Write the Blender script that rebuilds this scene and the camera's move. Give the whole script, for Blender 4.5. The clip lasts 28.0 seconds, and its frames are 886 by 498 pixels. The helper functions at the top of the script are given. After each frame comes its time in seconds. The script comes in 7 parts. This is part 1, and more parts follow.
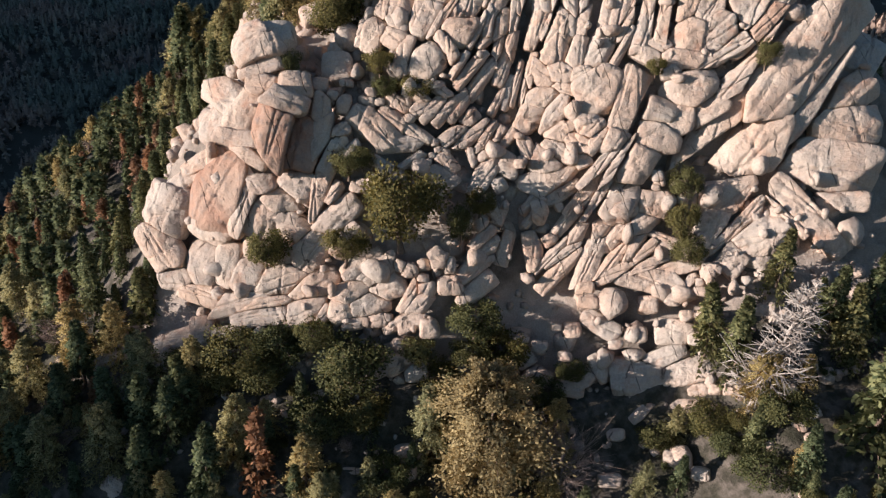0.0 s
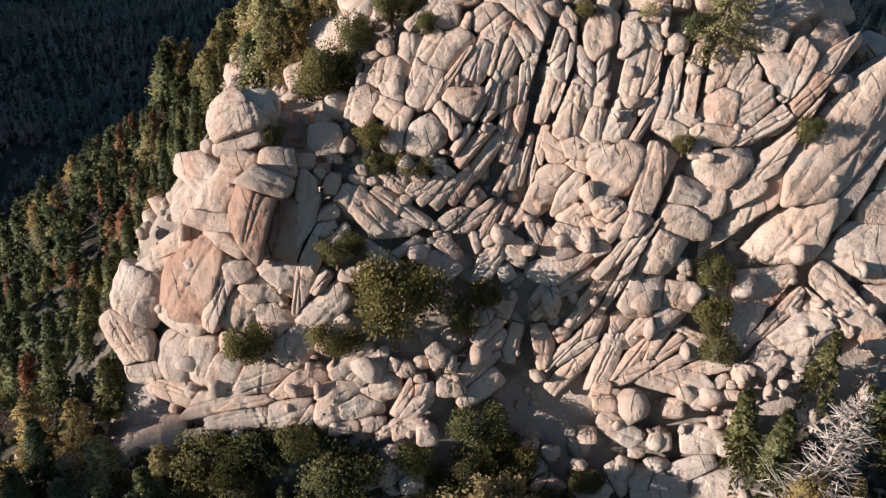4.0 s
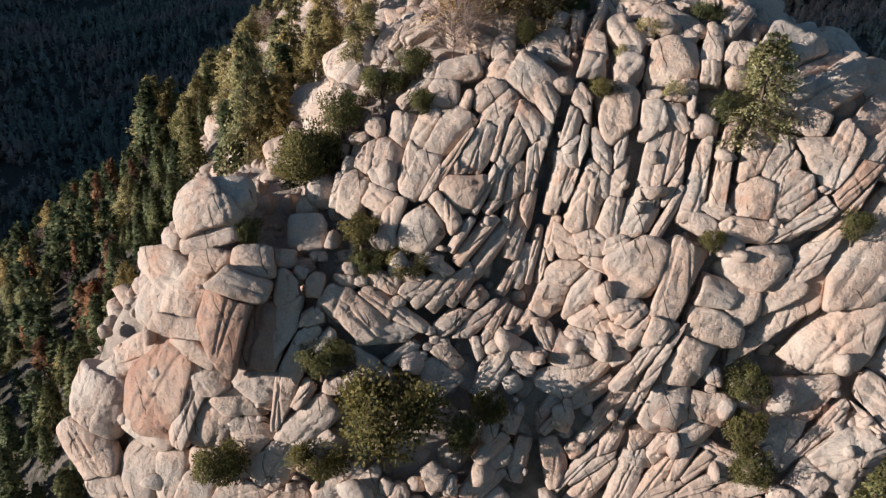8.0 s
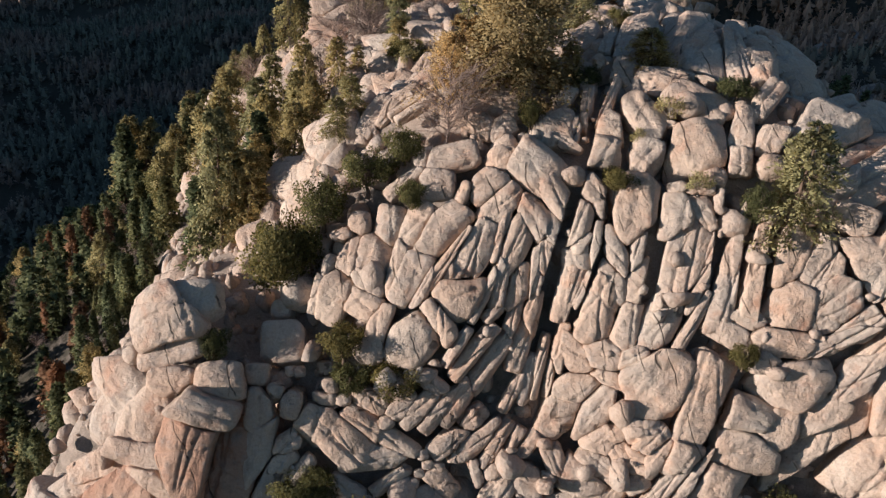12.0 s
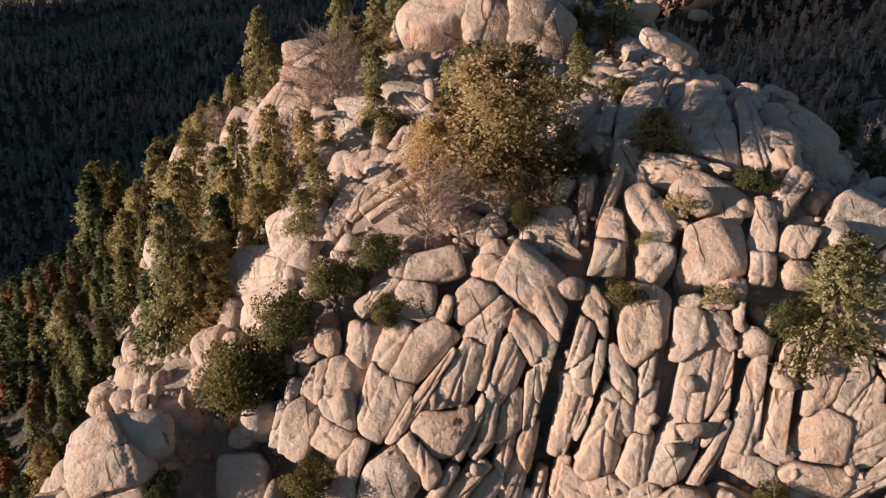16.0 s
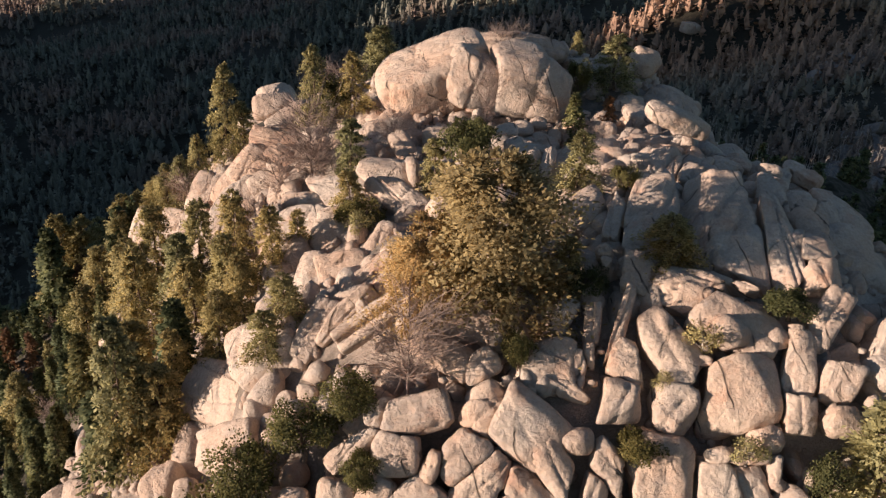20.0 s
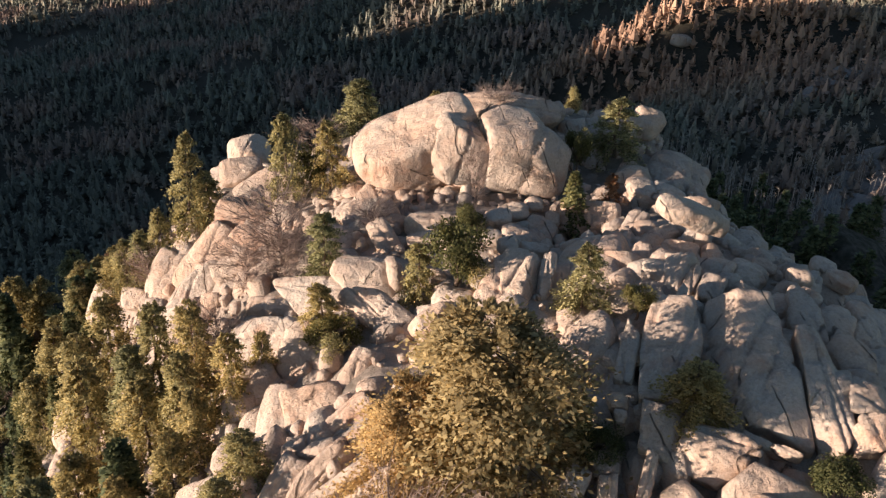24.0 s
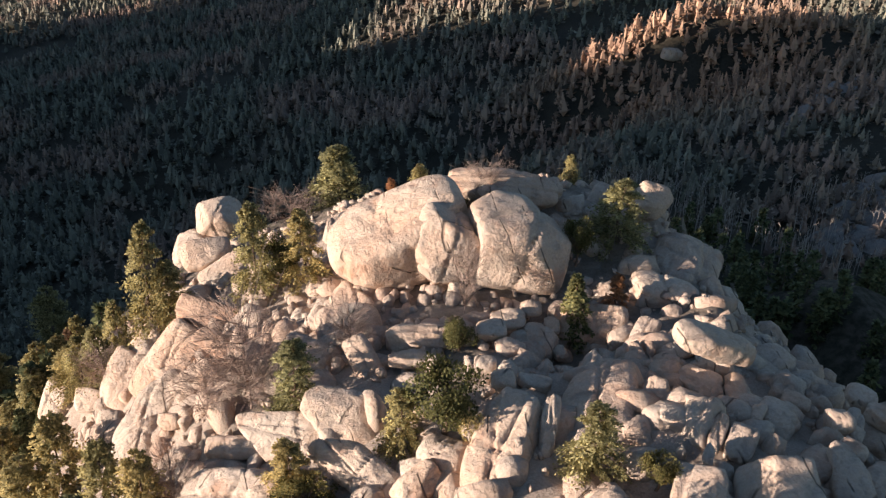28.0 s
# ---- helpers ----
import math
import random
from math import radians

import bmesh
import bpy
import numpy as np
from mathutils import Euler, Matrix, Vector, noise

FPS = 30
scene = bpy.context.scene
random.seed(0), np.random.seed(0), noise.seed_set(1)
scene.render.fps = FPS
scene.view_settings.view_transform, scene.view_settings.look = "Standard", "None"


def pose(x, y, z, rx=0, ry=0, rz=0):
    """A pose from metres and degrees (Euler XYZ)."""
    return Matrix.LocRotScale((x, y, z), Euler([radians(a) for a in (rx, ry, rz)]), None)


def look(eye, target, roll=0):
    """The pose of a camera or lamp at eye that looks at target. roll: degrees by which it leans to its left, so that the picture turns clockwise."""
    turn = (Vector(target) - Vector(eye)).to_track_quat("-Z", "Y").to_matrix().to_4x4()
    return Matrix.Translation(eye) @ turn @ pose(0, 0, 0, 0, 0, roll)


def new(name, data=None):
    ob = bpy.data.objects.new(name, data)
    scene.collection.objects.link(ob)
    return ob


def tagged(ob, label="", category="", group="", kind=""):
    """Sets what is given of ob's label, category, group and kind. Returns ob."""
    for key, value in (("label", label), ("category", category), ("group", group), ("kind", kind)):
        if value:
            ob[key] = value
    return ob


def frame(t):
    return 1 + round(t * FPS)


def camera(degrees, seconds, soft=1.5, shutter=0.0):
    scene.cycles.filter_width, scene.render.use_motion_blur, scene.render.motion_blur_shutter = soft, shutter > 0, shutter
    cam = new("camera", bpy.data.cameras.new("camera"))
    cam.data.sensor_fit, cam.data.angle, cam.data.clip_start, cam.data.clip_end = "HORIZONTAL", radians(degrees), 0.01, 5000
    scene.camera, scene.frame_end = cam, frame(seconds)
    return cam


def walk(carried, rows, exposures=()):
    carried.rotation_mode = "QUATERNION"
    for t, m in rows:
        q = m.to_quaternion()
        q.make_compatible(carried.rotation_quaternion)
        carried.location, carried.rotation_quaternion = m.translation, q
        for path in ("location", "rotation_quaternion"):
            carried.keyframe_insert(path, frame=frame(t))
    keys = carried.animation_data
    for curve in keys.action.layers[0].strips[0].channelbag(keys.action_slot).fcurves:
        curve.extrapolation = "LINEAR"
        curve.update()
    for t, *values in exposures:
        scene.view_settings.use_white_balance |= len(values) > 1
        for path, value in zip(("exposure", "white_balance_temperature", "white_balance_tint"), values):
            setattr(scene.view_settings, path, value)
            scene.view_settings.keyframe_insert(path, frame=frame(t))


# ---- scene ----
PATH = [
    (0.0, -0.00, -0.00, 80.00, 65.40, -3.15, 0.21),
    (1.0, -0.03, 3.66, 81.28, 65.44, -3.19, 0.32),
    (2.0, -0.04, 7.80, 82.82, 65.41, -3.20, 0.37),
    (3.0, -0.18, 12.04, 84.46, 65.43, -3.26, 0.36),
    (3.5, -0.21, 14.10, 85.21, 65.48, -3.25, 0.35),
    (5.5, -0.38, 22.08, 88.42, 65.47, -3.27, 0.36),
    (6.0, -0.40, 23.96, 89.24, 65.48, -3.24, 0.35),
    (7.0, -0.39, 27.84, 90.81, 65.48, -3.18, 0.34),
    (8.0, -0.40, 31.64, 92.31, 65.46, -3.14, 0.31),
    (9.0, -0.36, 35.31, 93.75, 65.46, -3.13, 0.31),
    (10.0, -0.22, 39.00, 95.31, 65.40, -3.03, 0.32),
    (11.0, -0.16, 42.62, 96.74, 65.40, -2.99, 0.33),
    (12.0, -0.04, 46.15, 98.19, 65.39, -2.90, 0.26),
    (12.5, 0.05, 47.87, 98.99, 65.31, -2.81, 0.17),
    (14.5, 0.57, 54.82, 101.95, 65.15, -2.49, -0.19),
    (15.0, 0.72, 56.60, 102.73, 65.13, -2.40, -0.28),
    (16.0, 0.91, 60.05, 104.20, 65.08, -2.32, -0.52),
    (17.0, 1.11, 63.60, 105.50, 65.12, -2.25, -0.75),
    (18.0, 1.14, 67.09, 106.89, 65.13, -2.16, -1.04),
    (19.0, 1.27, 70.50, 108.30, 65.11, -2.08, -1.26),
    (20.0, 1.39, 73.92, 109.77, 65.08, -1.96, -1.50),
    (21.0, 1.45, 77.28, 111.29, 65.06, -1.86, -1.78),
    (21.5, 1.54, 79.01, 112.01, 65.04, -1.83, -1.91),
    (23.5, 1.88, 86.04, 114.86, 65.02, -1.68, -2.42),
    (24.0, 1.95, 87.81, 115.61, 64.99, -1.61, -2.54),
    (25.0, 2.18, 91.31, 117.08, 64.98, -1.51, -2.81),
    (26.0, 2.41, 94.80, 118.69, 64.95, -1.41, -3.10),
    (27.0, 2.62, 98.31, 120.29, 64.92, -1.34, -3.34),
    (28.0, 2.76, 101.60, 121.91, 64.87, -1.23, -3.61),
]
cam = camera(58.44, 28.0, soft=1.35)
walk(cam, [(t, pose(x, y, z, rx, ry, rz)) for t, x, y, z, rx, ry, rz in PATH],
     exposures=[(0.0, 0.86, 5550, 8), (3.5, 0.78, 5600, 8), (8.0, 0.62, 5400, 5), (12.5, 0.53, 5750, 8), (17.0, 0.56, 6480, 15), (23.0, 0.98, 6500, 13), (28.0, 1.18, 6300, 12)])

# ---- light ----
SUN_FROM = Vector((-0.945, -0.29, 0.115)).normalized()
world = bpy.data.worlds.new("sky_world")
scene.world = world
world.use_nodes = True
wn = world.node_tree.nodes
sky = wn.new("ShaderNodeTexSky")
sky.sky_type = "NISHITA"
sky.sun_disc = False
sky.sun_elevation = math.asin(SUN_FROM.z)
sky.sun_rotation = math.atan2(SUN_FROM.x, SUN_FROM.y)
sky.altitude = 1800
sky.ozone_density = 1.6
wn["Background"].inputs["Strength"].default_value = 0.08
world.node_tree.links.new(sky.outputs["Color"], wn["Background"].inputs["Color"])
sun_data = bpy.data.lights.new("sun", "SUN")
sun_data.energy, sun_data.angle, sun_data.color = 5.0, radians(0.55), (1.0, 0.835, 0.69)
sun = new("sun", sun_data)
sun.matrix_world = look((-300, -150, 250), Vector((-300, -150, 250)) - SUN_FROM)

# ---- the lie of the land ----
def fade(a, b, v):
    u = np.clip((v - a) / (b - a), 0, 1)
    return u * u * (3 - 2 * u)


def hash3(ix, iy, iz, seed=0):
    h = (ix * 374761393 + iy * 668265263 + iz * 2147483647 + seed * 974711) & 0xFFFFFFFF
    h = ((h ^ (h >> 13)) * 1274126177) & 0xFFFFFFFF
    h = ((h ^ (h >> 16)) * 2246822519) & 0xFFFFFFFF
    return ((h ^ (h >> 15)) & 0xFFFFFF) / 16777215.0


def grain(x, y, z, seed=0):
    """Value noise, -1 to 1."""
    x, y, z = np.broadcast_arrays(np.asarray(x, float), y, z)
    i, j, k = (np.floor(v).astype(np.int64) for v in (x, y, z))
    u, v, w = (c - f for c, f in ((x, i), (y, j), (z, k)))
    u, v, w = (c * c * (3 - 2 * c) for c in (u, v, w))
    out = 0
    for a in (0, 1):
        for b in (0, 1):
            for c in (0, 1):
                out = out + hash3(i + a, j + b, k + c, seed) * (u if a else 1 - u) * (v if b else 1 - v) * (w if c else 1 - w)
    return out * 2 - 1


def fbm(x, y, z, octaves=3, seed=0):
    out, amp = 0, 1.0
    for o in range(octaves):
        s = 2.03 ** o
        out = out + amp * grain(np.asarray(x) * s, np.asarray(y) * s, np.asarray(z) * s, seed + o * 17)
        amp *= 0.5
    return out


# Sections through the mountain, from its foot over the crest to its back: x, then pairs of y and height.
SECTIONS = []


def section(x, *pairs):
    ys, zs = np.array(pairs[0::2], float), np.array(pairs[1::2], float)
    SECTIONS.append((x, ys, zs))


section(-140, 40, -75, 120, -62, 180, -50, 230, -42, 300, -60, 420, -90)
section(-95, 40, -55, 100, -26, 130, -12, 160, -2, 200, 8, 235, 8, 290, -30, 380, -75)
section(-66, 40, -38, 95, -5.6, 115, 3.3, 158, 15.9, 205, 28.7, 225, 28.8, 260, 5, 300, -25, 380, -70)
section(-48, 40, -34, 92, 2.7, 104, 10.9, 111, 19.2, 118, 25.1, 135, 26.2, 160, 34.3, 184, 45, 205, 49.3, 215, 47.7, 228, 42.8, 255, 20, 300, -15, 380, -60)
section(-38, 40, -32, 94, 7.9, 104, 16.2, 110, 32.8, 115, 43.3, 125, 42.6, 150, 43.7, 175, 56.1, 190, 62.7, 205, 61.2, 215, 59, 229, 53, 260, 25, 300, -10, 380, -55)
section(-25, 40, -30, 90, 7.4, 98, 16.6, 104, 29.1, 107, 47.5, 114, 57.5, 119, 58.5, 124, 57.5, 135, 56.6, 155, 63.7, 180, 70.1, 195, 73, 208, 71.3, 220, 67.4, 230, 60.2, 245, 45, 300, 0, 380, -50)
section(-17, 40, -29, 90, 8, 98, 18, 103, 29, 107, 44, 110, 50.5, 113, 53, 118, 54.5, 123, 58.5, 130, 62.5, 150, 68.5, 170, 74, 190, 77.5, 208, 75.5, 222, 69.5, 250, 47, 300, 3, 380, -44)
section(-12, 40, -28, 90, 8.2, 98, 19.2, 102, 30.1, 109, 49.1, 116, 57.5, 124, 67.5, 130, 72.4, 150, 75, 170, 77.5, 190, 80, 208, 77, 222, 70, 250, 48, 300, 5, 380, -40)
section(2, 40, -28, 90, 7, 98, 21.1, 103, 34.4, 109, 45.9, 113, 59.2, 121, 72.6, 130, 78.7, 150, 79.9, 165, 80.5, 176, 81.5, 186, 84, 200, 84, 215, 78, 250, 52, 300, 10, 380, -30)
section(13, 40, -26, 90, 5.7, 97, 13.6, 103, 26.3, 106, 39.6, 112, 52.8, 120, 73.1, 126, 77.4, 142, 83, 150, 83.5, 165, 83.3, 176, 83, 186, 86, 195, 87, 205, 84, 215, 78, 250, 52, 300, 12, 380, -20)
section(25, 40, -22, 90, 7.6, 97, 17.5, 102, 30.2, 106, 42.9, 109, 53.5, 119, 72.5, 126, 79.6, 136, 83.5, 150, 84.8, 163, 83, 177, 83.5, 190, 86.5, 200, 85.5, 215, 75, 250, 45, 300, 15, 380, -5)
section(36, 40, -16, 88, 11.4, 96, 22.3, 103, 34, 108, 46.3, 110, 58.5, 121, 76.4, 128, 81.1, 135, 83, 147, 83.9, 172, 82.5, 185, 84.5, 194, 84.5, 204, 76, 240, 42, 300, 24, 380, 5)
section(48, 40, -10, 75, 14, 88, 22.3, 97, 31.1, 104, 42.6, 107, 49.8, 113, 67.1, 122, 75, 135, 77, 145, 78.5, 155, 78.5, 173, 74.5, 187, 67, 200, 57, 230, 42.2, 300, 33, 380, 15)
section(60, 40, -5, 75, 14, 92, 24.1, 104, 43.9, 113, 59.3, 122, 64, 140, 61, 160, 58, 180, 51, 220, 45.9, 300, 42, 380, 25)
section(80, 40, 5, 95, 38, 115, 50, 135, 50, 160, 44, 190, 52, 216, 62, 232, 52, 255, 40, 300, 38, 380, 32)
section(130, 40, 5, 120, 26, 200, 30, 300, 34, 330, 40, 420, 30, 520, 22)
section(200, 40, 0, 200, 40, 300, 55, 400, 48, 520, 30)


def mountain(x, y):
    x, y = np.broadcast_arrays(np.asarray(x, float), np.asarray(y, float))
    xs = np.array([s[0] for s in SECTIONS])
    hs = np.array([np.interp(y, s[1], s[2]) - 0.35 * np.maximum(0, s[1][0] - y) - 0.5 * np.maximum(0, y - s[1][-1]) for s in SECTIONS])
    k = np.clip(np.searchsorted(xs, x) - 1, 0, len(xs) - 2)
    u = np.clip((x - xs[k]) / (xs[k + 1] - xs[k]), 0, 1)
    u = 0.5 * u + 0.5 * u * u * (3 - 2 * u)
    a, b = (np.take_along_axis(hs, (k + d)[None], 0)[0] for d in (0, 1))
    # a hollow below the great boulders of the top
    hollow = 4.5 * np.exp(-((x - 19) / 7) ** 2 - ((y - 166) / 7) ** 2)
    return a * (1 - u) + b * u - hollow - 0.45 * np.maximum(0, xs[0] - x) - 0.1 * np.maximum(0, x - xs[-1])


def valley(x, y):
    """The wooded valley behind, which climbs away from the mountain, and a high unseen ridge west of it, added to
    shade it.
    """
    xx = 380 * np.tanh((x + 48) / 380)
    far = 7 + 0.235 * xx + 0.173 * (np.minimum(y, 640) - 639) + 0.08 * (np.clip(y, 640, 1800) - 640)
    far = np.maximum(far, -95 + 0.02 * far)
    far = far + 14 * grain(x / 120, y / 120, 0.3, 5) + 5 * grain(x / 45, y / 45, 0.7, 6)
    far = far + 44 * np.exp(-((x - 148) / 62) ** 2 - ((y - 497) / 24) ** 2)
    p = -0.2934 * x + 0.9560 * y
    s = 0.9560 * x + 0.2934 * y
    # notches in the added crest let sun onto the knoll and some far trees
    crest = 276 - 42 * np.exp(-((p - 440) / 19) ** 2) - 74 * np.exp(-((p - 632) / 42) ** 2)
    north = crest * fade(238, 248, p) * (1 - fade(955, 1000, p))
    # a lower hill beside it, also unseen, is added to keep the foot of the mountain in shade
    south = (162 - 14 * (1 - fade(82, 96, p)) + 26 * np.exp(-((p - 103) / 8) ** 2) - 22 * fade(118, 140, p) + 10 * grain(p / 16, 0.4, 0.6, 12)) * fade(-320, -240, p) * (1 - fade(238, 248, p))
    ridge = (north + south) * np.exp(-((s + 560) / 130) ** 2)
    back = 60 * fade(600, 1500, -y)
    return far + ridge + back


def land(x, y):
    a, b = mountain(x, y), valley(x, y)
    k = 10.0
    h = np.clip(0.5 + 0.5 * (a - b) / k, 0, 1)
    return b * (1 - h) + a * h + k * h * (1 - h)


def height(x, y):
    x, y = np.asarray(x, float), np.asarray(y, float)
    # the soil lies a little behind the faces of the rocks
    h = land(x, y)
    near = (1 - fade(60, 85, np.abs(x - 4))) * fade(93, 99, y) * (1 - fade(195, 225, y))
    h = h + near * (land(x, y - 3.0) - 0.8 - h)
    near = 1 - fade(260, 420, np.hypot(x, y - 130))
    return h + near * (0.9 * grain(x / 6.0, y / 6.0, h / 6.0, 2) + 0.35 * grain(x / 1.9, y / 1.9, h / 1.9, 3))



# ---- materials ----
def material(name, rough=0.9):
    m = bpy.data.materials.new(name)
    m.use_nodes = True
    n, l = m.node_tree.nodes, m.node_tree.links
    b = n["Principled BSDF"]
    b.inputs["Roughness"].default_value = rough
    b.inputs["Specular IOR Level"].default_value = 0.25
    return m, n, l, b


def noise_node(n, l, scale, detail=4, vector=None, rough=0.55):
    t = n.new("ShaderNodeTexNoise")
    t.inputs["Scale"].default_value, t.inputs["Detail"].default_value = scale, detail
    t.inputs["Roughness"].default_value = rough
    if vector:
        l.new(vector, t.inputs["Vector"])
    return t


def ramp(n, l, fac, *stops):
    r = n.new("ShaderNodeValToRGB")
    e = r.color_ramp.elements
    while len(e) < len(stops):
        e.new(0.5)
    for k, (pos, col) in zip(e, stops):
        k.position, k.color = pos, (*col, 1) if len(col) == 3 else col
    l.new(fac, r.inputs["Fac"])
    return r


def mix(n, l, fac, a, b, how="MIX"):
    m = n.new("ShaderNodeMix")
    m.data_type, m.blend_type = "RGBA", how
    for value, key in ((fac, 0), (a, 6), (b, 7)):
        if isinstance(value, (int, float)):
            m.inputs[key].default_value = value
        elif isinstance(value, tuple):
            m.inputs[key].default_value = (*value, 1)
        else:
            l.new(value, m.inputs[key])
    return m.outputs[2]


def bump(n, l, fac, strength, distance, before=None):
    b = n.new("ShaderNodeBump")
    b.inputs["Strength"].default_value, b.inputs["Distance"].default_value = strength, distance
    l.new(fac, b.inputs["Height"])
    if before:
        l.new(before, b.inputs["Normal"])
    return b.outputs["Normal"]


BLACK, WHITE = (0, 0, 0), (1, 1, 1)


def granite(name, pale, warm, grey):
    m, n, l, b = material(name, 0.92)
    pos = n.new("ShaderNodeNewGeometry").outputs["Position"]
    big = noise_node(n, l, 0.16, 5, pos)
    mid = noise_node(n, l, 0.9, 6, pos)
    fine = noise_node(n, l, 3.6, 6, pos, 0.75)
    col = mix(n, l, ramp(n, l, big.outputs["Fac"], (0.38, BLACK), (0.62, WHITE)).outputs["Color"], pale, warm)
    col = mix(n, l, ramp(n, l, mid.outputs["Fac"], (0.52, BLACK), (0.74, WHITE)).outputs["Color"], col, grey)
    col = mix(n, l, 0.55, col, ramp(n, l, fine.outputs["Fac"], (0.34, (0.60, 0.57, 0.55)), (0.58, WHITE)).outputs["Color"], "MULTIPLY")
    # rust from iron in the stone
    rust = noise_node(n, l, 0.28, 6, pos, 0.62)
    col = mix(n, l, ramp(n, l, rust.outputs["Fac"], (0.56, BLACK), (0.72, (0.8, 0.8, 0.8))).outputs["Color"], col, (0.51, 0.295, 0.20))
    rnd = n.new("ShaderNodeObjectInfo").outputs["Random"]
    col = mix(n, l, 0.6, col, ramp(n, l, rnd, (0.0, (0.80, 0.79, 0.79)), (0.5, (0.98, 0.96, 0.94)), (1.0, (1.0, 0.88, 0.79))).outputs["Color"], "MULTIPLY")
    lichen = noise_node(n, l, 2.6, 6, pos, 0.68)
    col = mix(n, l, ramp(n, l, lichen.outputs["Fac"], (0.60, BLACK), (0.74, (0.35, 0.35, 0.35))).outputs["Color"], col, tuple(0.55 * c for c in grey))
    # dark varnish that runs down the faces
    stretch = n.new("ShaderNodeMapping")
    stretch.inputs["Scale"].default_value = (1.3, 1.3, 0.22)
    l.new(pos, stretch.inputs["Vector"])
    streak = noise_node(n, l, 0.8, 5, stretch.outputs["Vector"])
    col = mix(n, l, ramp(n, l, streak.outputs["Fac"], (0.57, BLACK), (0.75, (0.55, 0.55, 0.55))).outputs["Color"], col, tuple(0.45 * c for c in grey))
    # long hairline joints in two sets, broken off here and there
    joint_line = None
    for turn, every in (((0.5, 0.35, 0.2), 0.11), ((-0.3, 0.9, 0.7), 0.08)):
        lay = n.new("ShaderNodeMapping")
        lay.inputs["Rotation"].default_value = turn
        l.new(pos, lay.inputs["Vector"])
        wave = n.new("ShaderNodeTexWave")
        wave.inputs["Scale"].default_value, wave.inputs["Distortion"].default_value = every, 3.0
        wave.inputs["Detail"].default_value, wave.inputs["Detail Scale"].default_value = 3, 1.2
        l.new(lay.outputs["Vector"], wave.inputs["Vector"])
        broken = ramp(n, l, noise_node(n, l, 0.22, 3, lay.outputs["Vector"]).outputs["Fac"], (0.55, WHITE), (0.60, BLACK))
        line = ramp(n, l, wave.outputs["Fac"], (0.0, BLACK), (0.008, WHITE))
        line = mix(n, l, 1.0, line.outputs["Color"], broken.outputs["Color"], "LIGHTEN")
        joint_line = line if joint_line is None else mix(n, l, 1.0, joint_line, line, "DARKEN")
    col = mix(n, l, 0.6, col, joint_line, "MULTIPLY")
    l.new(col, b.inputs["Base Color"])
    nor = bump(n, l, joint_line, 0.8, 0.3)
    # broad chipped facets
    for size3, deep in (((0.30, 0.24, 0.14), 1.6),):
        chip = n.new("ShaderNodeMapping")
        chip.inputs["Scale"].default_value = size3
        chip.inputs["Rotation"].default_value = (0.35, 0.45, 0.25)
        l.new(mix(n, l, 0.5, pos, noise_node(n, l, 0.5, 3, pos).outputs["Color"], "ADD"), chip.inputs["Vector"])
        shard = n.new("ShaderNodeTexVoronoi")
        shard.inputs["Scale"].default_value = 1.0
        l.new(chip.outputs["Vector"], shard.inputs["Vector"])
        off, way, slope = (n.new("ShaderNodeVectorMath") for k in range(3))
        off.operation = way.operation = "SUBTRACT"
        slope.operation = "DOT_PRODUCT"
        l.new(chip.outputs["Vector"], off.inputs[0])
        l.new(shard.outputs["Position"], off.inputs[1])
        l.new(shard.outputs["Color"], way.inputs[0])
        way.inputs[1].default_value = (0.5, 0.5, 0.5)
        l.new(off.outputs["Vector"], slope.inputs[0])
        l.new(way.outputs["Vector"], slope.inputs[1])
        nor = bump(n, l, slope.outputs["Value"], 0.55, deep, nor)
    nor = bump(n, l, noise_node(n, l, 0.38, 3, pos).outputs["Fac"], 0.5, 1.2, nor)
    nor = bump(n, l, mid.outputs["Fac"], 0.45, 0.5, nor)
    nor = bump(n, l, fine.outputs["Fac"], 0.8, 0.14, nor)
    l.new(nor, b.inputs["Normal"])
    return m


rock_mat = granite("granite", (0.62, 0.515, 0.425), (0.585, 0.43, 0.33), (0.51, 0.418, 0.355))
red_rock_mat = granite("iron_stained_granite", (0.53, 0.375, 0.28), (0.46, 0.265, 0.18), (0.38, 0.285, 0.235))
# granite for the crag across the gully, its shade put into the darker colour
shaded_rock_mat = granite("shaded_granite", (0.30, 0.28, 0.265), (0.29, 0.25, 0.225), (0.22, 0.21, 0.20))


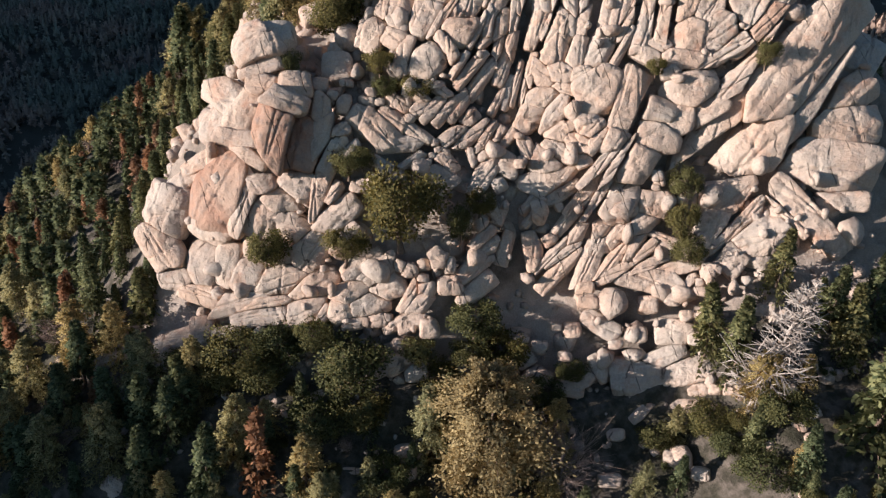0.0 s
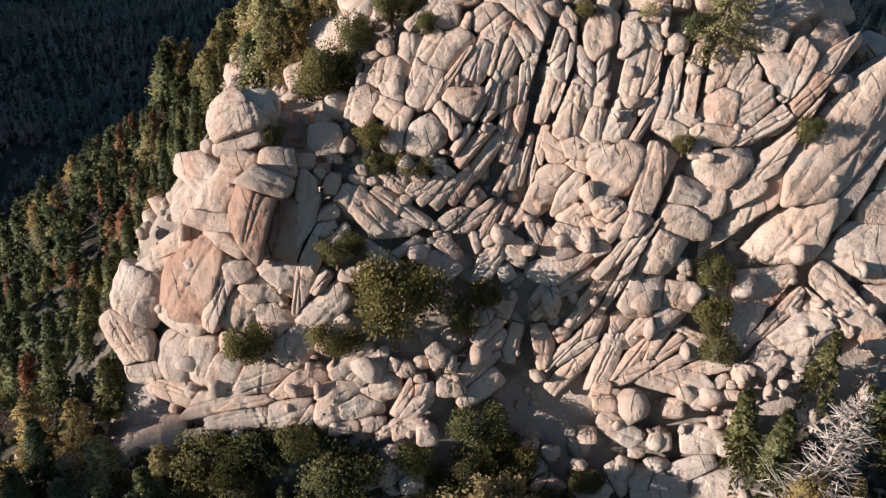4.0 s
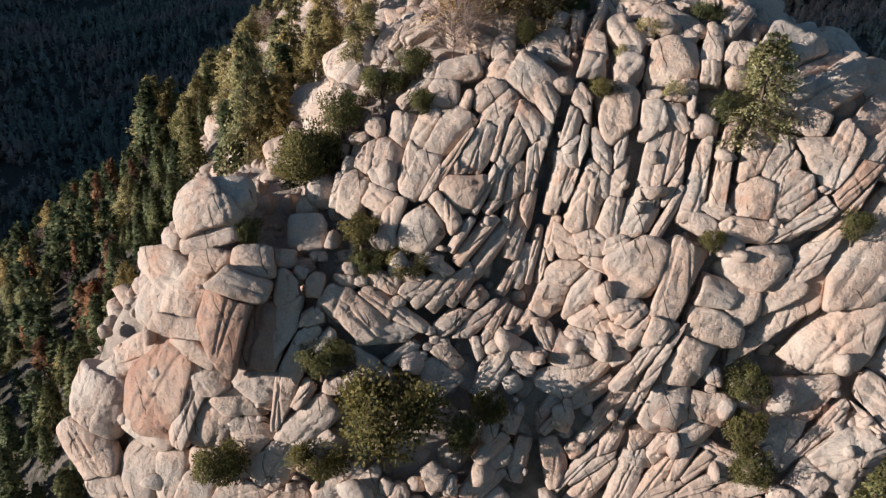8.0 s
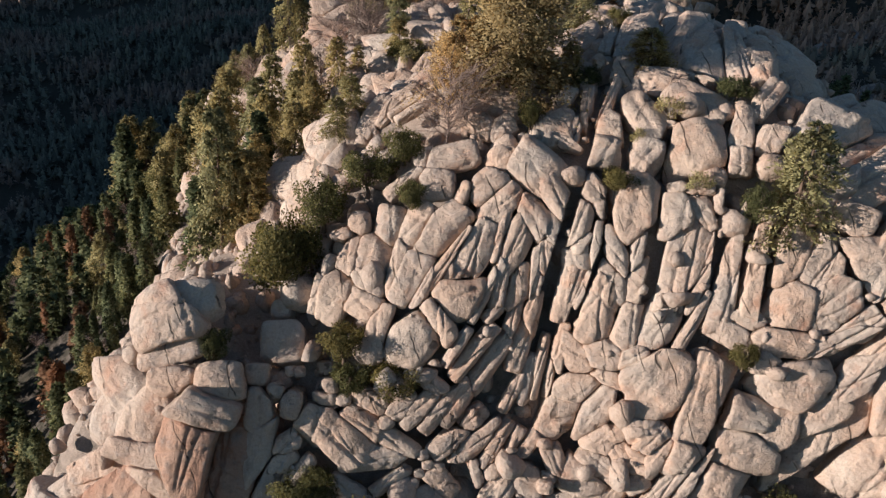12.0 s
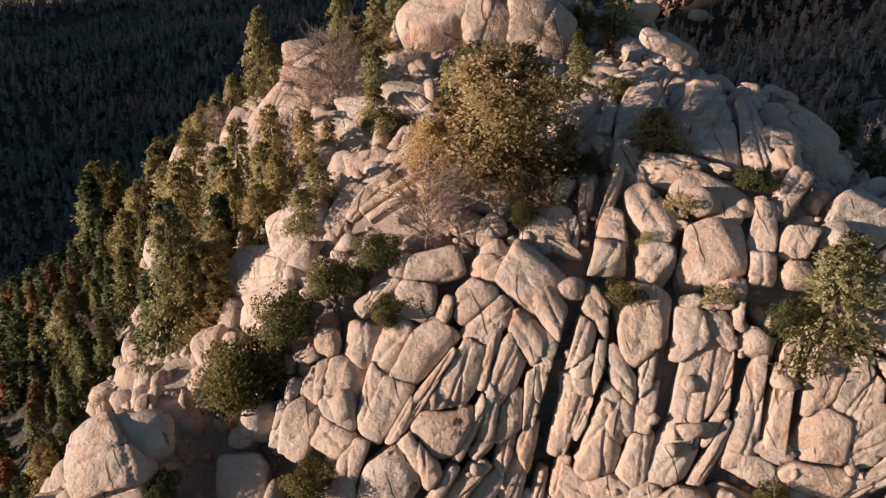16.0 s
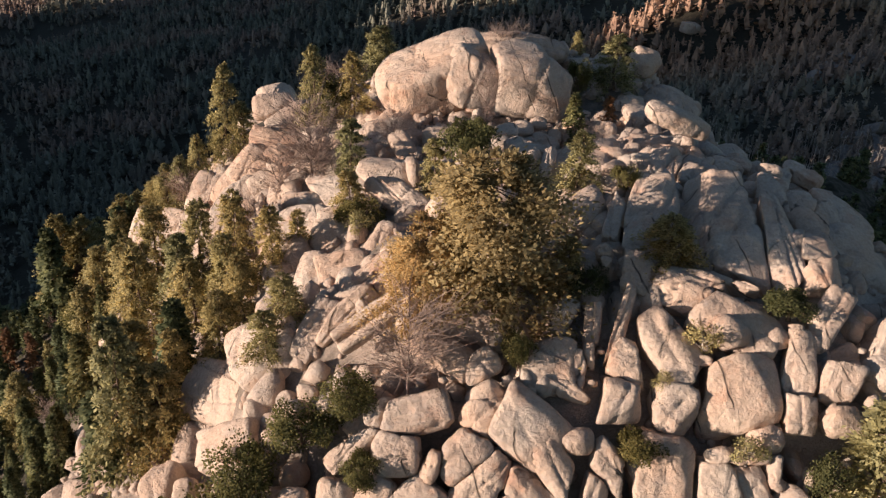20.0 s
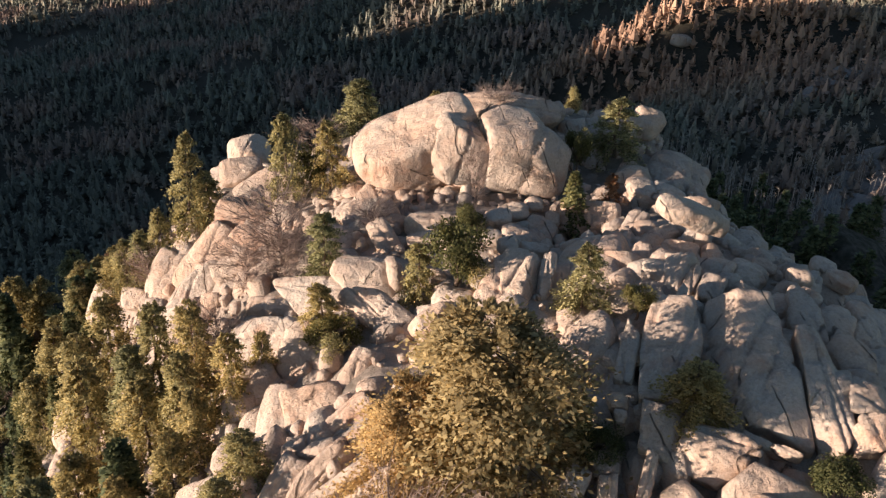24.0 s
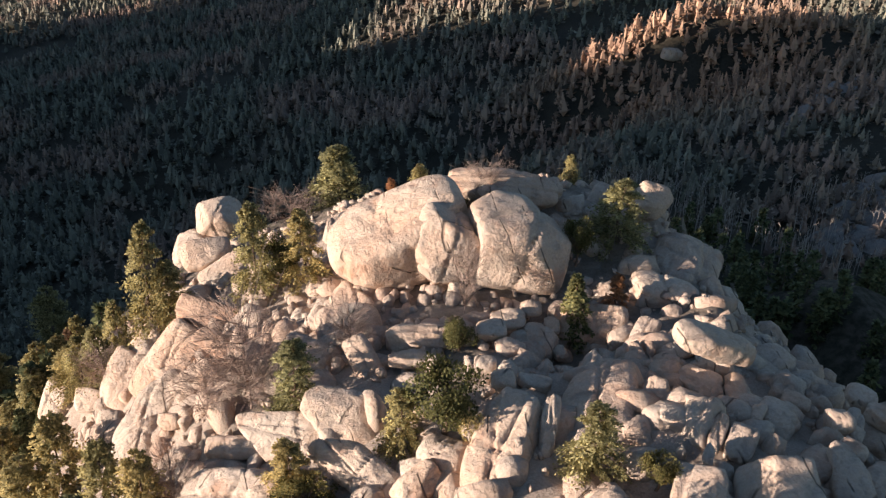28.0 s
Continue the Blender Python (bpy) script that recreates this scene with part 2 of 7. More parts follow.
def ground_material():
    m, n, l, b = material("stony_ground", 0.95)
    pos = n.new("ShaderNodeNewGeometry").outputs["Position"]
    a, c, d = noise_node(n, l, 0.07, 5, pos), noise_node(n, l, 0.7, 6, pos), noise_node(n, l, 6.0, 5, pos, 0.7)
    col = mix(n, l, ramp(n, l, c.outputs["Fac"], (0.40, BLACK), (0.62, WHITE)).outputs["Color"], (0.07, 0.06, 0.042), (0.20, 0.16, 0.13))
    col = mix(n, l, ramp(n, l, a.outputs["Fac"], (0.45, BLACK), (0.6, (0.6, 0.6, 0.6))).outputs["Color"], col, (0.04, 0.04, 0.022))
    col = mix(n, l, 0.7, col, ramp(n, l, d.outputs["Fac"], (0.3, (0.4, 0.4, 0.4)), (0.7, WHITE)).outputs["Color"], "MULTIPLY")
    split = n.new("ShaderNodeSeparateXYZ")
    l.new(pos, split.inputs["Vector"])
    # bare granite and grit on the outcrop, with soil left in patches
    stone = None
    for key, at in (("X", (-50, -40)), ("X", (72, 60)), ("Y", (96, 101)), ("Y", (205, 192))):
        edge = n.new("ShaderNodeMapRange")
        edge.inputs["From Min"].default_value, edge.inputs["From Max"].default_value = at
        l.new(split.outputs[key], edge.inputs["Value"])
        stone = edge.outputs["Result"] if stone is None else mix(n, l, 1.0, stone, edge.outputs["Result"], "MULTIPLY")
    grit = mix(n, l, c.outputs["Fac"], (0.36, 0.285, 0.23), (0.56, 0.45, 0.37))
    stone = mix(n, l, 1.0, stone, ramp(n, l, a.outputs["Fac"], (0.40, (0.35, 0.35, 0.35)), (0.50, WHITE)).outputs["Color"], "MULTIPLY")
    col = mix(n, l, stone, col, mix(n, l, 0.8, grit, ramp(n, l, d.outputs["Fac"], (0.3, (0.55, 0.55, 0.55)), (0.6, WHITE)).outputs["Color"], "MULTIPLY"))
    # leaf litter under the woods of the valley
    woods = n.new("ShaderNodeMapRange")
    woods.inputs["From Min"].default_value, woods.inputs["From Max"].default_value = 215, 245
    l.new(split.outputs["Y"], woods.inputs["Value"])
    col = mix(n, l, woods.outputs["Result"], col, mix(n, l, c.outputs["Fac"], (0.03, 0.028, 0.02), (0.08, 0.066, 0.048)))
    l.new(col, b.inputs["Base Color"])
    l.new(bump(n, l, d.outputs["Fac"], 0.6, 0.2, bump(n, l, c.outputs["Fac"], 0.6, 0.8)), b.inputs["Normal"])
    return m


def leaf_material(name, dark, light, dry=None):
    m, n, l, b = material(name, 0.75)
    geo = n.new("ShaderNodeNewGeometry")
    obj = n.new("ShaderNodeObjectInfo").outputs["Random"]
    col = mix(n, l, geo.outputs["Random Per Island"], dark, light)
    tint = ramp(n, l, obj, (0.0, (0.74, 0.80, 0.74)), (0.5, (1.0, 0.97, 0.82)), (1.0, dry or (1.16, 1.0, 0.76)))
    col = mix(n, l, 1.0, col, tint.outputs["Color"], "MULTIPLY")
    l.new(col, b.inputs["Base Color"])
    thin = n.new("ShaderNodeBsdfTranslucent")
    l.new(col, thin.inputs["Color"])
    blend = n.new("ShaderNodeMixShader")
    blend.inputs["Fac"].default_value = 0.4
    l.new(b.outputs["BSDF"], blend.inputs[1])
    l.new(thin.outputs["BSDF"], blend.inputs[2])
    l.new(blend.outputs["Shader"], n["Material Output"].inputs["Surface"])
    return m


def bark_material(name, a, c):
    m, n, l, b = material(name, 0.9)
    pos = n.new("ShaderNodeNewGeometry").outputs["Position"]
    t = noise_node(n, l, 5.0, 4, pos)
    l.new(ramp(n, l, t.outputs["Fac"], (0.3, a), (0.7, c)).outputs["Color"], b.inputs["Base Color"])
    l.new(bump(n, l, t.outputs["Fac"], 0.6, 0.05), b.inputs["Normal"])
    return m


ground_mat = ground_material()
fir_mat = leaf_material("fir_needles", (0.06, 0.082, 0.045), (0.31, 0.31, 0.165))
pine_mat = leaf_material("pine_needles", (0.19, 0.175, 0.095), (0.63, 0.535, 0.285))
dry_pine_mat = leaf_material("dry_pine_needles", (0.25, 0.18, 0.095), (0.70, 0.505, 0.27))
oak_mat = leaf_material("oak_leaves", (0.055, 0.062, 0.026), (0.21, 0.19, 0.08))
rust_mat = leaf_material("dead_needles", (0.22, 0.12, 0.075), (0.38, 0.22, 0.14))
bark_mat = bark_material("bark", (0.09, 0.06, 0.045), (0.20, 0.14, 0.10))
twig_mat = bark_material("dry_twigs", (0.20, 0.145, 0.12), (0.38, 0.28, 0.23))
bare_mat = bark_material("bleached_wood", (0.33, 0.27, 0.23), (0.52, 0.45, 0.39))


# ---- builders ----
def mesh_from(name, verts, faces, mat, smooth=True):
    """A mesh from arrays of corners and of faces that all have as many corners."""
    verts, faces = np.ascontiguousarray(verts, np.float32), np.ascontiguousarray(faces, np.int32)
    me = bpy.data.meshes.new(name)
    count, corners = faces.shape
    me.vertices.add(len(verts))
    me.vertices.foreach_set("co", verts.ravel())
    me.loops.add(count * corners)
    me.loops.foreach_set("vertex_index", faces.ravel())
    me.polygons.add(count)
    me.polygons.foreach_set("loop_start", np.arange(0, count * corners, corners, dtype=np.int32))
    me.polygons.foreach_set("use_smooth", np.full(count, smooth))
    me.update(calc_edges=True)
    me.materials.append(mat)
    return me


def ball(level):
    bm = bmesh.new()
    bmesh.ops.create_icosphere(bm, subdivisions=level, radius=1)
    v = np.array([p.co[:] for p in bm.verts])
    f = np.array([[p.index for p in q.verts] for q in bm.faces])
    bm.free()
    return v / np.linalg.norm(v, axis=1)[:, None], f


BALLS = {k: ball(k) for k in (1, 2, 3, 4, 5)}


def boulder_shape(seed, size3, grow=1.0, joints=(), square=14.0, rough=1.0, cracks=2, facets=18, tight=False):
    """A weathered rock with half-sizes a, b, c: rounded planes, joints against its neighbours, hollows and cracks.
    joints: pairs of a direction, in the block's own axes times its half-sizes, and the distance at which it stops."""
    rng = np.random.default_rng(seed)
    a, b, c = size3
    size, least = max(size3), min(size3)
    d, f = BALLS[5 if size > 3.4 else 4 if size > 1.2 else 3]
    planes = rng.normal(size=(facets, 3))
    if tight:
        # a block of the cliff: its sides are the joints, its front a low dome of a few worn planes
        planes[:, 2] = np.abs(planes[:, 2]) + 0.9
        planes[:, 0] *= min(1.0, 1.3 * b / a)
    planes /= np.linalg.norm(planes, axis=1)[:, None]
    planes = np.concatenate([planes, np.eye(3), -np.eye(3)])
    if tight:
        reach = np.concatenate([rng.uniform(1.0, 1.22, facets), rng.uniform(0.92, 1.08, 6) * grow])
        reach[facets + 2] = rng.uniform(0.86, 1.0)
    else:
        reach = np.concatenate([rng.uniform(0.82, 1.1, facets), rng.uniform(0.88, 1.02, 6)]) * grow
    reach[-1] = 2.2 if tight else 1.3
    q = np.maximum(0, d @ planes.T) / reach
    total = np.sum(q ** square, axis=1)
    for way, stop in joints:
        total = total + (np.maximum(0, d @ way) / stop) ** (square + 6)
    if tight:
        round_off = square / 4.6
        bulge = ((np.abs(d[:, 1]) / grow) ** round_off + np.abs(d[:, 2] / 1.05) ** round_off) ** (1 / round_off)
        # long blocks keep their height to the ends
        end = np.interp(a / b, [1.0, 3.0], [round_off, 9.0])
        bulge = (bulge ** end + (np.abs(d[:, 0]) / grow) ** end) ** (1 / end)
    else:
        bulge = np.sum(np.abs(d) ** 5, axis=1) ** (1 / 5) / (1.0 + 0.5 * (grow - 1))
    total = total + bulge ** square
    r = np.maximum(total, 1e-9) ** (-1 / square)
    v = d * r[:, None] * np.array(size3)
    o = rng.uniform(0, 90, 3)
    w = v / (0.9 * least + 0.2) + o
    n = d / np.array(size3)
    n /= np.linalg.norm(n, axis=1)[:, None]
    push = 0.055 * least * rough * fbm(w[:, 0], w[:, 1], w[:, 2], 4, seed % 97)
    crease = 1 - np.abs(fbm(w[:, 0] * 0.55, w[:, 1] * 0.55, w[:, 2] * 0.55, 2, seed % 89 + 40))
    push = push - 0.10 * least * rough * np.clip(crease, 0, 1) ** 14
    small = v / 0.55 + o
    push = push + 0.03 * fbm(small[:, 0], small[:, 1], small[:, 2], 2, 7)
    for k in range(cracks + int(size / 3)):
        # cracks run along the block or straight across it
        m = np.array([rng.normal(0, 0.22), 1.0, rng.normal(0, 0.3)]) if k % 2 == 0 else np.array([1.0, rng.normal(0, 0.3), rng.normal(0, 0.3)])
        m /= np.linalg.norm(m)
        away = v @ m + rng.uniform(-0.6, 0.6) * (b if k % 2 == 0 else a) + 0.10 * least * grain(w[:, 0], w[:, 1], w[:, 2], k + 3)
        width = 0.012 * size + 0.07
        push = push - (0.07 * least + 0.12) * np.exp(-(away / width) ** 2)
    return v + n * push[:, None], f


def part(name, me, parent, m=None, label=""):
    ob = new(name, me)
    ob.parent = parent
    if m is not None:
        ob.matrix_basis = m
    return tagged(ob, label)


ROCKS = []
# the long joints of the cliff: half a width, then points along them
JOINTS = [
    (0.55, (18.8, 134.3, 81.5), (16.9, 127.5, 78.6), (15.5, 123.7, 76.0), (14.2, 119.5, 71.8), (12.8, 117.4, 66.5), (11.5, 115.4, 61.6)),
    (0.16, (23.8, 124.5, 78.0), (22.8, 120.3, 73.8), (22.3, 118.3, 70.7), (21.7, 115.9, 65.6), (20.7, 114.2, 61.8)),
    (0.16, (33.5, 118.9, 72.8), (33.1, 116.5, 68.9), (32.6, 115.0, 66.1), (31.3, 113.7, 63.7)),
    (0.16, (24.8, 133.1, 82.4), (27.9, 131.0, 81.6), (30.8, 128.9, 81.1)),
    (0.11, (19.9, 130.2, 80.3), (18.9, 125.8, 78.3), (19.0, 122.6, 75.6), (19.4, 121.5, 74.6)),
    (0.11, (30.6, 127.1, 80.3), (29.3, 122.9, 76.9), (28.7, 119.0, 72.6), (27.7, 115.9, 66.9), (26.6, 114.9, 64.9), (23.5, 113.6, 61.8)),
    (0.11, (32.1, 123.9, 78.0), (31.2, 118.9, 72.7), (31.1, 116.9, 69.1), (30.2, 114.9, 65.5), (29.1, 113.0, 61.9)),
    (0.11, (17.2, 119.4, 72.0), (16.9, 117.2, 66.8), (15.9, 116.2, 64.1), (15.1, 115.0, 60.9)),
    (0.15, (50.3, 114.7, 67.3), (46.0, 111.5, 62.5), (42.9, 109.6, 56.8), (39.9, 108.6, 51.5), (36.4, 106.7, 43.1)),
    (0.15, (29.8, 109.4, 54.6), (27.8, 107.6, 48.0), (24.6, 105.5, 41.3), (22.6, 103.4, 33.7)),
    (0.15, (48.3, 105.3, 45.6), (53.0, 104.2, 43.5), (55.9, 102.6, 41.1)),
    (0.22, (57.0, 111.8, 58.6), (52.4, 108.1, 52.4), (48.3, 105.4, 46.0), (44.4, 104.2, 41.4), (41.1, 102.9, 36.7)),
    (0.09, (38.8, 116.3, 68.9), (41.9, 112.9, 64.9), (44.4, 111.5, 62.4)),
    (0.16, (28.0, 144.8, 84.2), (25.2, 137.8, 83.7), (24.6, 132.0, 81.9)),
    (0.16, (34.7, 146.9, 83.9), (32.1, 138.8, 83.4), (30.3, 130.2, 81.5)),
    (0.16, (18.9, 134.7, 81.7), (22.3, 133.0, 81.9), (25.5, 131.2, 81.6), (28.7, 129.8, 81.2)),
]


def block(parent, name, x, y, z, a, b, c, rx=0, ry=0, rz=0, mat=None, square=14.0, cracks=2, grow=1.32):
    """Notes one piece of an outcrop, under its Empty: centre, half-sizes, turn."""
    ROCKS.append((parent, name, pose(x, y, z, rx, ry, rz), (a, b, c), mat or rock_mat, square, cracks, grow, "", ""))


def boulder(x, y, z, a, b, c, rx=0, ry=0, rz=0, mat=None, square=18.0, cracks=1, grow=1.16,
            label="rounded tan granite boulder resting on the rocky slope", group="granite boulders on the mountain"):
    """Notes one loose boulder."""
    ROCKS.append((None, "boulder", pose(x, y, z, rx, ry, rz), (a, b, c), mat or rock_mat, square, cracks, grow, label, group))


def build_rocks():
    """Shapes all the rocks that were noted, each of them stopped by a narrow joint where its neighbours begin."""
    mid = np.array([r[2].translation[:] for r in ROCKS])
    size = np.array([r[3] for r in ROCKS])
    axes = np.array([np.array(r[2].to_3x3()) for r in ROCKS])
    reach = size.max(axis=1)
    shape = np.array([a @ np.diag(1 / h ** 2) @ a.T for a, h in zip(axes, size)])
    for i, (parent, name, m, size3, mat, square, cracks, grow, label, group) in enumerate(ROCKS):
        gap = np.linalg.norm(mid - mid[i], axis=1)
        joints = []
        for j in np.nonzero((gap < 1.2 * (reach + reach[i])) & (gap > 0.05))[0]:
            away = mid[j] - mid[i]
            u = (shape[i] + shape[j]) @ away
            if parent:
                # the joints of a cliff stand square to its face
                out = axes[i][:, 2] + axes[j][:, 2]
                out /= np.linalg.norm(out)
                u = u - out * (u @ out)
            if np.linalg.norm(u) < 1e-6:
                continue
            u /= np.linalg.norm(u)
            if u @ away <= 0.05:
                continue
            mine, other = np.linalg.norm(axes[i].T @ u * size[i]), np.linalg.norm(axes[j].T @ u * size[j])
            span = u @ away
            if mine + other > 0.75 * span:
                stop = span * mine / (mine + other) - 0.02 - 0.012 * min(reach[i], reach[j])
                joints.append((axes[i].T @ u * size[i], max(stop, (0.95 if reach[i] > 2 * reach[j] else 0.82) * mine)))
        for half, *line in JOINTS:
            # the long joints that run through the whole cliff
            best = None
            for p, q in zip(line, line[1:]):
                p, q = np.array(p), np.array(q)
                way = (q - p) / np.linalg.norm(q - p)
                k = (mid[i] - p) @ way
                if -0.5 < k < np.linalg.norm(q - p) + 0.5:
                    u = p + way * k - mid[i]
                    u = u - axes[i][:, 2] * (u @ axes[i][:, 2])
                    if best is None or np.linalg.norm(u) < np.linalg.norm(best):
                        best = u
            if best is not None and 0.05 < np.linalg.norm(best) < 1.3 * reach[i]:
                span = np.linalg.norm(best)
                way = axes[i].T @ (best / span) * size[i]
                joints.append((way, max(span - half, 0.3 * np.linalg.norm(way))))
        big = max(size3) > 5.0
        v, f = boulder_shape(i + 1, size3, grow, joints, square, 0.45 if big else 0.75, cracks, 6 if parent else 9 if big else 13, bool(parent))
        me = mesh_from(name, v, f, mat)
        if parent:
            part(name, me, parent, m)
        else:
            ob = new(name, me)
            ob.matrix_basis = m
            tagged(ob, label, "boulder", group)


def outcrop(name, label):
    ob = new(name)
    return tagged(ob, label, "rock outcrop", "granite outcrops")


# ---- ground ----
def spread(lo, hi, step, far, grow=1.09):
    mid = list(np.arange(lo, hi + step, step))
    up, s = [mid[-1]], step
    while up[-1] < far:
        s *= grow
        up.append(up[-1] + s)
    down, s = [mid[0]], step
    while down[-1] > -far:
        s *= grow
        down.append(down[-1] - s)
    return np.array(down[:0:-1] + mid + up[1:])


def build_ground():
    xs, ys = spread(-85, 85, 0.9, 4200), spread(78, 235, 0.7, 4200)
    gx, gy = np.meshgrid(xs, ys)
    gz = height(gx, gy)
    verts = np.stack([gx, gy, gz], -1).reshape(-1, 3)
    w = len(xs)
    i = (np.arange(len(ys) - 1)[:, None] * w + np.arange(w - 1)).ravel()
    faces = np.stack([i, i + 1, i + w + 1, i + w], 1)
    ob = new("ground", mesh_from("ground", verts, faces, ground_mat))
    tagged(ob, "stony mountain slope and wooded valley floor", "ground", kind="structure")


build_ground()

# ---- plant shapes, one metre high, shared by their copies ----
def kites(base, along, side, length, width):
    """Leaf sprays: one kite-shaped face each."""
    along = along / np.linalg.norm(along, axis=1)[:, None]
    side = side - along * np.sum(side * along, axis=1)[:, None]
    side = side / np.maximum(np.linalg.norm(side, axis=1), 1e-6)[:, None]
    length, width = np.asarray(length)[:, None], np.asarray(width)[:, None]
    mid = base + along * length * 0.55
    v = np.stack([base, mid + side * width / 2, base + along * length, mid - side * width / 2], 1).reshape(-1, 3)
    return v, np.arange(len(v)).reshape(-1, 4)


def sticks(a, b, ra, rb):
    """Tapered three-sided twigs from a to b."""
    a, b = np.asarray(a, float), np.asarray(b, float)
    d = b - a
    d = d / np.maximum(np.linalg.norm(d, axis=1), 1e-6)[:, None]
    s = np.cross(d, np.where(np.abs(d[:, 2:]) > 0.9, np.array([[1.0, 0, 0]]), np.array([[0, 0, 1.0]])))
    s /= np.linalg.norm(s, axis=1)[:, None]
    t = np.cross(d, s)
    ring = [math.cos(k * 2.0944) * s + math.sin(k * 2.0944) * t for k in range(3)]
    ra, rb = np.broadcast_to(ra, len(a))[:, None], np.broadcast_to(rb, len(a))[:, None]
    v = np.stack([a + r * ra for r in ring] + [b + r * rb for r in ring], 1).reshape(-1, 3)
    i = np.arange(len(a))[:, None] * 6
    f = np.concatenate([i + np.array([[k, (k + 1) % 3, (k + 1) % 3 + 3, k + 3]]) for k in range(3)])
    return v, f


def merged(*pairs):
    vs, fs, n = [], [], 0
    for v, f in pairs:
        vs.append(v), fs.append(f + n)
        n += len(v)
    return np.concatenate(vs), np.concatenate(fs)


def trunk_tube(rng, top, r0, r1, bend=0.03, sides=8, rings=9):
    z = np.linspace(-0.08, top, rings)
    off = np.cumsum(rng.normal(0, bend / rings ** 0.5, (rings, 2)), axis=0)
    off -= off[0]
    r = np.interp(z, [-0.08, 0, 0.1, top], [r0 * 1.5, r0 * 1.25, r0, r1])
    a = np.arange(sides) * 2 * math.pi / sides
    v = np.stack([off[:, 0:1] + r[:, None] * np.cos(a), off[:, 1:2] + r[:, None] * np.sin(a), np.repeat(z[:, None], sides, 1)], -1).reshape(-1, 3)
    f = np.array([[i * sides + k, i * sides + (k + 1) % sides, (i + 1) * sides + (k + 1) % sides, (i + 1) * sides + k] for i in range(rings - 1) for k in range(sides)])
    return v, f, lambda h: np.stack([np.interp(h, z, off[:, 0]), np.interp(h, z, off[:, 1]), h], -1)


def unit(rng, n):
    d = rng.normal(size=(n, 3))
    return d / np.linalg.norm(d, axis=1)[:, None]


def conifer(seed, radius, start, power, branches, per, droop, spray, ragged, inner=0.55, clump=0.085):
    rng = np.random.default_rng(seed)
    tv, tf, spine = trunk_tube(rng, 0.97, 0.018, 0.003)
    h = start + (0.985 - start) * rng.uniform(0, 1, branches) ** 0.85
    az = rng.uniform(0, 6.283, branches)
    lump = 1 + ragged * np.sin(az * 2 + h * 14 + seed) * np.sin(h * 23 + seed)
    reach = radius * ((1 - h) / (1 - start)) ** power * rng.uniform(0.62, 1.12, branches) * lump + 0.018
    root = spine(h)
    out = np.stack([np.cos(az), np.sin(az), rng.uniform(-0.1, 0.35, branches) + 0.55 * (h - 0.45)], -1)
    tip = root + out * reach[:, None] - np.stack([0 * az, 0 * az, droop * reach ** 1.4 * 2], -1)
    limbs = sticks(root[:branches // 3], tip[:branches // 3], 0.0045, 0.001)
    k = np.repeat(np.arange(branches), per)
    u = rng.uniform(0.15, 1.0, len(k)) ** inner
    base = root[k] + (tip - root)[k] * u[:, None] + rng.normal(0, clump, (len(k), 3)) * reach[k][:, None] * u[:, None]
    along = (tip - root)[k] / reach[k][:, None] * 0.8 + rng.normal(0, 0.6, (len(k), 3)) + np.array([0, 0, 0.28])
    side = np.cross(along, np.array([0, 0, 1.0])) + rng.normal(0, 0.5, (len(k), 3))
    size = spray * rng.uniform(0.6, 1.25, len(k))
    cv, cf = kites(base, along, side, size, size * rng.uniform(0.4, 0.7, len(k)))
    return merged((tv, tf), limbs), (cv, cf)


def broadleaf(seed, wide, lumps, leaves, size, low=0.06):
    rng = np.random.default_rng(seed)
    tv, tf, spine = trunk_tube(rng, 0.5, 0.035, 0.014, 0.06, 7, 6)
    c = unit(rng, lumps) * rng.uniform(0.35, 1.0, (lumps, 1)) ** 0.6
    c = c * np.array([wide * 0.36, wide * 0.36, 0.32]) + np.array([0, 0, 0.46])
    c[:, 2] = np.maximum(c[:, 2], low)
    r = rng.uniform(0.13, 0.22, lumps)
    limbs = sticks(spine(rng.uniform(0.1, 0.5, lumps)), c, 0.014, 0.004)
    k = rng.integers(0, lumps, leaves)
    d = unit(rng, leaves)
    d[:, 2] = d[:, 2] * 0.9 + 0.12
    base = c[k] + d * (r[k] * rng.uniform(0.55, 1.08, leaves))[:, None]
    base[:, 2] = np.maximum(base[:, 2], -0.12)
    along = d + rng.normal(0, 0.75, (leaves, 3))
    s = size * rng.uniform(0.6, 1.3, leaves)
    cv, cf = kites(base, along, rng.normal(size=(leaves, 3)), s, s * 0.75)
    return merged((tv, tf), limbs), (cv, cf)


def bare_tree(seed, branches, spread_out, twigs, lean_up=0.3, start=0.1, cone=True):
    rng = np.random.default_rng(seed)
    tv, tf, spine = trunk_tube(rng, 0.98, 0.016, 0.002, 0.04)
    h = start + (0.97 - start) * rng.uniform(0, 1, branches)
    az = rng.uniform(0, 6.283, branches)
    reach = spread_out * ((1 - h) ** 0.8 if cone else (0.5 + 0.6 * np.sin(h * 3.1))) * rng.uniform(0.5, 1.15, branches) + 0.02
    root = spine(h)
    tip = root + np.stack([np.cos(az), np.sin(az), lean_up + rng.normal(0, 0.18, branches)], -1) * reach[:, None]
    k = np.repeat(np.arange(branches), twigs)
    u = rng.uniform(0.3, 1, len(k))
    tb = root[k] + (tip - root)[k] * u[:, None]
    te = tb + ((tip - root)[k] / reach[k][:, None] + rng.normal(0, 0.7, (len(k), 3))) * (reach[k] * rng.uniform(0.2, 0.5, len(k)))[:, None]
    return (tv, tf), merged(sticks(root, tip, 0.0065, 0.0024), sticks(tb, te, 0.0038, 0.0014))


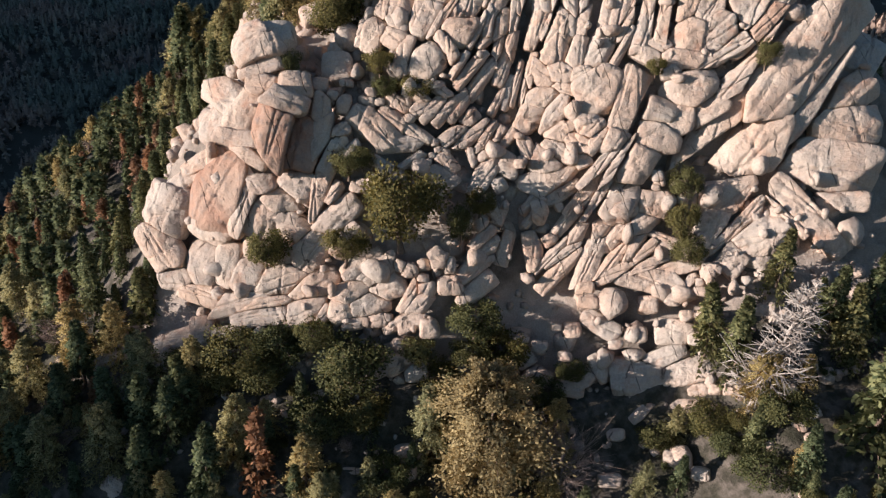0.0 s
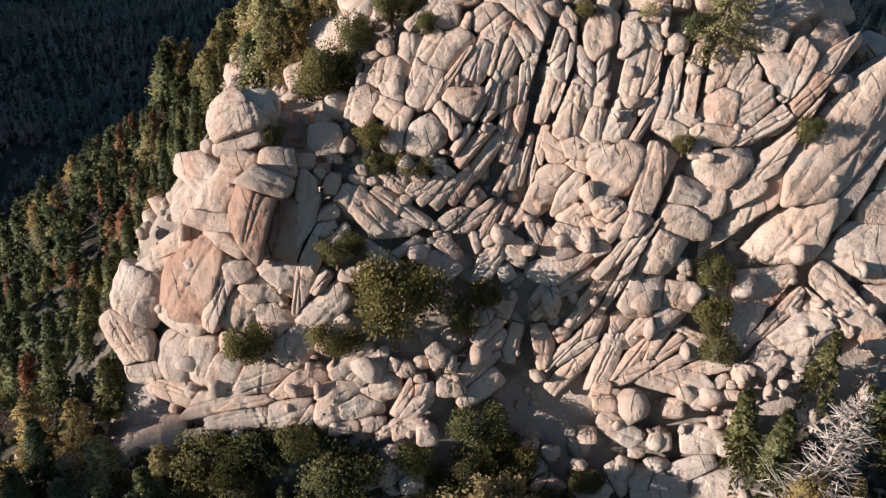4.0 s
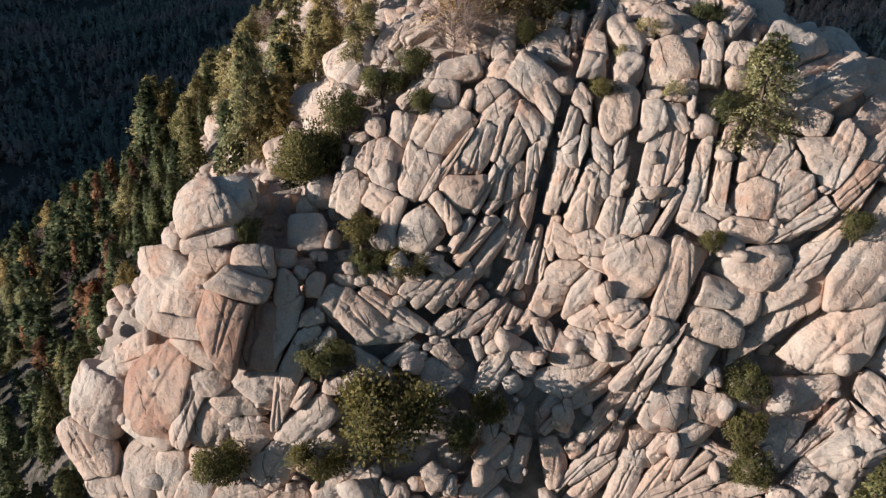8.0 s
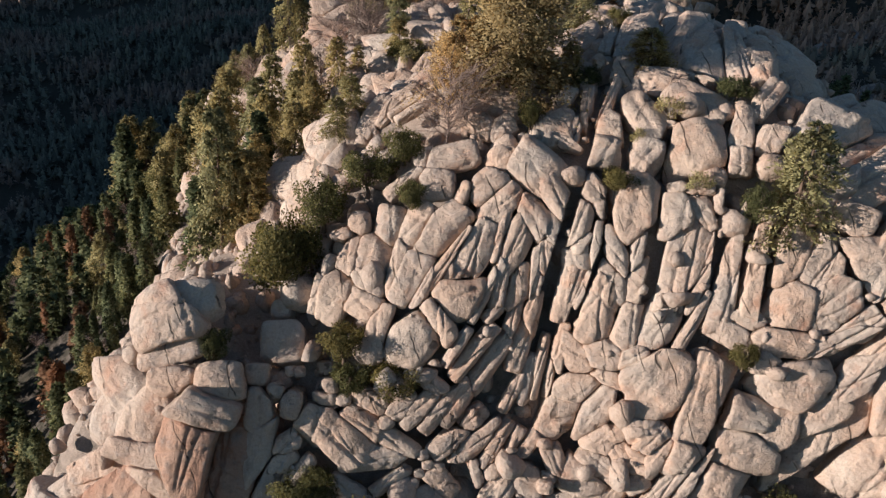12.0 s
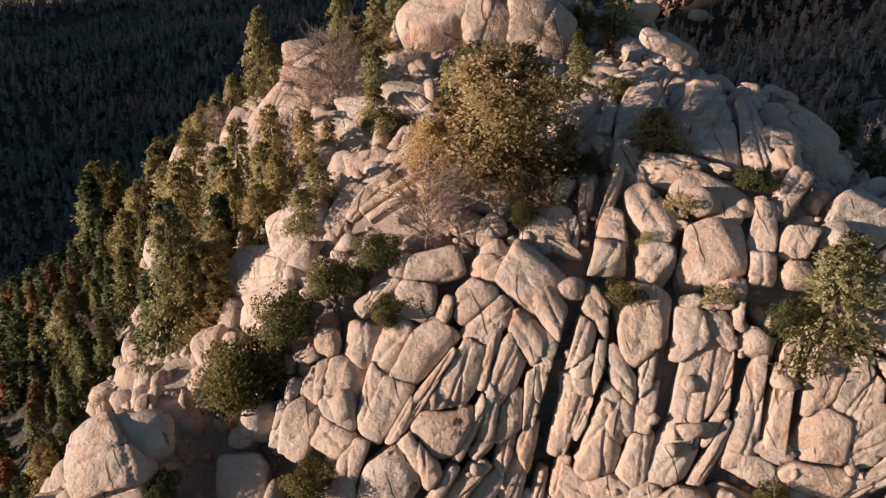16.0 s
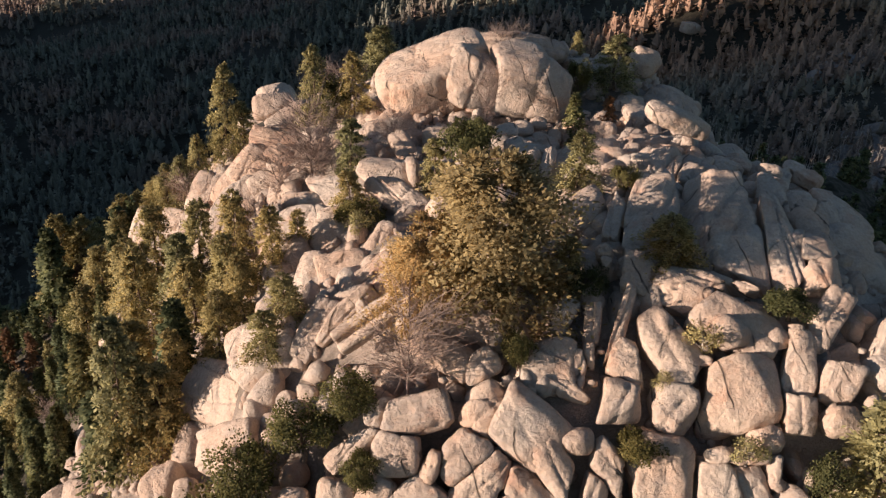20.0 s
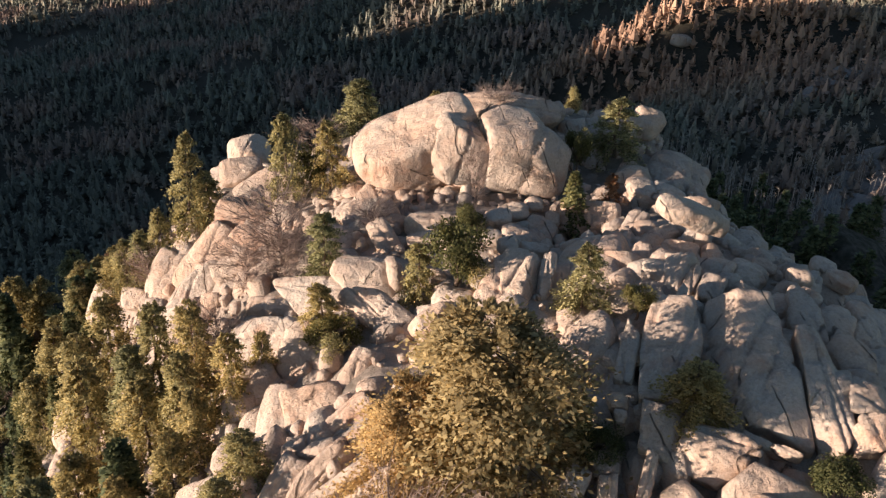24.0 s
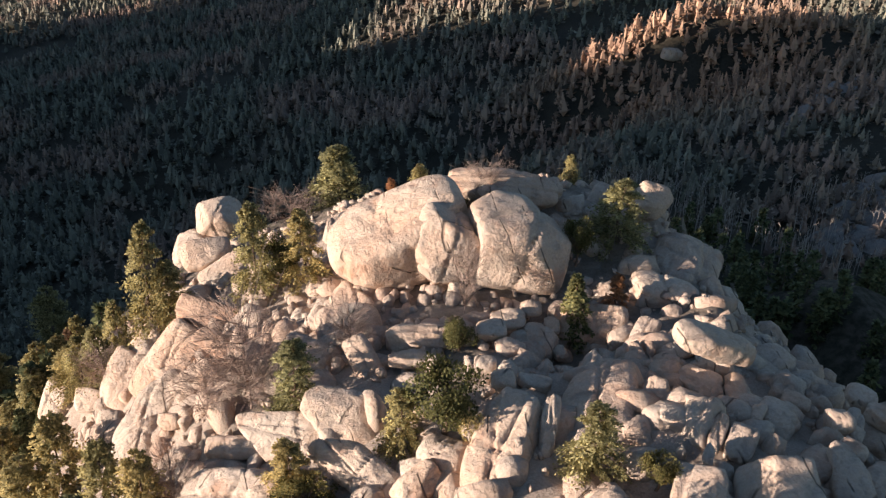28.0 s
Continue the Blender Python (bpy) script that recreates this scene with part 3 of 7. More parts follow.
def outward(v, f):
    """Turns leaf sprays outwards and gives their corners the crown's normals, which its many fine needles would have."""
    q = v[f]
    face = np.cross(q[:, 2] - q[:, 0], q[:, 3] - q[:, 1])
    mid = q.mean(axis=1)
    out = mid - np.array([0, 0, 1.0]) * (0.25 + 0.5 * mid[:, 2:])
    f = np.where((np.sum(face * out, axis=1) < 0)[:, None], f[:, ::-1], f)
    face = face * np.where(np.sum(face * out, axis=1) < 0, -1, 1)[:, None]
    unit_rows = lambda a: a / np.maximum(np.linalg.norm(a, axis=1), 1e-9)[:, None]
    n = np.zeros_like(v)
    n[f.ravel()] = np.repeat(unit_rows(0.6 * unit_rows(out) + 0.55 * unit_rows(face)), 4, axis=0)
    return f, n


def crown_mesh(name, v, f, mat):
    f, n = outward(v, f)
    me = mesh_from(name, v, f, mat)
    me.normals_split_custom_set_from_vertices(n.tolist())
    return me


def kind(wood, crown, wood_mat, crown_mat, names=("trunk", "crown")):
    return [(names[0], mesh_from(names[0], *wood, wood_mat)), (names[1], crown_mesh(names[1], *crown, crown_mat) if names[1] == "crown" else mesh_from(names[1], *crown, crown_mat, False))]


FIRS = [kind(*conifer(s, 0.21 + 0.03 * (s % 3), 0.06, 0.85, 190, 22, 0.9, 0.058, 0.35), bark_mat, fir_mat) for s in (1, 2, 3, 4)]
PINES = [kind(*conifer(s, 0.34, 0.03, 0.55, 190, 60, 0.5, 0.036, 0.5), bark_mat, pine_mat) for s in (11, 12, 13)]
BIG_PINES = [kind(*conifer(s, 0.45, 0.02, 0.30, 140, 240, 0.35, 0.033, 0.5, 0.42, 0.13), bark_mat, dry_pine_mat) for s in (15, 16)]
OAKS = [kind(*broadleaf(s, 1.15 + 0.2 * (s % 3), 26, 5600, 0.040), bark_mat, oak_mat) for s in (21, 22, 23, 24)]
RUSTS = [kind(*conifer(s, 0.2, 0.08, 0.85, 110, 9, 1.0, 0.085, 0.3), bark_mat, rust_mat) for s in (31, 32)]
DEAD_FIRS = [kind(*bare_tree(s, 190, 0.24, 7, 0.05), bare_mat, bare_mat, ("trunk", "brushwood")) for s in (41, 42)]
BARE_BUSHES = [kind(*bare_tree(s, 80, 0.62, 11, 0.6, 0.02, False), twig_mat, twig_mat, ("trunk", "brushwood")) for s in (51, 52)]
SPROUTS = [kind(*broadleaf(s, 1.2, 11, 1200, 0.052), bare_mat, pine_mat) for s in (61, 62)]
PLANTS = {
    "fir": (FIRS, "fir_tree", "dark green fir with a ragged pointed crown", "tree", "firs on the mountain"),
    "pine": (PINES, "pine_tree", "olive green pine with an open uneven crown", "tree", "pines on the mountain"),
    "big_pine": (BIG_PINES, "pine_tree", "large broad olive and brown pine among granite boulders", "tree", "pines on the mountain"),
    "oak": (OAKS, "oak_bush", "dense rounded olive green scrub oak between rocks", "bush", "scrub oaks on the mountain"),
    "rust": (RUSTS, "dead_conifer", "dead conifer with rust brown needles", "tree", "rusty conifers"),
    "dead": (DEAD_FIRS, "dead_fir", "bleached dead fir with bare drooping branches", "dead tree", "dead firs"),
    "bare": (BARE_BUSHES, "bare_bush", "leafless pale grey brush between boulders", "bush", "leafless bushes"),
    "sprout": (SPROUTS, "mountain_shrub", "thin pale yellow green shrub on granite", "bush", "mountain shrubs"),
}
TURN = random.Random(7)


def plant(what, x, y, z, tall, wide=1.0, lean=(0, 0), turn=None):
    forms, name, label, category, group = PLANTS[what]
    form = forms[TURN.randrange(len(forms))]
    ob = new(name)
    ob.matrix_basis = pose(x, y, z, lean[0], lean[1], TURN.uniform(0, 360) if turn is None else turn) @ Matrix.Diagonal((tall * wide, tall * wide, tall, 1))
    tagged(ob, label, category, group)
    for part_name, me in form:
        part(part_name, me, ob)
    return ob


def thicket(name, label, forms, spots):
    """Many firs joined, where they stand too close to count: x, y, z, height, breadth, turn."""
    crowns = [outward(*form[1]) for form in forms]
    for k, mat in enumerate((bark_mat, fir_mat)):
        vs, fs, ns, at = [], [], [], 0
        for i, (x, y, z, tall, wide, turn) in enumerate(spots):
            v, f = forms[i % len(forms)][k]
            c, s = math.cos(turn), math.sin(turn)
            spin = np.array([[c, s, 0], [-s, c, 0], [0, 0, 1]])
            vs.append(v @ spin * np.array([tall * wide, tall * wide, tall]) + np.array([x, y, z]))
            if k:
                f = crowns[i % len(forms)][0]
                ns.append(crowns[i % len(forms)][1] @ spin)
            fs.append(f + at)
            at += len(v)
        me = mesh_from(name, np.concatenate(vs), np.concatenate(fs), mat, bool(k))
        if k == 0:
            ob = tagged(new(name, me), label, "trees", kind="stuff")
        else:
            me.normals_split_custom_set_from_vertices(np.concatenate(ns).tolist())
            part("crowns", me, ob)

# ---- rocks: centre, half-sizes, turn ----
tower = outcrop("rock_tower", "tall tan granite tower of stacked rounded blocks")
gully = outcrop("broken_outcrop", "broken granite ledges and blocks in a shaded gully")
ribs = outcrop("ribbed_outcrop", "granite cliff split into rounded leaning ribs")
columns = outcrop("columnar_outcrop", "granite cliff split into tall upright columns")
slabs = outcrop("slab_outcrop", "smooth pale granite slabs with diagonal joints")
slabs_top = outcrop("summit_slab_outcrop", "grey granite slabs sloping off the summit shoulder")
grey = outcrop("grey_outcrop", "broken grey granite crag in shade across the gully")
mound = outcrop("block_outcrop", "low granite outcrop of cracked blocks above bushes")
ridge = outcrop("split_outcrop", "long parallel granite beams split from the shoulder")
# tower
block(tower, "block", -25.6, 114.5, 57.8, 3.49, 3.30, 2.47, 48, -31, 8, square=9.0)
block(tower, "block", -25.0, 112.5, 55.3, 2.60, 1.14, 0.90, 54, -22, 4, square=12.0, grow=1.42)
block(tower, "block", -23.2, 115.7, 59.2, 2.24, 1.76, 1.32, 46, -1, 11, square=12.0, grow=1.42)
block(tower, "block", -24.4, 110.7, 53.1, 1.82, 1.34, 1.00, 68, 5, -6, square=12.0, grow=1.42)
boulder(-29.1, 113.5, 54.2, 0.83, 0.93, 0.79, 64, -6, -11)
block(tower, "block", -19.4, 110.3, 53.7, 2.20, 1.63, 1.22, 67, -1, 7, square=9.0)
block(tower, "block", -20.7, 108.0, 52.0, 3.00, 1.90, 1.42, 69, 23, -0, square=9.0)
block(tower, "block", -29.8, 113.7, 50.5, 3.92, 2.64, 1.98, 62, 11, -35, square=12.0, grow=1.42)
block(tower, "block", -27.5, 110.9, 48.4, 3.34, 2.29, 1.72, 34, -65, 40, square=12.0, grow=1.42)
block(tower, "block", -31.6, 113.9, 45.9, 2.37, 2.44, 1.83, -14, -62, 78, square=12.0, grow=1.42)
block(tower, "block", -22.2, 106.6, 47.0, 4.10, 2.48, 1.86, 23, -69, 66, mat=red_rock_mat, square=12.0, grow=1.42)
block(tower, "block", -18.2, 108.7, 44.9, 4.06, 2.80, 2.10, 25, -67, 71, mat=red_rock_mat, square=12.0, grow=1.42)
block(tower, "block", -27.5, 108.8, 45.8, 3.19, 1.53, 1.15, 70, 11, -16, square=12.0, grow=1.42)
block(tower, "block", -25.8, 107.0, 44.1, 2.28, 1.07, 0.90, 69, 23, -15, square=12.0, grow=1.42)
block(tower, "block", -29.9, 109.3, 37.3, 6.53, 4.09, 3.00, 40, -63, 26, mat=red_rock_mat, square=12.0, grow=1.42)
block(tower, "block", -26.6, 106.9, 37.3, 4.33, 1.60, 1.20, 26, -67, 54, square=12.0, grow=1.42)
block(tower, "block", -32.2, 108.1, 32.3, 3.14, 2.07, 1.55, 68, -3, -20, square=12.0, grow=1.42)
block(tower, "block", -39.4, 111.7, 33.8, 4.03, 3.17, 2.38, 14, -66, 57, square=12.0, grow=1.42)
block(tower, "block", -40.0, 109.0, 27.9, 3.66, 2.27, 1.70, 55, 41, -40, square=12.0, grow=1.42)
block(tower, "block", -34.2, 112.4, 40.1, 3.51, 1.55, 1.16, 59, -33, -4, square=12.0, grow=1.42)
block(tower, "block", -37.1, 112.3, 37.7, 2.26, 1.24, 0.93, 56, -42, 3, square=12.0, grow=1.42)
block(tower, "block", -23.8, 107.0, 35.3, 3.11, 2.46, 1.84, 50, -57, 33, square=12.0, grow=1.42)
block(tower, "block", -24.5, 106.8, 39.7, 1.84, 1.37, 1.03, 70, -4, -2, square=12.0, grow=1.42)
block(tower, "block", -21.4, 106.8, 37.2, 2.59, 1.69, 1.27, 69, -2, 4, square=12.0, grow=1.42)
block(tower, "block", -18.5, 107.3, 39.7, 2.72, 2.28, 1.71, 59, 45, -19, square=12.0, grow=1.42)
block(tower, "block", -20.0, 106.1, 34.2, 3.07, 1.71, 1.28, 66, 26, -9, square=12.0, grow=1.42)
block(tower, "block", -16.0, 106.6, 40.1, 4.26, 1.21, 0.90, 20, -67, 71, square=12.0, grow=1.42)
block(tower, "block", -15.9, 108.5, 47.1, 3.31, 1.33, 1.00, 39, -61, 52, square=12.0, grow=1.42)
block(tower, "block", -15.8, 109.9, 50.5, 2.25, 1.19, 0.90, 18, -64, 74, square=12.0, grow=1.42)
block(tower, "block", -33.5, 107.1, 26.2, 2.92, 2.34, 1.76, 24, -64, 46, square=12.0, grow=1.42)
block(tower, "block", -29.3, 105.6, 27.3, 2.70, 1.69, 1.27, 7, -67, 70, square=12.0, grow=1.42)
block(tower, "block", -25.8, 104.5, 26.4, 2.72, 2.19, 1.64, 61, -41, 15, square=12.0, grow=1.42)
block(tower, "block", -21.1, 103.5, 26.3, 3.43, 1.87, 1.41, 67, -12, 4, square=12.0, grow=1.42)
block(tower, "block", -23.0, 105.3, 29.9, 3.14, 1.57, 1.18, 69, -4, -1, square=12.0, grow=1.42)
block(tower, "block", -16.6, 105.1, 31.3, 3.90, 2.17, 1.63, 55, -49, 23, square=12.0, grow=1.42)
block(tower, "block", -13.6, 105.4, 35.8, 3.38, 1.68, 1.26, 61, -40, 18, square=12.0, grow=1.42)
block(tower, "block", -11.8, 103.9, 33.0, 2.31, 1.23, 0.92, 55, -49, 24, square=12.0, grow=1.42)
block(tower, "block", -31.9, 104.9, 22.4, 4.25, 1.45, 1.09, 65, 8, -17, square=12.0, grow=1.42)
block(tower, "block", -37.2, 107.2, 24.0, 2.71, 1.45, 1.09, 64, -10, -11, square=12.0, grow=1.42)
block(tower, "block", -27.2, 102.5, 22.8, 3.99, 1.41, 1.06, 66, -14, 1, square=12.0, grow=1.42)
block(tower, "block", -16.4, 102.8, 26.0, 3.14, 1.55, 1.17, 65, -23, 6, square=12.0, grow=1.42)
# gully
block(gully, "block", -9.3, 102.8, 29.7, 2.81, 1.27, 0.95, 58, -30, 15)
boulder(-14.5, 115.9, 54.8, 2.32, 2.26, 1.92, 54, -3, 2)
boulder(-15.0, 118.8, 57.1, 1.15, 1.10, 0.94, 54, -5, -4)
boulder(-16.5, 112.6, 53.1, 1.25, 1.10, 0.93, 55, 0, 8)
boulder(-14.5, 111.3, 52.2, 0.87, 0.88, 0.75, 60, -0, 6)
boulder(-13.2, 112.4, 53.8, 0.57, 0.51, 0.43, 59, -2, 4)
boulder(-12.3, 112.4, 53.8, 0.57, 0.57, 0.49, 60, -2, 3)
boulder(-12.9, 110.6, 51.1, 1.51, 1.06, 0.90, 7, -61, 87)
block(gully, "block", -10.5, 110.2, 49.6, 2.13, 1.62, 1.22, 56, 34, -17)
block(gully, "block", -13.2, 108.8, 47.8, 1.36, 0.88, 0.90, 60, -28, 19)
block(gully, "block", -13.7, 108.2, 45.9, 1.49, 0.88, 0.90, 57, -36, 25)
block(gully, "block", -14.6, 107.5, 43.8, 2.87, 1.25, 0.94, 41, -56, 49)
block(gully, "block", -11.5, 108.1, 45.3, 1.37, 0.63, 0.90, 51, -44, 33)
block(gully, "block", -9.7, 106.5, 40.5, 1.52, 0.88, 0.90, 64, 7, -2)
block(gully, "block", -13.7, 106.2, 39.4, 1.51, 0.76, 0.90, 44, -53, 41)
boulder(-9.2, 111.7, 52.8, 0.82, 0.76, 0.65, 62, -2, 3)
block(gully, "block", -9.5, 111.2, 51.6, 1.13, 0.76, 0.90, 62, -2, 3)
boulder(-7.8, 110.9, 51.7, 0.75, 0.63, 0.54, 63, -2, 3)
block(gully, "block", -5.1, 111.2, 51.6, 1.64, 0.88, 0.90, 62, 20, -10)
block(gully, "block", -2.1, 111.0, 51.0, 1.52, 0.89, 0.90, 61, -29, 16)
block(gully, "block", -2.4, 111.5, 52.4, 1.39, 0.76, 0.90, 62, 24, -13)
block(gully, "block", -0.3, 112.1, 54.1, 1.39, 0.76, 0.90, 66, 6, -4)
block(gully, "block", -0.3, 111.1, 51.1, 2.15, 0.89, 0.90, 58, -38, 21)
block(gully, "block", 0.9, 111.9, 53.4, 1.39, 0.76, 0.90, 61, 33, -17)
block(gully, "block", 1.8, 111.3, 51.1, 2.54, 0.76, 0.90, 54, -47, 29)
boulder(-3.5, 110.3, 49.7, 0.82, 0.76, 0.64, 64, -2, 3)
block(gully, "block", -7.6, 109.8, 47.9, 3.79, 1.88, 1.41, 55, 39, -18)
block(gully, "block", -4.3, 109.1, 46.3, 3.17, 1.01, 0.90, 64, -5, 7)
block(gully, "block", -2.8, 109.9, 47.9, 2.55, 0.88, 0.90, 60, 30, -12)
block(gully, "block", -5.6, 110.3, 49.5, 2.15, 1.01, 0.90, 59, 30, -13)
block(gully, "block", -7.0, 107.7, 43.4, 1.65, 0.75, 0.90, 61, 26, -10)
block(gully, "block", -2.9, 108.3, 44.1, 2.15, 0.57, 0.90, 59, -32, 21)
block(gully, "block", -6.5, 107.1, 41.6, 2.52, 1.27, 0.95, 59, -32, 21)
block(gully, "block", -3.9, 107.1, 41.5, 1.65, 0.57, 0.90, 47, 50, -33)
block(gully, "block", 0.4, 107.8, 41.6, 2.80, 1.91, 1.43, 62, -20, 11)
block(gully, "block", 1.4, 106.7, 40.5, 2.66, 0.89, 0.90, 56, -37, 23)
block(gully, "block", 2.1, 108.7, 44.0, 1.66, 1.02, 0.90, 55, 42, -24)
boulder(0.3, 109.3, 46.7, 0.57, 0.51, 0.43, 64, -2, 2)
boulder(0.8, 109.0, 45.7, 0.57, 0.45, 0.38, 63, -2, 2)
boulder(0.0, 108.6, 45.0, 0.57, 0.44, 0.38, 63, -2, 2)
boulder(1.8, 109.0, 45.5, 0.77, 0.45, 0.38, 63, 6, -3)
boulder(-0.5, 108.1, 44.1, 0.51, 0.51, 0.43, 63, -2, 2)
block(gully, "block", 3.4, 111.7, 51.5, 2.29, 0.89, 0.90, 50, -51, 33)
block(gully, "block", 5.1, 111.5, 49.9, 1.28, 0.90, 0.90, 59, -38, 22)
block(gully, "block", 2.6, 110.3, 47.6, 1.91, 0.89, 0.90, 58, -38, 21)
block(gully, "block", 3.5, 110.7, 48.3, 1.15, 0.58, 0.90, 65, -12, 6)
block(gully, "block", 5.5, 110.6, 47.5, 2.89, 0.83, 0.90, 58, -38, 21)
block(gully, "block", 7.1, 110.3, 46.6, 1.93, 0.64, 0.90, 45, -55, 39)
block(gully, "block", 7.8, 111.1, 48.1, 1.67, 0.64, 0.90, 53, -46, 29)
boulder(7.4, 109.4, 45.1, 1.03, 0.89, 0.76, 56, -39, 20)
boulder(9.2, 109.4, 45.5, 0.77, 0.58, 0.49, 64, -4, -2)
block(gully, "block", 7.7, 108.3, 42.7, 3.20, 1.28, 0.96, 49, -51, 32)
block(gully, "block", 10.5, 109.2, 44.2, 2.17, 1.42, 1.06, 64, 23, -15)
block(gully, "block", 9.8, 107.7, 41.4, 1.02, 0.90, 0.90, 51, 49, -34)
block(gully, "block", 10.7, 110.7, 47.3, 1.67, 0.64, 0.90, 52, -48, 27)
block(gully, "block", 9.6, 111.0, 47.9, 1.16, 0.58, 0.90, 45, -55, 38)
block(gully, "block", 5.7, 109.5, 45.0, 1.41, 0.58, 0.90, 41, 57, -45)
block(gully, "block", 13.7, 112.3, 50.3, 2.56, 1.67, 1.25, 59, -37, 13)
boulder(13.5, 110.0, 46.3, 1.91, 1.09, 0.92, 43, 54, -49)
boulder(13.0, 109.0, 44.8, 0.83, 0.64, 0.54, 64, -6, -5)
block(gully, "block", 8.9, 106.4, 38.4, 1.92, 0.90, 0.90, 58, 37, -21)
block(gully, "block", 10.2, 106.3, 37.2, 1.29, 0.77, 0.90, 31, -60, 54)
block(gully, "block", 7.5, 105.4, 36.2, 1.14, 0.78, 0.90, 34, -58, 56)
block(gully, "block", 7.9, 104.9, 34.2, 1.92, 0.91, 0.90, 53, -43, 33)
block(gully, "block", 8.9, 104.8, 32.7, 1.68, 0.91, 0.90, 59, -31, 22)
block(gully, "block", 11.2, 105.4, 32.4, 2.21, 1.05, 0.90, 24, -62, 63)
block(gully, "block", 6.8, 103.1, 29.7, 3.21, 0.79, 0.90, 58, -31, 29)
block(gully, "block", 15.5, 105.5, 32.1, 2.47, 1.17, 0.90, 30, 61, -63)
block(gully, "block", 14.4, 107.3, 38.7, 1.43, 0.64, 0.90, 52, -49, 25)
block(gully, "block", 16.2, 107.3, 38.4, 3.25, 0.57, 0.90, 54, -46, 20)
boulder(17.8, 105.8, 34.0, 1.18, 0.89, 0.75, 56, -33, 11)
block(gully, "block", 18.4, 105.3, 32.1, 3.29, 0.64, 0.90, 52, -47, 19)
boulder(18.8, 107.1, 38.7, 0.76, 0.77, 0.66, 63, -8, -7)
block(gully, "block", -7.2, 102.5, 29.6, 2.79, 0.89, 0.90, 56, -33, 19)
boulder(-3.8, 102.1, 30.3, 0.87, 0.89, 0.76, 36, -49, 45)
block(gully, "block", 1.5, 102.2, 31.6, 1.39, 1.25, 0.94, 50, 41, -25)
block(gully, "block", 3.3, 102.1, 30.8, 1.00, 0.77, 0.90, 0, -61, 96)
block(gully, "block", -2.4, 101.9, 29.9, 1.14, 0.75, 0.90, 61, -3, 0)
block(gully, "block", 5.5, 104.9, 36.2, 0.88, 0.52, 0.90, 34, -57, 57)
block(gully, "block", 2.8, 105.2, 37.8, 1.40, 1.13, 0.90, 56, 34, -17)
# leaning ribs
block(ribs, "rib", -12.0, 134.4, 70.6, 3.44, 2.81, 2.11, 42, -31, -21)
block(ribs, "rib", -14.4, 135.2, 65.9, 5.86, 2.51, 1.89, 50, -16, -38)
block(ribs, "rib", -14.1, 127.9, 66.5, 2.70, 1.27, 0.95, 50, -25, -19)
block(ribs, "rib", -15.2, 129.0, 64.3, 2.04, 1.40, 1.05, 44, -34, -13)
boulder(-7.6, 125.5, 71.5, 0.96, 0.82, 0.70, 61, -5, -8)
boulder(-4.9, 124.9, 72.3, 0.96, 0.66, 0.57, 61, 12, -19)
block(ribs, "rib", -1.1, 123.7, 72.7, 1.21, 0.91, 0.90, 11, -55, 60)
block(ribs, "rib", 1.7, 122.7, 73.2, 2.30, 1.24, 0.93, 55, -18, 0)
block(ribs, "rib", 0.4, 121.1, 71.1, 1.55, 1.46, 1.09, 59, -6, -10)
block(ribs, "rib", 3.1, 120.1, 70.6, 0.96, 0.58, 0.90, 34, -53, 41)
block(ribs, "rib", -2.7, 122.3, 70.7, 2.19, 0.71, 0.90, 46, -41, 13)
block(ribs, "rib", 5.5, 120.4, 71.5, 1.89, 1.29, 0.97, 52, -39, 19)
block(ribs, "rib", 7.2, 122.4, 73.6, 1.56, 1.44, 1.08, 42, -45, 32)
block(ribs, "rib", 10.3, 121.3, 72.9, 3.19, 2.02, 1.51, 56, 35, -27)
block(ribs, "rib", 12.2, 119.4, 71.0, 2.53, 1.12, 0.90, 52, 48, -36)
block(ribs, "rib", 12.3, 124.8, 75.6, 2.29, 1.54, 1.16, 45, 24, -31)
block(ribs, "rib", 7.0, 119.4, 69.7, 2.28, 1.40, 1.05, 49, -47, 28)
block(ribs, "rib", 6.9, 118.1, 67.2, 2.53, 0.63, 0.90, 23, -63, 63)
block(ribs, "rib", 8.2, 117.6, 66.0, 3.28, 1.26, 0.95, 40, -58, 44)
block(ribs, "rib", 10.2, 118.8, 68.8, 2.27, 1.38, 1.03, 52, 49, -35)
block(ribs, "rib", 11.8, 118.3, 67.8, 1.64, 1.00, 0.90, 44, 57, -45)
block(ribs, "rib", 7.1, 116.1, 62.9, 2.52, 0.89, 0.90, 17, -66, 73)
block(ribs, "rib", 8.9, 116.2, 62.3, 2.15, 1.14, 0.90, 27, -65, 61)
block(ribs, "rib", 11.5, 117.4, 65.4, 2.14, 0.82, 0.90, 1, -67, 85)
block(ribs, "rib", 10.5, 116.8, 63.9, 2.78, 0.51, 0.90, 14, -67, 73)
block(ribs, "rib", 10.8, 116.4, 62.7, 1.39, 0.76, 0.90, 14, -67, 73)
block(ribs, "rib", 10.5, 115.6, 60.1, 2.29, 0.76, 0.90, 15, -67, 72)
block(ribs, "rib", 8.6, 115.2, 59.5, 1.78, 0.58, 0.90, 36, -62, 52)
block(ribs, "rib", 9.5, 114.7, 56.8, 2.43, 0.90, 0.90, 27, -64, 62)
block(ribs, "rib", 4.5, 117.4, 65.6, 3.90, 1.51, 1.14, 49, -51, 33)
block(ribs, "rib", 3.0, 115.4, 61.4, 2.51, 2.13, 1.59, 67, -12, 5)
block(ribs, "rib", 1.4, 116.4, 64.2, 3.76, 0.57, 0.90, 49, -52, 30)
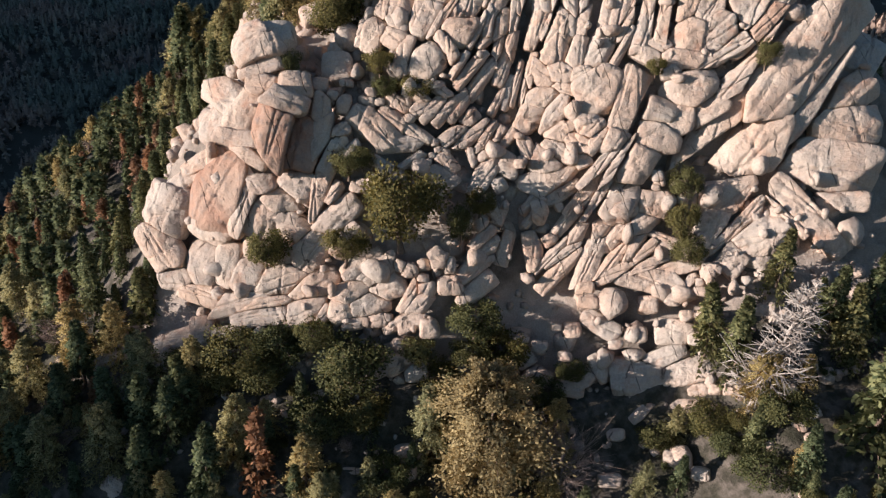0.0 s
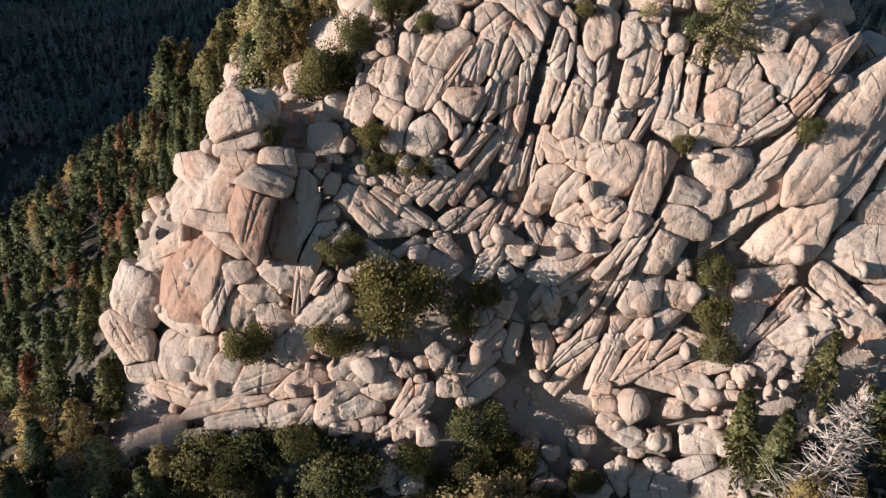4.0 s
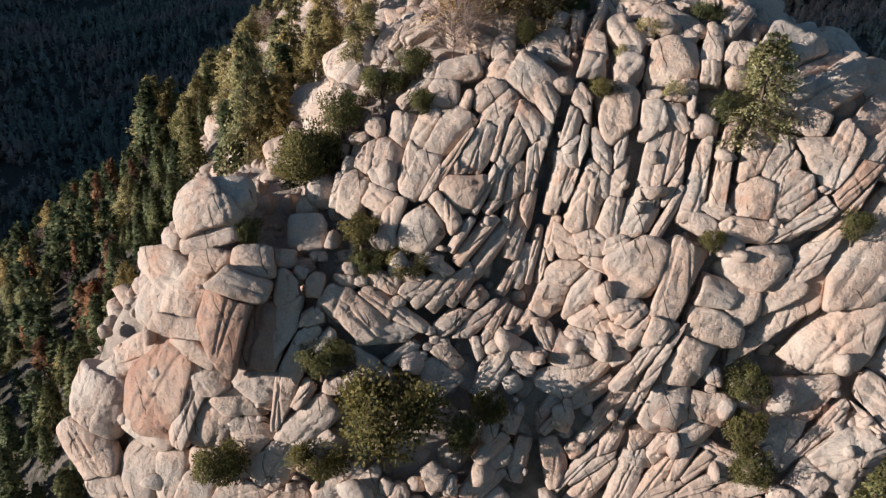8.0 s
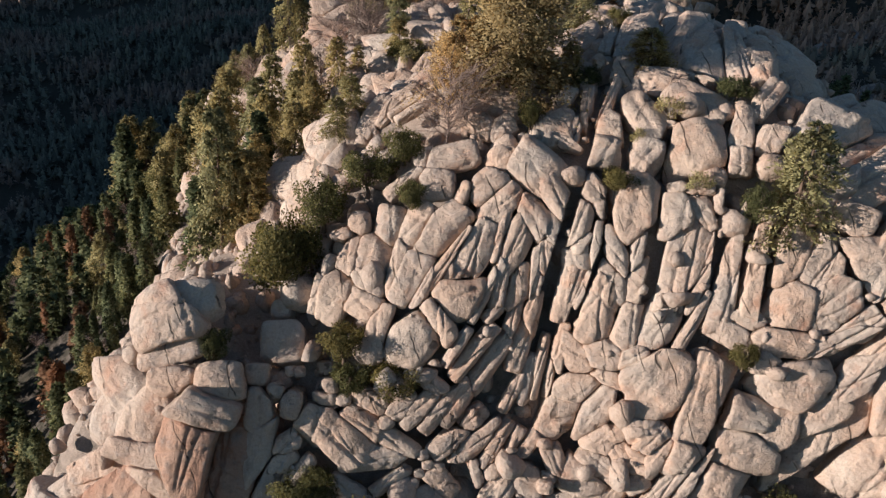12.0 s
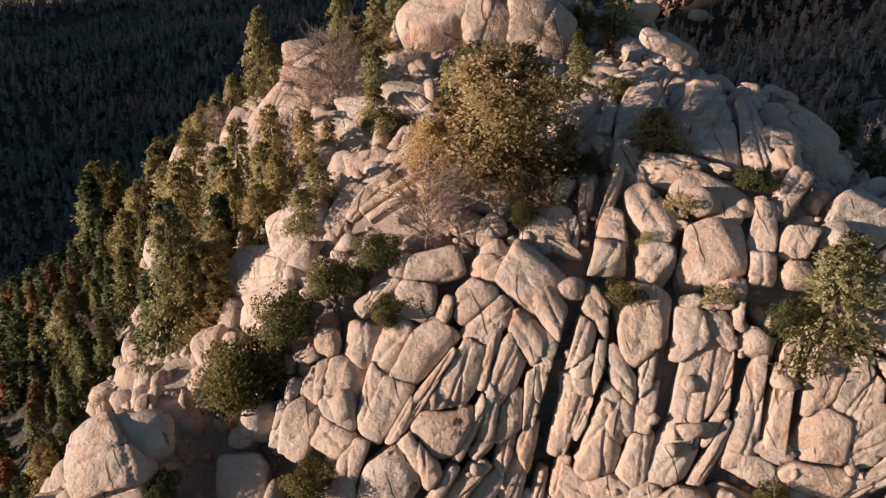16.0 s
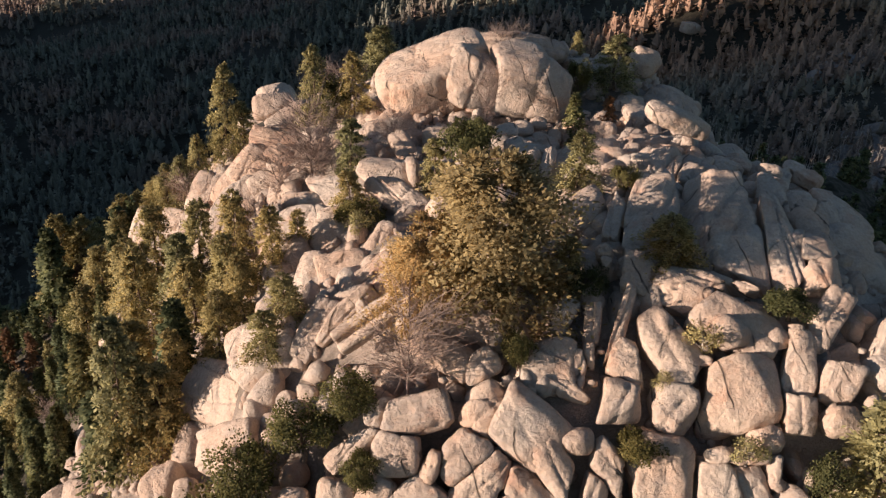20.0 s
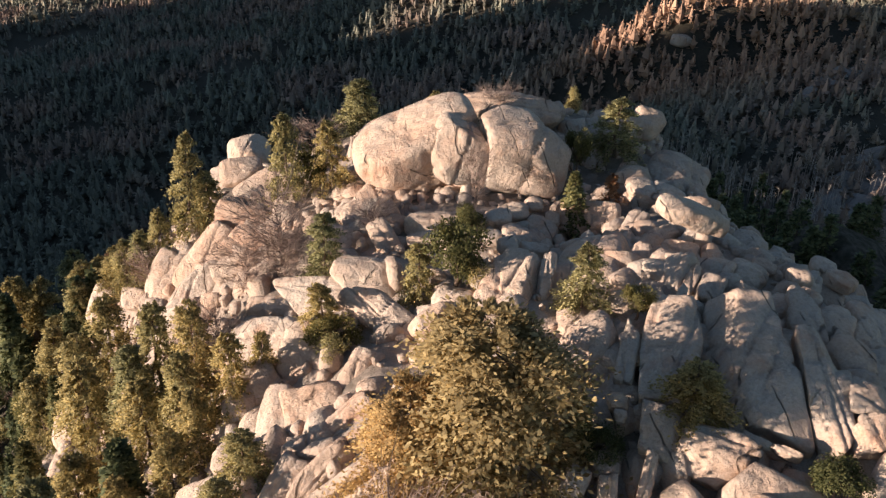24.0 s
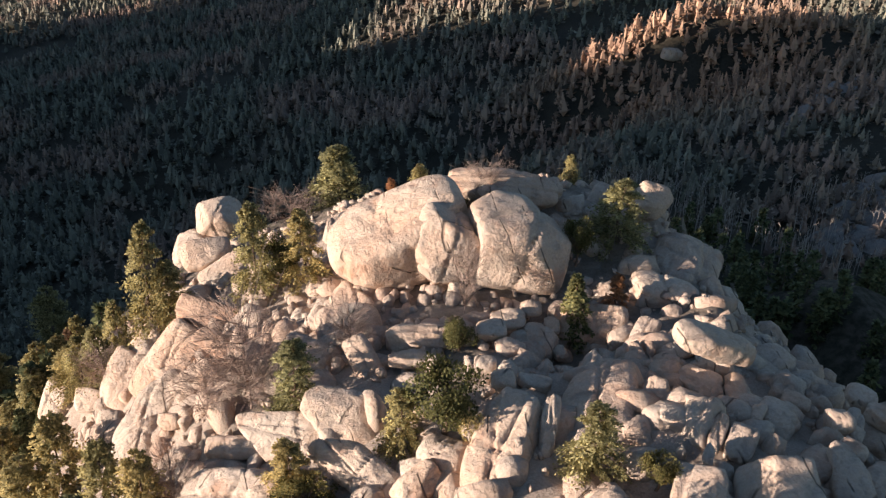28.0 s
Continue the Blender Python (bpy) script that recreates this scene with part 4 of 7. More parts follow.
block(ribs, "rib", -0.3, 115.5, 62.0, 1.88, 0.57, 0.90, 44, -56, 36)
block(ribs, "rib", 1.0, 118.5, 67.0, 2.90, 1.55, 1.16, 53, -40, 18)
block(ribs, "rib", -1.5, 119.2, 67.1, 2.17, 1.20, 0.90, 33, -55, 38)
block(ribs, "rib", -4.1, 119.9, 66.9, 1.70, 1.23, 0.92, -3, -60, 76)
block(ribs, "rib", -5.7, 118.7, 63.6, 2.20, 1.76, 1.32, 8, -60, 66)
block(ribs, "rib", -5.9, 117.0, 61.8, 1.72, 1.15, 0.90, 57, 27, -29)
block(ribs, "rib", -8.0, 118.9, 63.7, 1.96, 1.03, 0.90, 6, -59, 67)
block(ribs, "rib", -7.2, 120.2, 66.7, 0.94, 1.07, 0.90, 59, -7, -12)
block(ribs, "rib", -8.9, 119.8, 65.4, 1.06, 0.69, 0.90, 56, -24, -3)
block(ribs, "rib", -3.1, 117.3, 63.4, 2.55, 0.79, 0.90, 13, -62, 64)
block(ribs, "rib", -1.9, 116.6, 62.8, 2.52, 1.42, 1.06, 45, -52, 29)
block(ribs, "rib", -9.4, 117.4, 60.0, 2.45, 1.79, 1.34, 29, -53, 41)
block(ribs, "rib", -11.2, 117.5, 59.9, 1.71, 0.70, 0.90, -5, -58, 79)
block(ribs, "rib", -10.2, 118.8, 62.4, 1.04, 0.57, 0.90, 12, -58, 57)
block(ribs, "rib", -6.4, 116.0, 59.9, 1.71, 1.40, 1.05, 59, 19, -22)
block(ribs, "rib", -4.7, 114.1, 58.0, 2.28, 1.03, 0.90, 16, -62, 63)
block(ribs, "rib", -1.5, 113.8, 57.4, 2.88, 2.27, 1.70, 52, -48, 26, square=9.0)
block(ribs, "rib", 1.8, 113.6, 59.2, 1.75, 0.87, 0.90, 43, 58, -43)
block(ribs, "rib", 0.7, 114.1, 60.0, 1.50, 0.88, 0.90, 53, 50, -33)
block(ribs, "rib", 3.1, 113.1, 57.1, 1.88, 0.57, 0.90, 47, -55, 38)
block(ribs, "rib", 4.8, 113.4, 56.4, 2.91, 0.76, 0.90, 55, -46, 29)
block(ribs, "rib", 6.5, 113.6, 55.3, 3.20, 0.90, 0.90, 52, -50, 35)
block(ribs, "rib", 6.5, 114.9, 60.0, 1.01, 0.57, 0.90, 61, -38, 22)
block(ribs, "rib", 5.6, 115.4, 61.8, 2.52, 0.50, 0.90, 48, -55, 38)
block(ribs, "rib", 14.6, 118.5, 68.5, 2.01, 1.00, 0.90, 21, -65, 61)
block(ribs, "rib", 16.2, 119.4, 71.2, 1.89, 0.99, 0.90, 57, 40, -30)
block(ribs, "rib", 14.2, 116.5, 62.7, 3.28, 1.07, 0.90, 22, -66, 60)
block(ribs, "rib", 14.6, 117.4, 65.2, 1.25, 1.14, 0.90, 67, -5, -4)
block(ribs, "rib", 16.5, 117.6, 66.3, 2.27, 0.63, 0.90, -3, -67, 86)
block(ribs, "rib", 15.0, 117.8, 66.6, 1.25, 0.76, 0.90, 44, -57, 34)
block(ribs, "rib", 13.6, 114.8, 56.6, 2.18, 0.70, 0.90, 22, -65, 61)
block(ribs, "rib", 10.4, 113.7, 53.4, 2.19, 0.78, 0.90, 35, -61, 53)
block(ribs, "rib", 9.1, 113.0, 52.2, 1.93, 0.58, 0.90, 47, -54, 39)
block(ribs, "rib", 11.6, 114.2, 54.7, 2.83, 0.52, 0.90, 25, -64, 62)
block(ribs, "rib", 12.7, 113.8, 53.5, 1.68, 0.45, 0.90, 13, -66, 73)
# columns
block(columns, "column", 27.7, 120.3, 73.4, 1.11, 0.89, 0.90, 60, 14, -16, square=20.0)
boulder(23.9, 119.3, 72.5, 0.97, 0.63, 0.54, 66, -15, -4)
block(columns, "column", 25.9, 119.4, 72.3, 1.34, 0.57, 0.90, 62, -5, -6, square=20.0)
block(columns, "column", 28.1, 118.9, 71.5, 1.01, 0.55, 0.90, 24, -59, 54, square=20.0)
block(columns, "column", 20.1, 119.4, 70.0, 3.03, 2.35, 1.77, -4, -65, 85, square=20.0)
block(columns, "column", 23.9, 118.5, 70.0, 2.27, 1.48, 1.11, 7, -63, 73, square=20.0)
block(columns, "column", 26.5, 118.5, 70.4, 1.89, 0.98, 0.90, 48, 47, -42, square=20.0)
block(columns, "column", 24.9, 116.4, 64.1, 5.97, 1.85, 1.39, 15, -63, 63, square=20.0)
block(columns, "column", 27.2, 116.4, 65.6, 4.06, 0.74, 0.90, 32, -59, 44, square=20.0)
block(columns, "column", 26.2, 114.2, 60.6, 2.73, 0.55, 0.90, 39, -57, 35, square=20.0)
block(columns, "column", 23.2, 114.7, 60.6, 3.11, 1.49, 1.12, 39, -58, 34, square=20.0)
block(columns, "column", 29.8, 115.9, 65.2, 6.26, 1.22, 0.91, 21, -62, 57, square=20.0)
block(columns, "column", 32.1, 115.9, 66.3, 5.32, 1.32, 0.99, 10, -63, 69, square=20.0)
block(columns, "column", 29.6, 113.4, 59.9, 2.07, 1.11, 0.90, 65, 22, -20, square=20.0)
block(columns, "column", 31.3, 113.9, 61.5, 1.57, 0.99, 0.90, 67, 13, -16, square=20.0)
block(columns, "column", 18.4, 117.4, 66.1, 2.28, 0.86, 0.90, 46, 55, -48, square=20.0)
block(columns, "column", 20.4, 117.3, 66.4, 1.64, 0.62, 0.90, 6, -65, 73, square=20.0)
block(columns, "column", 20.9, 116.2, 63.3, 2.25, 1.38, 1.03, 40, -58, 34, square=20.0)
block(columns, "column", 18.2, 116.4, 63.1, 2.15, 1.37, 1.03, 60, 39, -31, square=20.0)
block(columns, "column", 17.0, 115.8, 60.5, 3.77, 1.89, 1.42, 37, -62, 40, square=20.0)
block(columns, "column", 16.0, 114.9, 58.9, 1.07, 1.02, 0.90, 67, -6, -6, square=9.0)
block(columns, "column", 19.8, 114.4, 59.5, 2.77, 1.12, 0.90, 15, -66, 61, square=20.0)
block(columns, "column", 15.5, 116.3, 62.6, 1.88, 0.57, 0.90, 45, -58, 33, square=20.0)
block(columns, "column", 15.1, 114.3, 56.2, 2.55, 1.27, 0.95, 59, 40, -28, square=20.0)
block(columns, "column", 17.9, 113.7, 56.6, 2.11, 1.52, 1.14, 67, -7, -9, square=20.0)
block(columns, "column", 20.4, 113.0, 57.1, 1.35, 0.88, 0.90, 64, -26, -1, square=20.0)
# great slabs
block(slabs, "slab", 50.5, 113.3, 59.8, 11.63, 4.63, 3.00, 54, -51, 28, square=28.0, grow=1.42)
block(slabs, "slab", 53.8, 110.6, 55.5, 6.67, 1.50, 1.12, 54, -48, 27, square=28.0, grow=1.42)
block(slabs, "slab", 45.7, 109.9, 48.2, 6.36, 3.76, 2.82, 63, -42, 5, square=28.0, grow=1.42)
block(slabs, "slab", 43.4, 107.6, 41.5, 5.02, 2.74, 2.05, 65, -33, -1, square=28.0, grow=1.42)
block(slabs, "slab", 55.5, 107.8, 46.3, 5.67, 3.30, 2.48, 65, 4, -11, square=28.0, grow=1.42)
block(slabs, "slab", 58.5, 110.4, 52.6, 3.70, 2.28, 1.71, 63, -4, -1, square=28.0, grow=1.42)
block(slabs, "slab", 53.3, 105.1, 41.4, 5.86, 2.64, 1.98, 60, 31, -28, square=28.0, grow=1.42)
block(slabs, "slab", 57.9, 104.5, 43.0, 2.77, 1.13, 0.90, 63, -2, -10, square=28.0, grow=1.42)
block(slabs, "slab", 35.1, 115.9, 67.1, 2.48, 1.48, 1.11, 40, -57, 35, square=28.0, grow=1.42)
block(slabs, "slab", 38.0, 115.7, 66.9, 3.60, 1.91, 1.44, 41, -58, 34, square=28.0, grow=1.42)
block(slabs, "slab", 39.0, 114.2, 63.4, 3.47, 2.52, 1.89, 63, -44, 8, square=28.0, grow=1.42)
block(slabs, "slab", 35.5, 114.1, 62.8, 2.82, 2.08, 1.56, 58, -53, 17, square=28.0, grow=1.42)
block(slabs, "slab", 42.0, 112.7, 62.3, 3.47, 1.33, 1.00, 65, -40, 6, square=28.0, grow=1.42)
block(slabs, "slab", 41.2, 115.4, 67.5, 2.80, 2.07, 1.55, 67, -5, -10, square=28.0, grow=1.42)
block(slabs, "slab", 43.3, 114.7, 67.0, 4.22, 1.89, 1.42, 42, -60, 31, square=28.0, grow=1.42)
block(slabs, "slab", 45.2, 113.2, 65.5, 3.48, 1.02, 0.90, 55, -52, 20, mat=red_rock_mat, square=28.0, grow=1.42)
block(slabs, "slab", 47.4, 114.7, 68.4, 4.33, 1.32, 0.99, 50, -50, 28, square=28.0, grow=1.42)
block(slabs, "slab", 44.7, 112.0, 61.1, 5.61, 0.88, 0.90, 57, -51, 18, square=28.0, grow=1.42)
block(slabs, "slab", 42.1, 110.7, 57.5, 4.24, 1.34, 1.00, 62, -45, 13, square=28.0, grow=1.42)
block(slabs, "slab", 39.3, 111.8, 60.4, 4.20, 0.89, 0.90, 69, -29, 2, square=28.0, grow=1.42)
block(slabs, "slab", 34.7, 112.2, 59.8, 2.89, 1.60, 1.20, 72, 5, -10, square=28.0, grow=1.42)
block(slabs, "slab", 36.0, 111.1, 56.3, 3.34, 2.46, 1.85, 72, 9, -11, square=28.0, grow=1.42)
block(slabs, "slab", 39.6, 110.1, 49.8, 6.67, 2.25, 1.69, 57, -54, 18, square=28.0, grow=1.42)
block(slabs, "slab", 31.4, 109.6, 52.9, 2.98, 1.47, 1.10, 71, 15, -8, square=28.0, grow=1.42)
block(slabs, "slab", 31.3, 108.9, 49.5, 3.00, 1.94, 1.46, 71, -3, 0, square=28.0, grow=1.42)
block(slabs, "slab", 34.8, 109.7, 51.8, 2.18, 1.65, 1.24, 70, -24, 3, square=28.0, grow=1.42)
block(slabs, "slab", 29.0, 107.5, 45.7, 2.67, 1.82, 1.36, 59, -51, 23, square=28.0, grow=1.42)
block(slabs, "slab", 27.5, 106.9, 39.9, 2.71, 2.30, 1.73, 63, -42, 15, square=28.0, grow=1.42)
block(slabs, "slab", 31.7, 106.4, 40.1, 1.83, 1.81, 1.36, 11, -70, 74, square=28.0, grow=1.42)
boulder(32.5, 106.9, 43.5, 0.89, 0.76, 0.65, 70, -6, -6)
block(slabs, "slab", 40.9, 105.2, 37.3, 3.47, 1.77, 1.32, 39, -61, 32, square=28.0, grow=1.42)
block(slabs, "slab", 44.0, 105.0, 38.6, 4.38, 1.48, 1.11, 56, -46, 10, square=28.0, grow=1.42)
block(slabs, "slab", 38.0, 103.6, 34.0, 3.77, 1.48, 1.11, 46, -52, 23, square=28.0, grow=1.42)
block(slabs, "slab", 47.4, 103.2, 37.4, 3.50, 2.25, 1.68, 62, -19, -7, square=28.0, grow=1.42)
block(slabs, "slab", 50.1, 104.0, 40.5, 3.18, 0.66, 0.90, 59, 35, -32, square=28.0, grow=1.42)
block(slabs, "slab", 58.3, 122.4, 68.8, 3.15, 1.95, 1.46, 6, 39, -43, square=28.0, grow=1.42)
block(slabs, "slab", 22.7, 112.0, 54.4, 3.34, 3.01, 2.26, 62, -44, 8, square=28.0, grow=1.42)
block(slabs, "slab", 27.3, 110.5, 54.2, 4.38, 1.92, 1.44, 33, -67, 47, square=28.0, grow=1.42)
block(slabs, "slab", 28.3, 111.7, 57.0, 1.49, 0.87, 0.90, 69, 23, -18, square=28.0, grow=1.42)
# broken dome
block(slabs, "slab", 40.4, 117.0, 70.9, 1.76, 1.49, 1.12, 61, 13, -19, square=28.0, grow=1.42)
block(slabs, "slab", 36.8, 118.0, 71.7, 2.05, 1.37, 1.03, 56, -32, 10, square=28.0, grow=1.42)
block(slabs, "slab", 39.2, 118.8, 73.6, 2.42, 1.14, 0.90, 57, -23, 6, square=28.0, grow=1.42)
block(slabs, "slab", 40.1, 125.1, 77.0, 3.61, 2.70, 2.03, 45, -17, 19, square=28.0, grow=1.42)
block(slabs, "slab", 47.6, 129.7, 76.1, 4.43, 2.75, 2.07, 34, 15, 18, square=28.0, grow=1.42)
block(slabs, "slab", 44.0, 124.4, 75.9, 4.76, 0.90, 0.90, 39, -15, 23, square=28.0, grow=1.42)
block(slabs, "slab", 48.1, 123.2, 74.2, 4.80, 1.98, 1.49, 42, -8, 27, square=28.0, grow=1.42)
block(slabs, "slab", 44.0, 120.4, 74.2, 4.71, 1.68, 1.26, 45, -27, 20, square=28.0, grow=1.42)
block(slabs, "slab", 48.0, 117.8, 71.0, 2.78, 1.46, 1.10, 42, -38, 36, square=28.0, grow=1.42)
block(slabs, "slab", 32.9, 111.3, 58.2, 1.18, 0.99, 0.90, 69, -7, -8, square=28.0, grow=1.42)
block(slabs, "slab", 38.9, 110.0, 53.4, 2.64, 1.60, 1.20, 61, -41, 9, square=28.0, grow=1.42)
block(slabs, "slab", 17.2, 111.6, 51.6, 2.79, 1.38, 1.04, 45, -55, 26, square=28.0, grow=1.42)
block(slabs, "slab", 15.6, 112.9, 53.0, 2.16, 1.40, 1.05, 61, -34, 8, square=28.0, grow=1.42)
block(slabs, "slab", 18.2, 112.5, 54.7, 1.62, 0.76, 0.90, 66, 11, -18, square=28.0, grow=1.42)
block(slabs, "slab", 21.6, 109.3, 50.9, 1.35, 1.12, 0.90, 65, -27, -0, square=28.0, grow=1.42)
block(slabs, "slab", 22.5, 108.8, 50.2, 1.48, 0.86, 0.90, 58, -44, 13, square=28.0, grow=1.42)
block(slabs, "slab", 18.2, 109.8, 49.0, 1.64, 1.25, 0.94, 60, -40, 7, square=28.0, grow=1.42)
block(slabs, "slab", 20.1, 108.9, 47.9, 1.85, 0.88, 0.90, 63, 34, -28, square=28.0, grow=1.42)
block(slabs, "slab", 21.6, 108.4, 47.9, 1.48, 0.88, 0.90, 64, 30, -24, square=28.0, grow=1.42)
block(slabs, "slab", 17.8, 109.2, 46.8, 1.62, 1.02, 0.90, 64, 29, -26, square=28.0, grow=1.42)
block(slabs, "slab", 19.4, 108.5, 45.5, 1.61, 0.77, 0.90, 65, 25, -23, square=28.0, grow=1.42)
block(slabs, "slab", 21.2, 108.1, 45.5, 1.25, 0.88, 0.90, 65, -26, 2, square=28.0, grow=1.42)
block(slabs, "slab", 23.0, 108.2, 48.4, 1.87, 0.74, 0.90, 53, -51, 22, square=28.0, grow=1.42)
block(slabs, "slab", 19.1, 109.8, 49.8, 0.87, 0.76, 0.90, 67, -9, -10, square=28.0, grow=1.42)
block(slabs, "slab", 15.8, 109.0, 44.6, 2.27, 1.41, 1.06, 63, 30, -24, square=28.0, grow=1.42)
block(slabs, "slab", 16.9, 108.4, 42.2, 3.18, 1.66, 1.25, 64, -26, 2, square=28.0, grow=1.42)
block(slabs, "slab", 19.0, 108.1, 43.1, 2.18, 0.88, 0.90, 54, -48, 17, square=28.0, grow=1.42)
block(slabs, "slab", 18.4, 107.7, 40.2, 2.84, 0.89, 0.90, 59, -39, 11, square=28.0, grow=1.42)
block(slabs, "slab", 25.4, 107.9, 48.7, 1.61, 1.35, 1.01, 44, -58, 35, square=28.0, grow=1.42)
block(slabs, "slab", 24.2, 107.3, 45.4, 3.75, 0.74, 0.90, 54, -49, 22, square=28.0, grow=1.42)
block(slabs, "slab", 26.0, 107.1, 45.6, 4.68, 0.74, 0.90, 49, -54, 29, square=28.0, grow=1.42)
block(slabs, "slab", 22.4, 107.4, 40.7, 4.81, 0.88, 0.90, 51, -51, 24, square=28.0, grow=1.42)
block(slabs, "slab", 24.0, 106.9, 40.0, 3.22, 0.88, 0.90, 43, -57, 36, square=28.0, grow=1.42)
block(slabs, "slab", 20.8, 107.0, 37.8, 3.89, 0.76, 0.90, 54, -47, 19, square=28.0, grow=1.42)
boulder(32.2, 107.1, 44.2, 0.91, 0.88, 0.75, 65, -7, -6)
boulder(32.1, 106.4, 42.7, 0.61, 0.44, 0.38, 64, -8, -6)
block(slabs, "slab", 24.4, 105.7, 35.8, 1.54, 1.02, 0.90, 61, -34, 10, square=28.0, grow=1.42)
block(slabs, "slab", 27.4, 105.1, 35.6, 1.93, 1.01, 0.90, 51, -50, 25, square=28.0, grow=1.42)
block(slabs, "slab", 30.5, 105.2, 37.4, 1.91, 1.25, 0.94, 51, -49, 26, square=28.0, grow=1.42)
block(slabs, "slab", 24.2, 104.9, 33.6, 1.65, 0.91, 0.90, 66, -8, -5, square=28.0, grow=1.42)
block(slabs, "slab", 23.5, 104.0, 31.4, 3.91, 1.13, 0.90, 25, -63, 52, square=28.0, grow=1.42)
block(slabs, "slab", 21.6, 106.0, 35.0, 1.96, 0.89, 0.90, 50, -51, 24, square=28.0, grow=1.42)
block(slabs, "slab", 20.0, 105.1, 32.3, 2.62, 0.64, 0.90, 58, -39, 11, square=28.0, grow=1.42)
block(slabs, "slab", 19.5, 104.3, 30.0, 3.30, 0.88, 0.90, 52, -48, 19, square=28.0, grow=1.42)
block(slabs, "slab", 27.1, 103.8, 32.6, 3.55, 0.75, 0.90, 49, -50, 25, square=28.0, grow=1.42)
block(slabs, "slab", 27.5, 103.0, 30.9, 2.54, 0.88, 0.90, 61, -26, 4, square=28.0, grow=1.42)
block(slabs, "slab", 29.5, 104.0, 34.2, 2.18, 0.87, 0.90, 40, -56, 38, square=28.0, grow=1.42)
block(slabs, "slab", 34.0, 104.4, 35.7, 2.08, 0.58, 0.90, 63, 11, -14, square=28.0, grow=1.42)
block(slabs, "slab", 34.3, 103.9, 34.2, 1.48, 1.39, 1.04, 62, -8, -6, square=28.0, grow=1.42)
block(slabs, "slab", 31.4, 103.7, 33.8, 2.17, 0.74, 0.90, 53, -41, 18, square=28.0, grow=1.42)
block(slabs, "slab", 35.0, 102.5, 31.9, 3.07, 0.86, 0.90, 59, -19, -3, square=28.0, grow=1.42)
block(slabs, "slab", 32.1, 102.8, 32.1, 2.51, 0.74, 0.90, 59, -26, 5, square=28.0, grow=1.42)
block(slabs, "slab", 43.0, 101.6, 33.7, 2.13, 1.46, 1.10, 36, -52, 25, square=28.0, grow=1.42)
# eastern slabs
block(slabs, "slab", 58.9, 112.2, 56.1, 3.29, 1.86, 1.40, 56, -27, 19, square=28.0, grow=1.42)
block(slabs, "slab", 63.7, 120.4, 60.1, 4.31, 1.85, 1.38, 32, -19, 54, square=28.0, grow=1.42)
# mound and the boulders below it
block(mound, "block", -9.9, 102.8, 29.9, 2.31, 1.07, 0.90, 59, -40, 18)
block(mound, "block", -10.9, 101.7, 25.8, 2.63, 1.54, 1.15, 63, -22, 8)
block(mound, "block", -6.6, 102.3, 29.1, 2.30, 1.23, 0.92, 58, -39, 20)
block(mound, "block", -5.4, 101.7, 27.0, 2.30, 1.53, 1.15, 63, -21, 9)
block(mound, "block", -8.1, 101.0, 24.4, 2.62, 1.54, 1.15, 63, -12, 5)
block(mound, "block", -12.1, 100.9, 23.2, 1.70, 1.70, 1.27, 59, -30, 14)
block(mound, "block", -14.9, 100.6, 22.0, 1.85, 0.78, 0.90, 41, -54, 40)
block(mound, "block", -2.3, 101.9, 29.9, 0.99, 0.91, 0.90, 65, -3, 0)
block(mound, "block", -2.1, 100.9, 26.2, 2.30, 0.77, 0.90, 42, -54, 40)
block(mound, "block", -0.8, 100.5, 25.2, 1.99, 1.23, 0.92, 51, -46, 30)
block(mound, "block", -0.0, 101.0, 27.4, 1.22, 1.07, 0.90, 64, -2, 2)
block(mound, "block", -2.0, 99.8, 22.7, 2.31, 1.23, 0.92, 61, -21, 10)
block(mound, "block", -6.4, 100.0, 22.4, 1.54, 0.92, 0.90, 63, -3, 0)
block(mound, "block", -9.7, 99.9, 21.8, 1.86, 0.77, 0.90, 62, -12, 4)
block(mound, "block", 1.7, 102.1, 31.5, 1.37, 1.06, 0.90, 65, -1, 4)
block(mound, "block", 3.7, 101.3, 28.1, 1.70, 1.22, 0.92, 65, 0, 6)
block(mound, "block", 6.9, 103.4, 30.6, 2.33, 1.11, 0.90, 57, -43, 34)
block(mound, "block", 7.3, 102.3, 26.9, 2.81, 1.26, 0.95, 61, -34, 27)
block(mound, "block", -0.4, 101.4, 28.8, 0.76, 0.61, 0.90, 64, -2, 2)
block(mound, "block", -3.9, 102.2, 30.2, 0.69, 0.69, 0.90, 65, -3, -0)
block(mound, "block", -4.5, 99.6, 21.7, 1.23, 0.77, 0.90, 61, -21, 9)
block(mound, "block", -23.0, 101.9, 23.4, 3.12, 0.78, 0.90, 66, -12, 4)
block(mound, "block", -23.3, 101.1, 21.6, 3.90, 1.24, 0.93, 64, -8, 2)
block(mound, "block", -17.4, 101.4, 22.7, 3.12, 1.55, 1.16, 62, -22, 8)
block(mound, "block", -36.9, 103.5, 15.4, 3.35, 1.32, 0.99, 55, -23, 5)
block(mound, "block", -33.1, 102.8, 17.1, 1.86, 2.06, 1.54, 61, -8, -7)
block(mound, "block", -28.6, 100.6, 18.6, 2.09, 0.94, 0.90, 60, -14, 1)
boulder(-6.0, 96.5, 16.0, 3.82, 1.06, 0.90, 55, -19, 13, square=18.0, cracks=3, grow=1.1)
boulder(-3.7, 97.3, 17.0, 2.60, 1.53, 1.30, 54, -28, 18)
boulder(-15.3, 94.0, 12.6, 1.93, 0.68, 0.58, 47, -24, 23)
boulder(-21.3, 94.0, 11.3, 1.92, 1.21, 1.03, 48, -15, 17)
